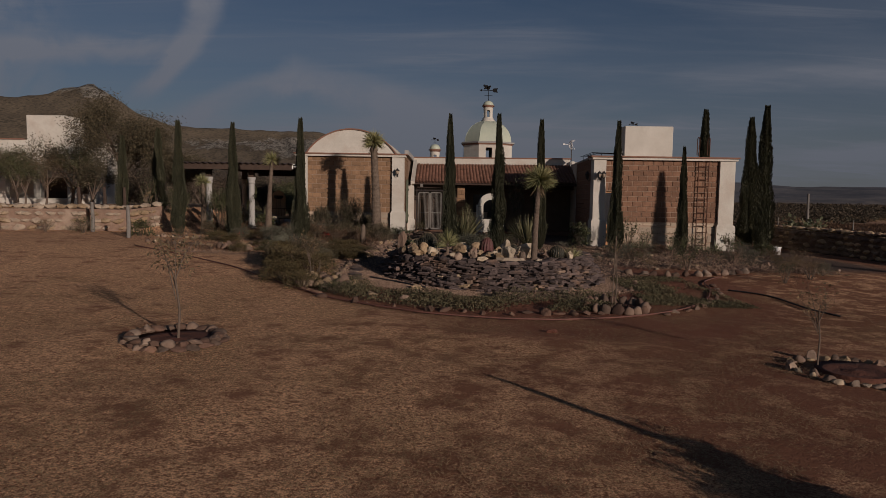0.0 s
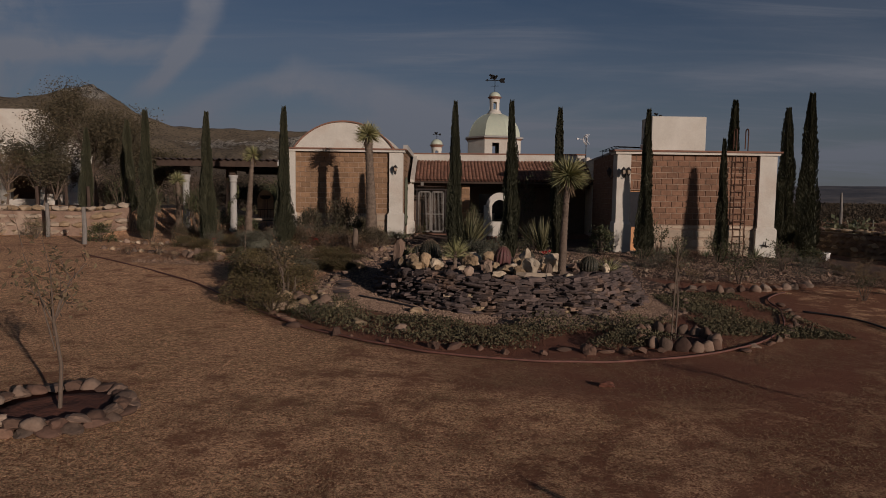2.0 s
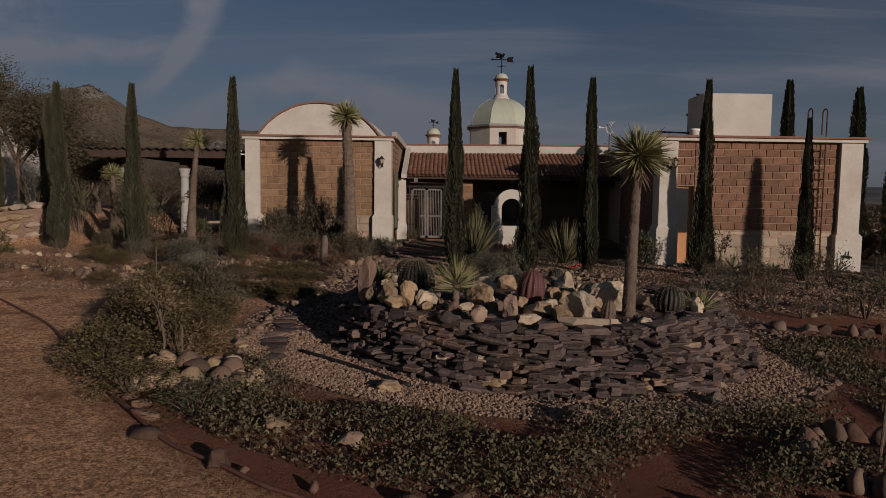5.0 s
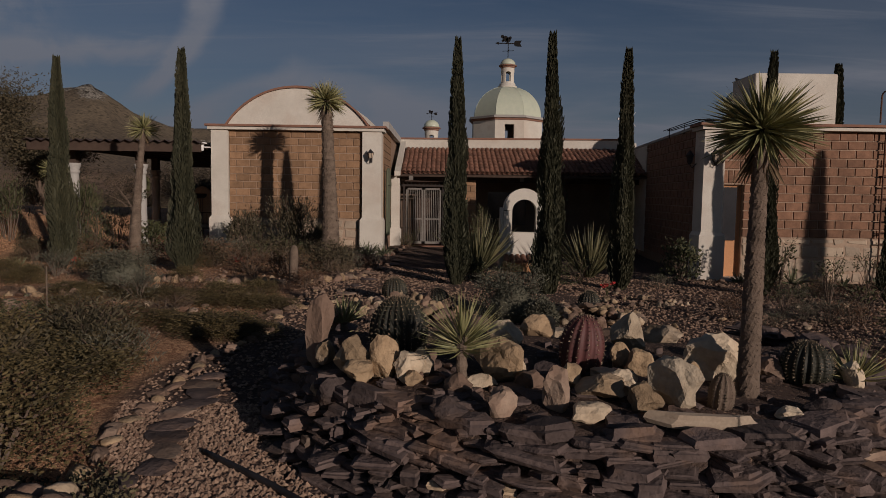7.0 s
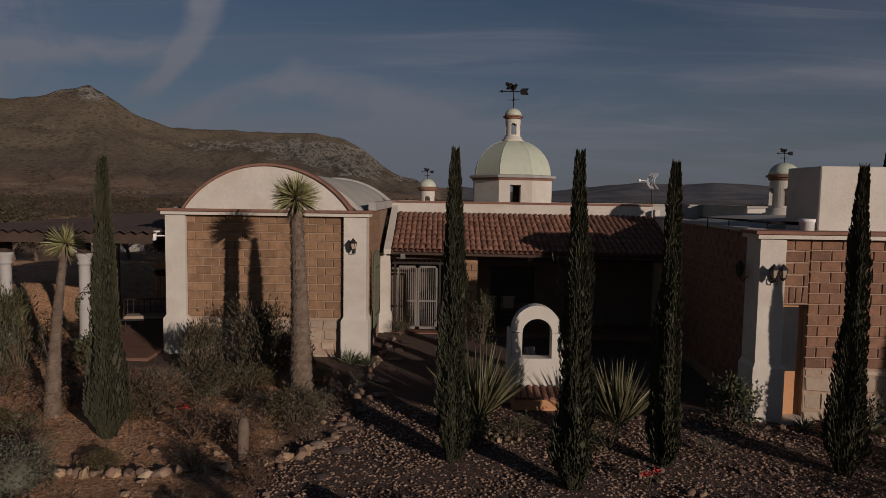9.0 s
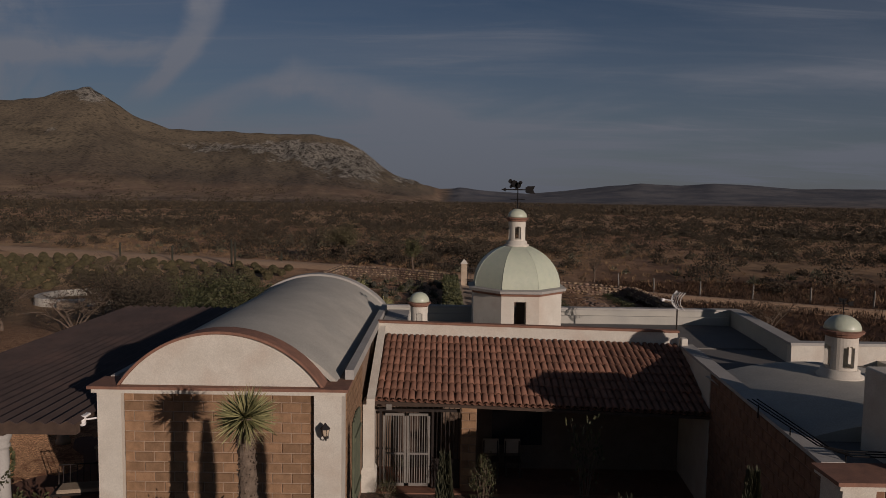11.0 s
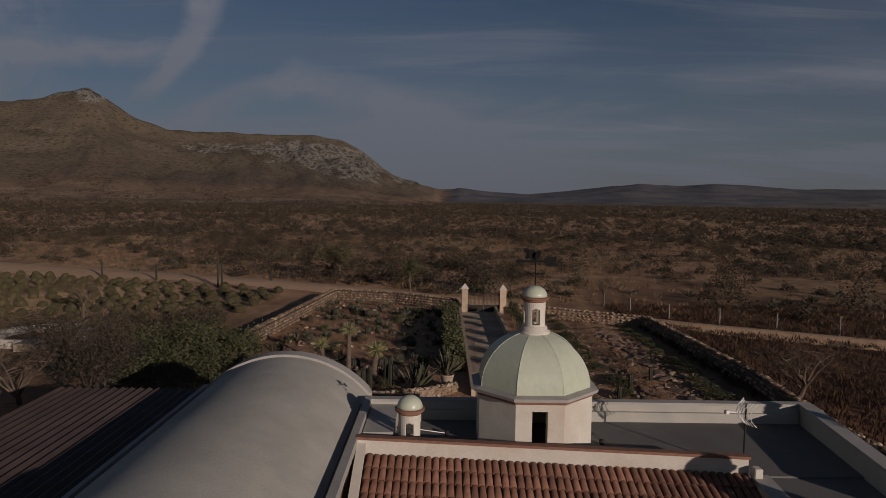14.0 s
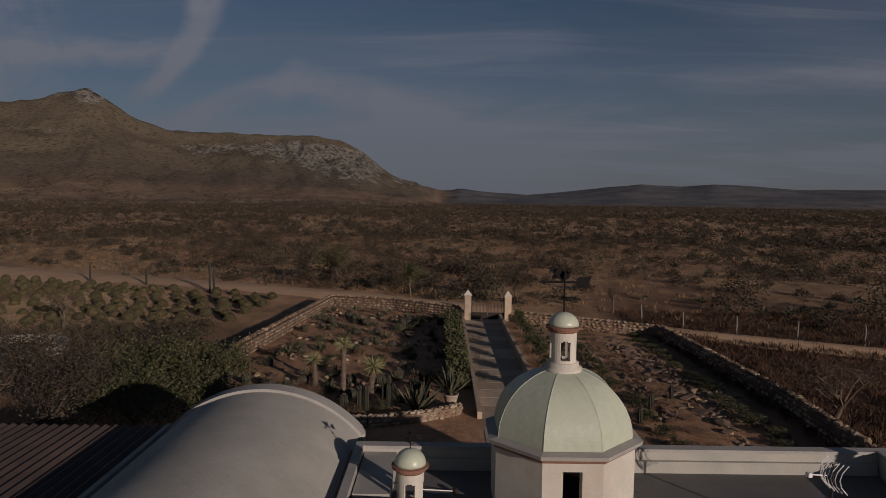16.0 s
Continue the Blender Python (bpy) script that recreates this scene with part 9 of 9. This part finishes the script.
def base_stones(parent, x0, x1, z0, z1, y, seed):
    """Large flat stones of uneven size, fitted in rough courses."""
    r = random.Random(seed)
    z = z0
    while z < z1 - 0.06:
        h = min(r.uniform(0.22, 0.36), z1 - z)
        if z1 - z - h < 0.1:
            h = z1 - z
        x = x0
        while x < x1 - 0.05:
            w = min(r.uniform(0.25, 0.62), x1 - x)
            if x1 - x - w < 0.12:
                w = x1 - x
            m = Mesh()
            g = 0.014
            q = [(x + g + r.uniform(-0.03, 0.05), z + g + r.uniform(-0.01, 0.05)), (x + w - g - r.uniform(-0.03, 0.05), z + g + r.uniform(-0.01, 0.05)), (x + w - g - r.uniform(-0.03, 0.05), z + h - g - r.uniform(-0.01, 0.05)), (x + g + r.uniform(-0.03, 0.05), z + h - g - r.uniform(-0.01, 0.05))]
            cxq, czq = sum(p[0] for p in q) / 4, sum(p[1] for p in q) / 4
            d = r.uniform(0.008, 0.03)
            m.add([(p[0], y, p[1]) for p in q] + [(cxq + (p[0] - cxq) * 0.9, y - d, czq + (p[1] - czq) * 0.86) for p in q], [(4, 5, 6, 7), (0, 1, 5, 4), (1, 2, 6, 5), (2, 3, 7, 6), (3, 0, 4, 7)])
            part("base_stone", m, M["base_stone"], parent)
            x += w
        z += h


bl = part("base_panel", Mesh().box(-6.34, LBY - 0.004, 0.12, -2.45, LBY - 0.001, 1.497), M["mortar_pale"], house, "base of cream field stones")
base_stones(bl, -6.36, -2.43, 0.35, 1.50, LBY - 0.004, 5)
br = part("base_panel", Mesh().box(7.17, RBY - 0.004, -0.25, 11.26, RBY - 0.001, 1.357), M["mortar_pale"], house, "base of cream field stones")
base_stones(br, 7.15, 11.28, -0.05, 1.36, RBY - 0.004, 6)


def side_blocks(x, y0, y1, z0, z1, mat, sgn):
    """Blockwork on a side wall, joined."""
    m = Mesh()
    n = int(round((z1 - z0) / 0.205))
    for j in range(n):
        y = y0 - (0.2 if j % 2 else 0)
        while y < y1 - 0.1:
            a, b = max(y, y0) + 0.008, min(y + 0.405, y1) - 0.008
            y += 0.405
            if b - a < 0.06:
                continue
            za, zb = z0 + j * (z1 - z0) / n + 0.008, z0 + (j + 1) * (z1 - z0) / n - 0.008
            xa, xb = x(a), x(b)
            xf, xg = xa + sgn * 0.022, xb + sgn * 0.022
            pts = [(xa, a, za), (xb, b, za), (xb, b, zb), (xa, a, zb), (xf, a + 0.012, za + 0.012), (xg, b - 0.012, za + 0.012), (xg, b - 0.012, zb - 0.012), (xf, a + 0.012, zb - 0.012)]
            m.add(pts, [(4, 5, 6, 7), (0, 1, 5, 4), (1, 2, 6, 5), (2, 3, 7, 6), (3, 0, 4, 7)])
    ob = hpart("side_blockwork", m, mat)
    ob["kind"] = "stuff"


side_blocks(side_x, RBY + 0.46, 34.38, 0.6, 3.98, "brick_red", -1)
side_blocks(lambda y: LBX1, LBY + 0.46, 35.3, 1.5, 4.2, "brick", 1)
bp = part("block_panel", Mesh().box(0.70, 35.447, 0.5, 1.06, 35.449, 2.8), M["mortar"], house)
blockwork(bp, 0.68, 1.08, 0.5, 2.80, 35.447, "brick")

# clay barrel tiles on the porch roof
roof = part("tile_bed", skewed(Mesh().add([(LBX1 + 0.37, EAVE[0] + 0.02, EAVE[1] - 0.025), (PX1 - 0.01, EAVE[0] + 0.02, EAVE[1] - 0.025), (PX1 - 0.01, RIDGE[0] - 0.01, RIDGE[1] - 0.025), (LBX1 + 0.37, RIDGE[0] - 0.01, RIDGE[1] - 0.025)], [(0, 1, 2, 3)])), M["cornice"], house, "clay barrel tile roof")
dy, dz = RIDGE[0] - EAVE[0], RIDGE[1] - EAVE[1]
slope_len = math.hypot(dy, dz)
tilt = math.degrees(math.atan2(dz, dy))


def tile_mesh(up, L, seed):
    """A tapered half-round tile with real thickness, hollow side down (up) or up."""
    m = Mesh()
    pts = []
    for y, r in ((0, 0.084), (L, 0.069)):
        for q in (r, r - 0.014):
            for i in range(8):
                a = math.pi * i / 7
                pts.append((q * math.cos(a), y, (q * math.sin(a) * 0.8) * (1 if up else -1) + (0 if up else 0.07)))
    f = [(i, i + 1, 17 + i, 16 + i) for i in range(7)] + [(8 + i, 24 + i, 25 + i, 9 + i) for i in range(7)] + [(i, 8 + i, 9 + i, i + 1) for i in range(7)]
    return m.add(pts, f)


cols = 50
rows = 8
wx = (PX1 - LBX1 - 0.38) / cols
step = slope_len / rows
TILES = [tile_mesh(True, step + 0.06, i).data("roof_tile", M["tile"], True) for i in range(2)]
pan, cover_tile = tile_mesh(False, step + 0.06, 9), tile_mesh(True, step + 0.06, 10)
pans, placed = Mesh(), 0
for i in range(cols):
    for j in range(rows):
        s = j * step
        y, z = EAVE[0] + s * dy / slope_len - 0.05, EAVE[1] + s * dz / slope_len
        tx, px = LBX1 + 0.38 + (i + 0.5) * wx, LBX1 + 0.385 + i * wx
        m = pose(tx + rnd.uniform(-0.008, 0.008), y + lean_y(tx) + rnd.uniform(-0.012, 0.012), z + 0.045 + rnd.uniform(0, 0.01), tilt - 2.5 + rnd.uniform(-0.8, 0.8), 0, rnd.uniform(-1.2, 1.2))
        if placed < 300:
            part("roof_tile", TILES[placed % 2], None, roof, m=m)
        else:
            pans.add([m @ Vector(v) for v in cover_tile.v], cover_tile.f)
        placed += 1
        m2 = pose(px, y + lean_y(px) + 0.02, z - 0.01, tilt - 1.5, 0, 0)
        pans.add([m2 @ Vector(v) for v in pan.v], pan.f)
ob = part("pan_tiles", pans, M["tile"], house)
ob["kind"] = "stuff"
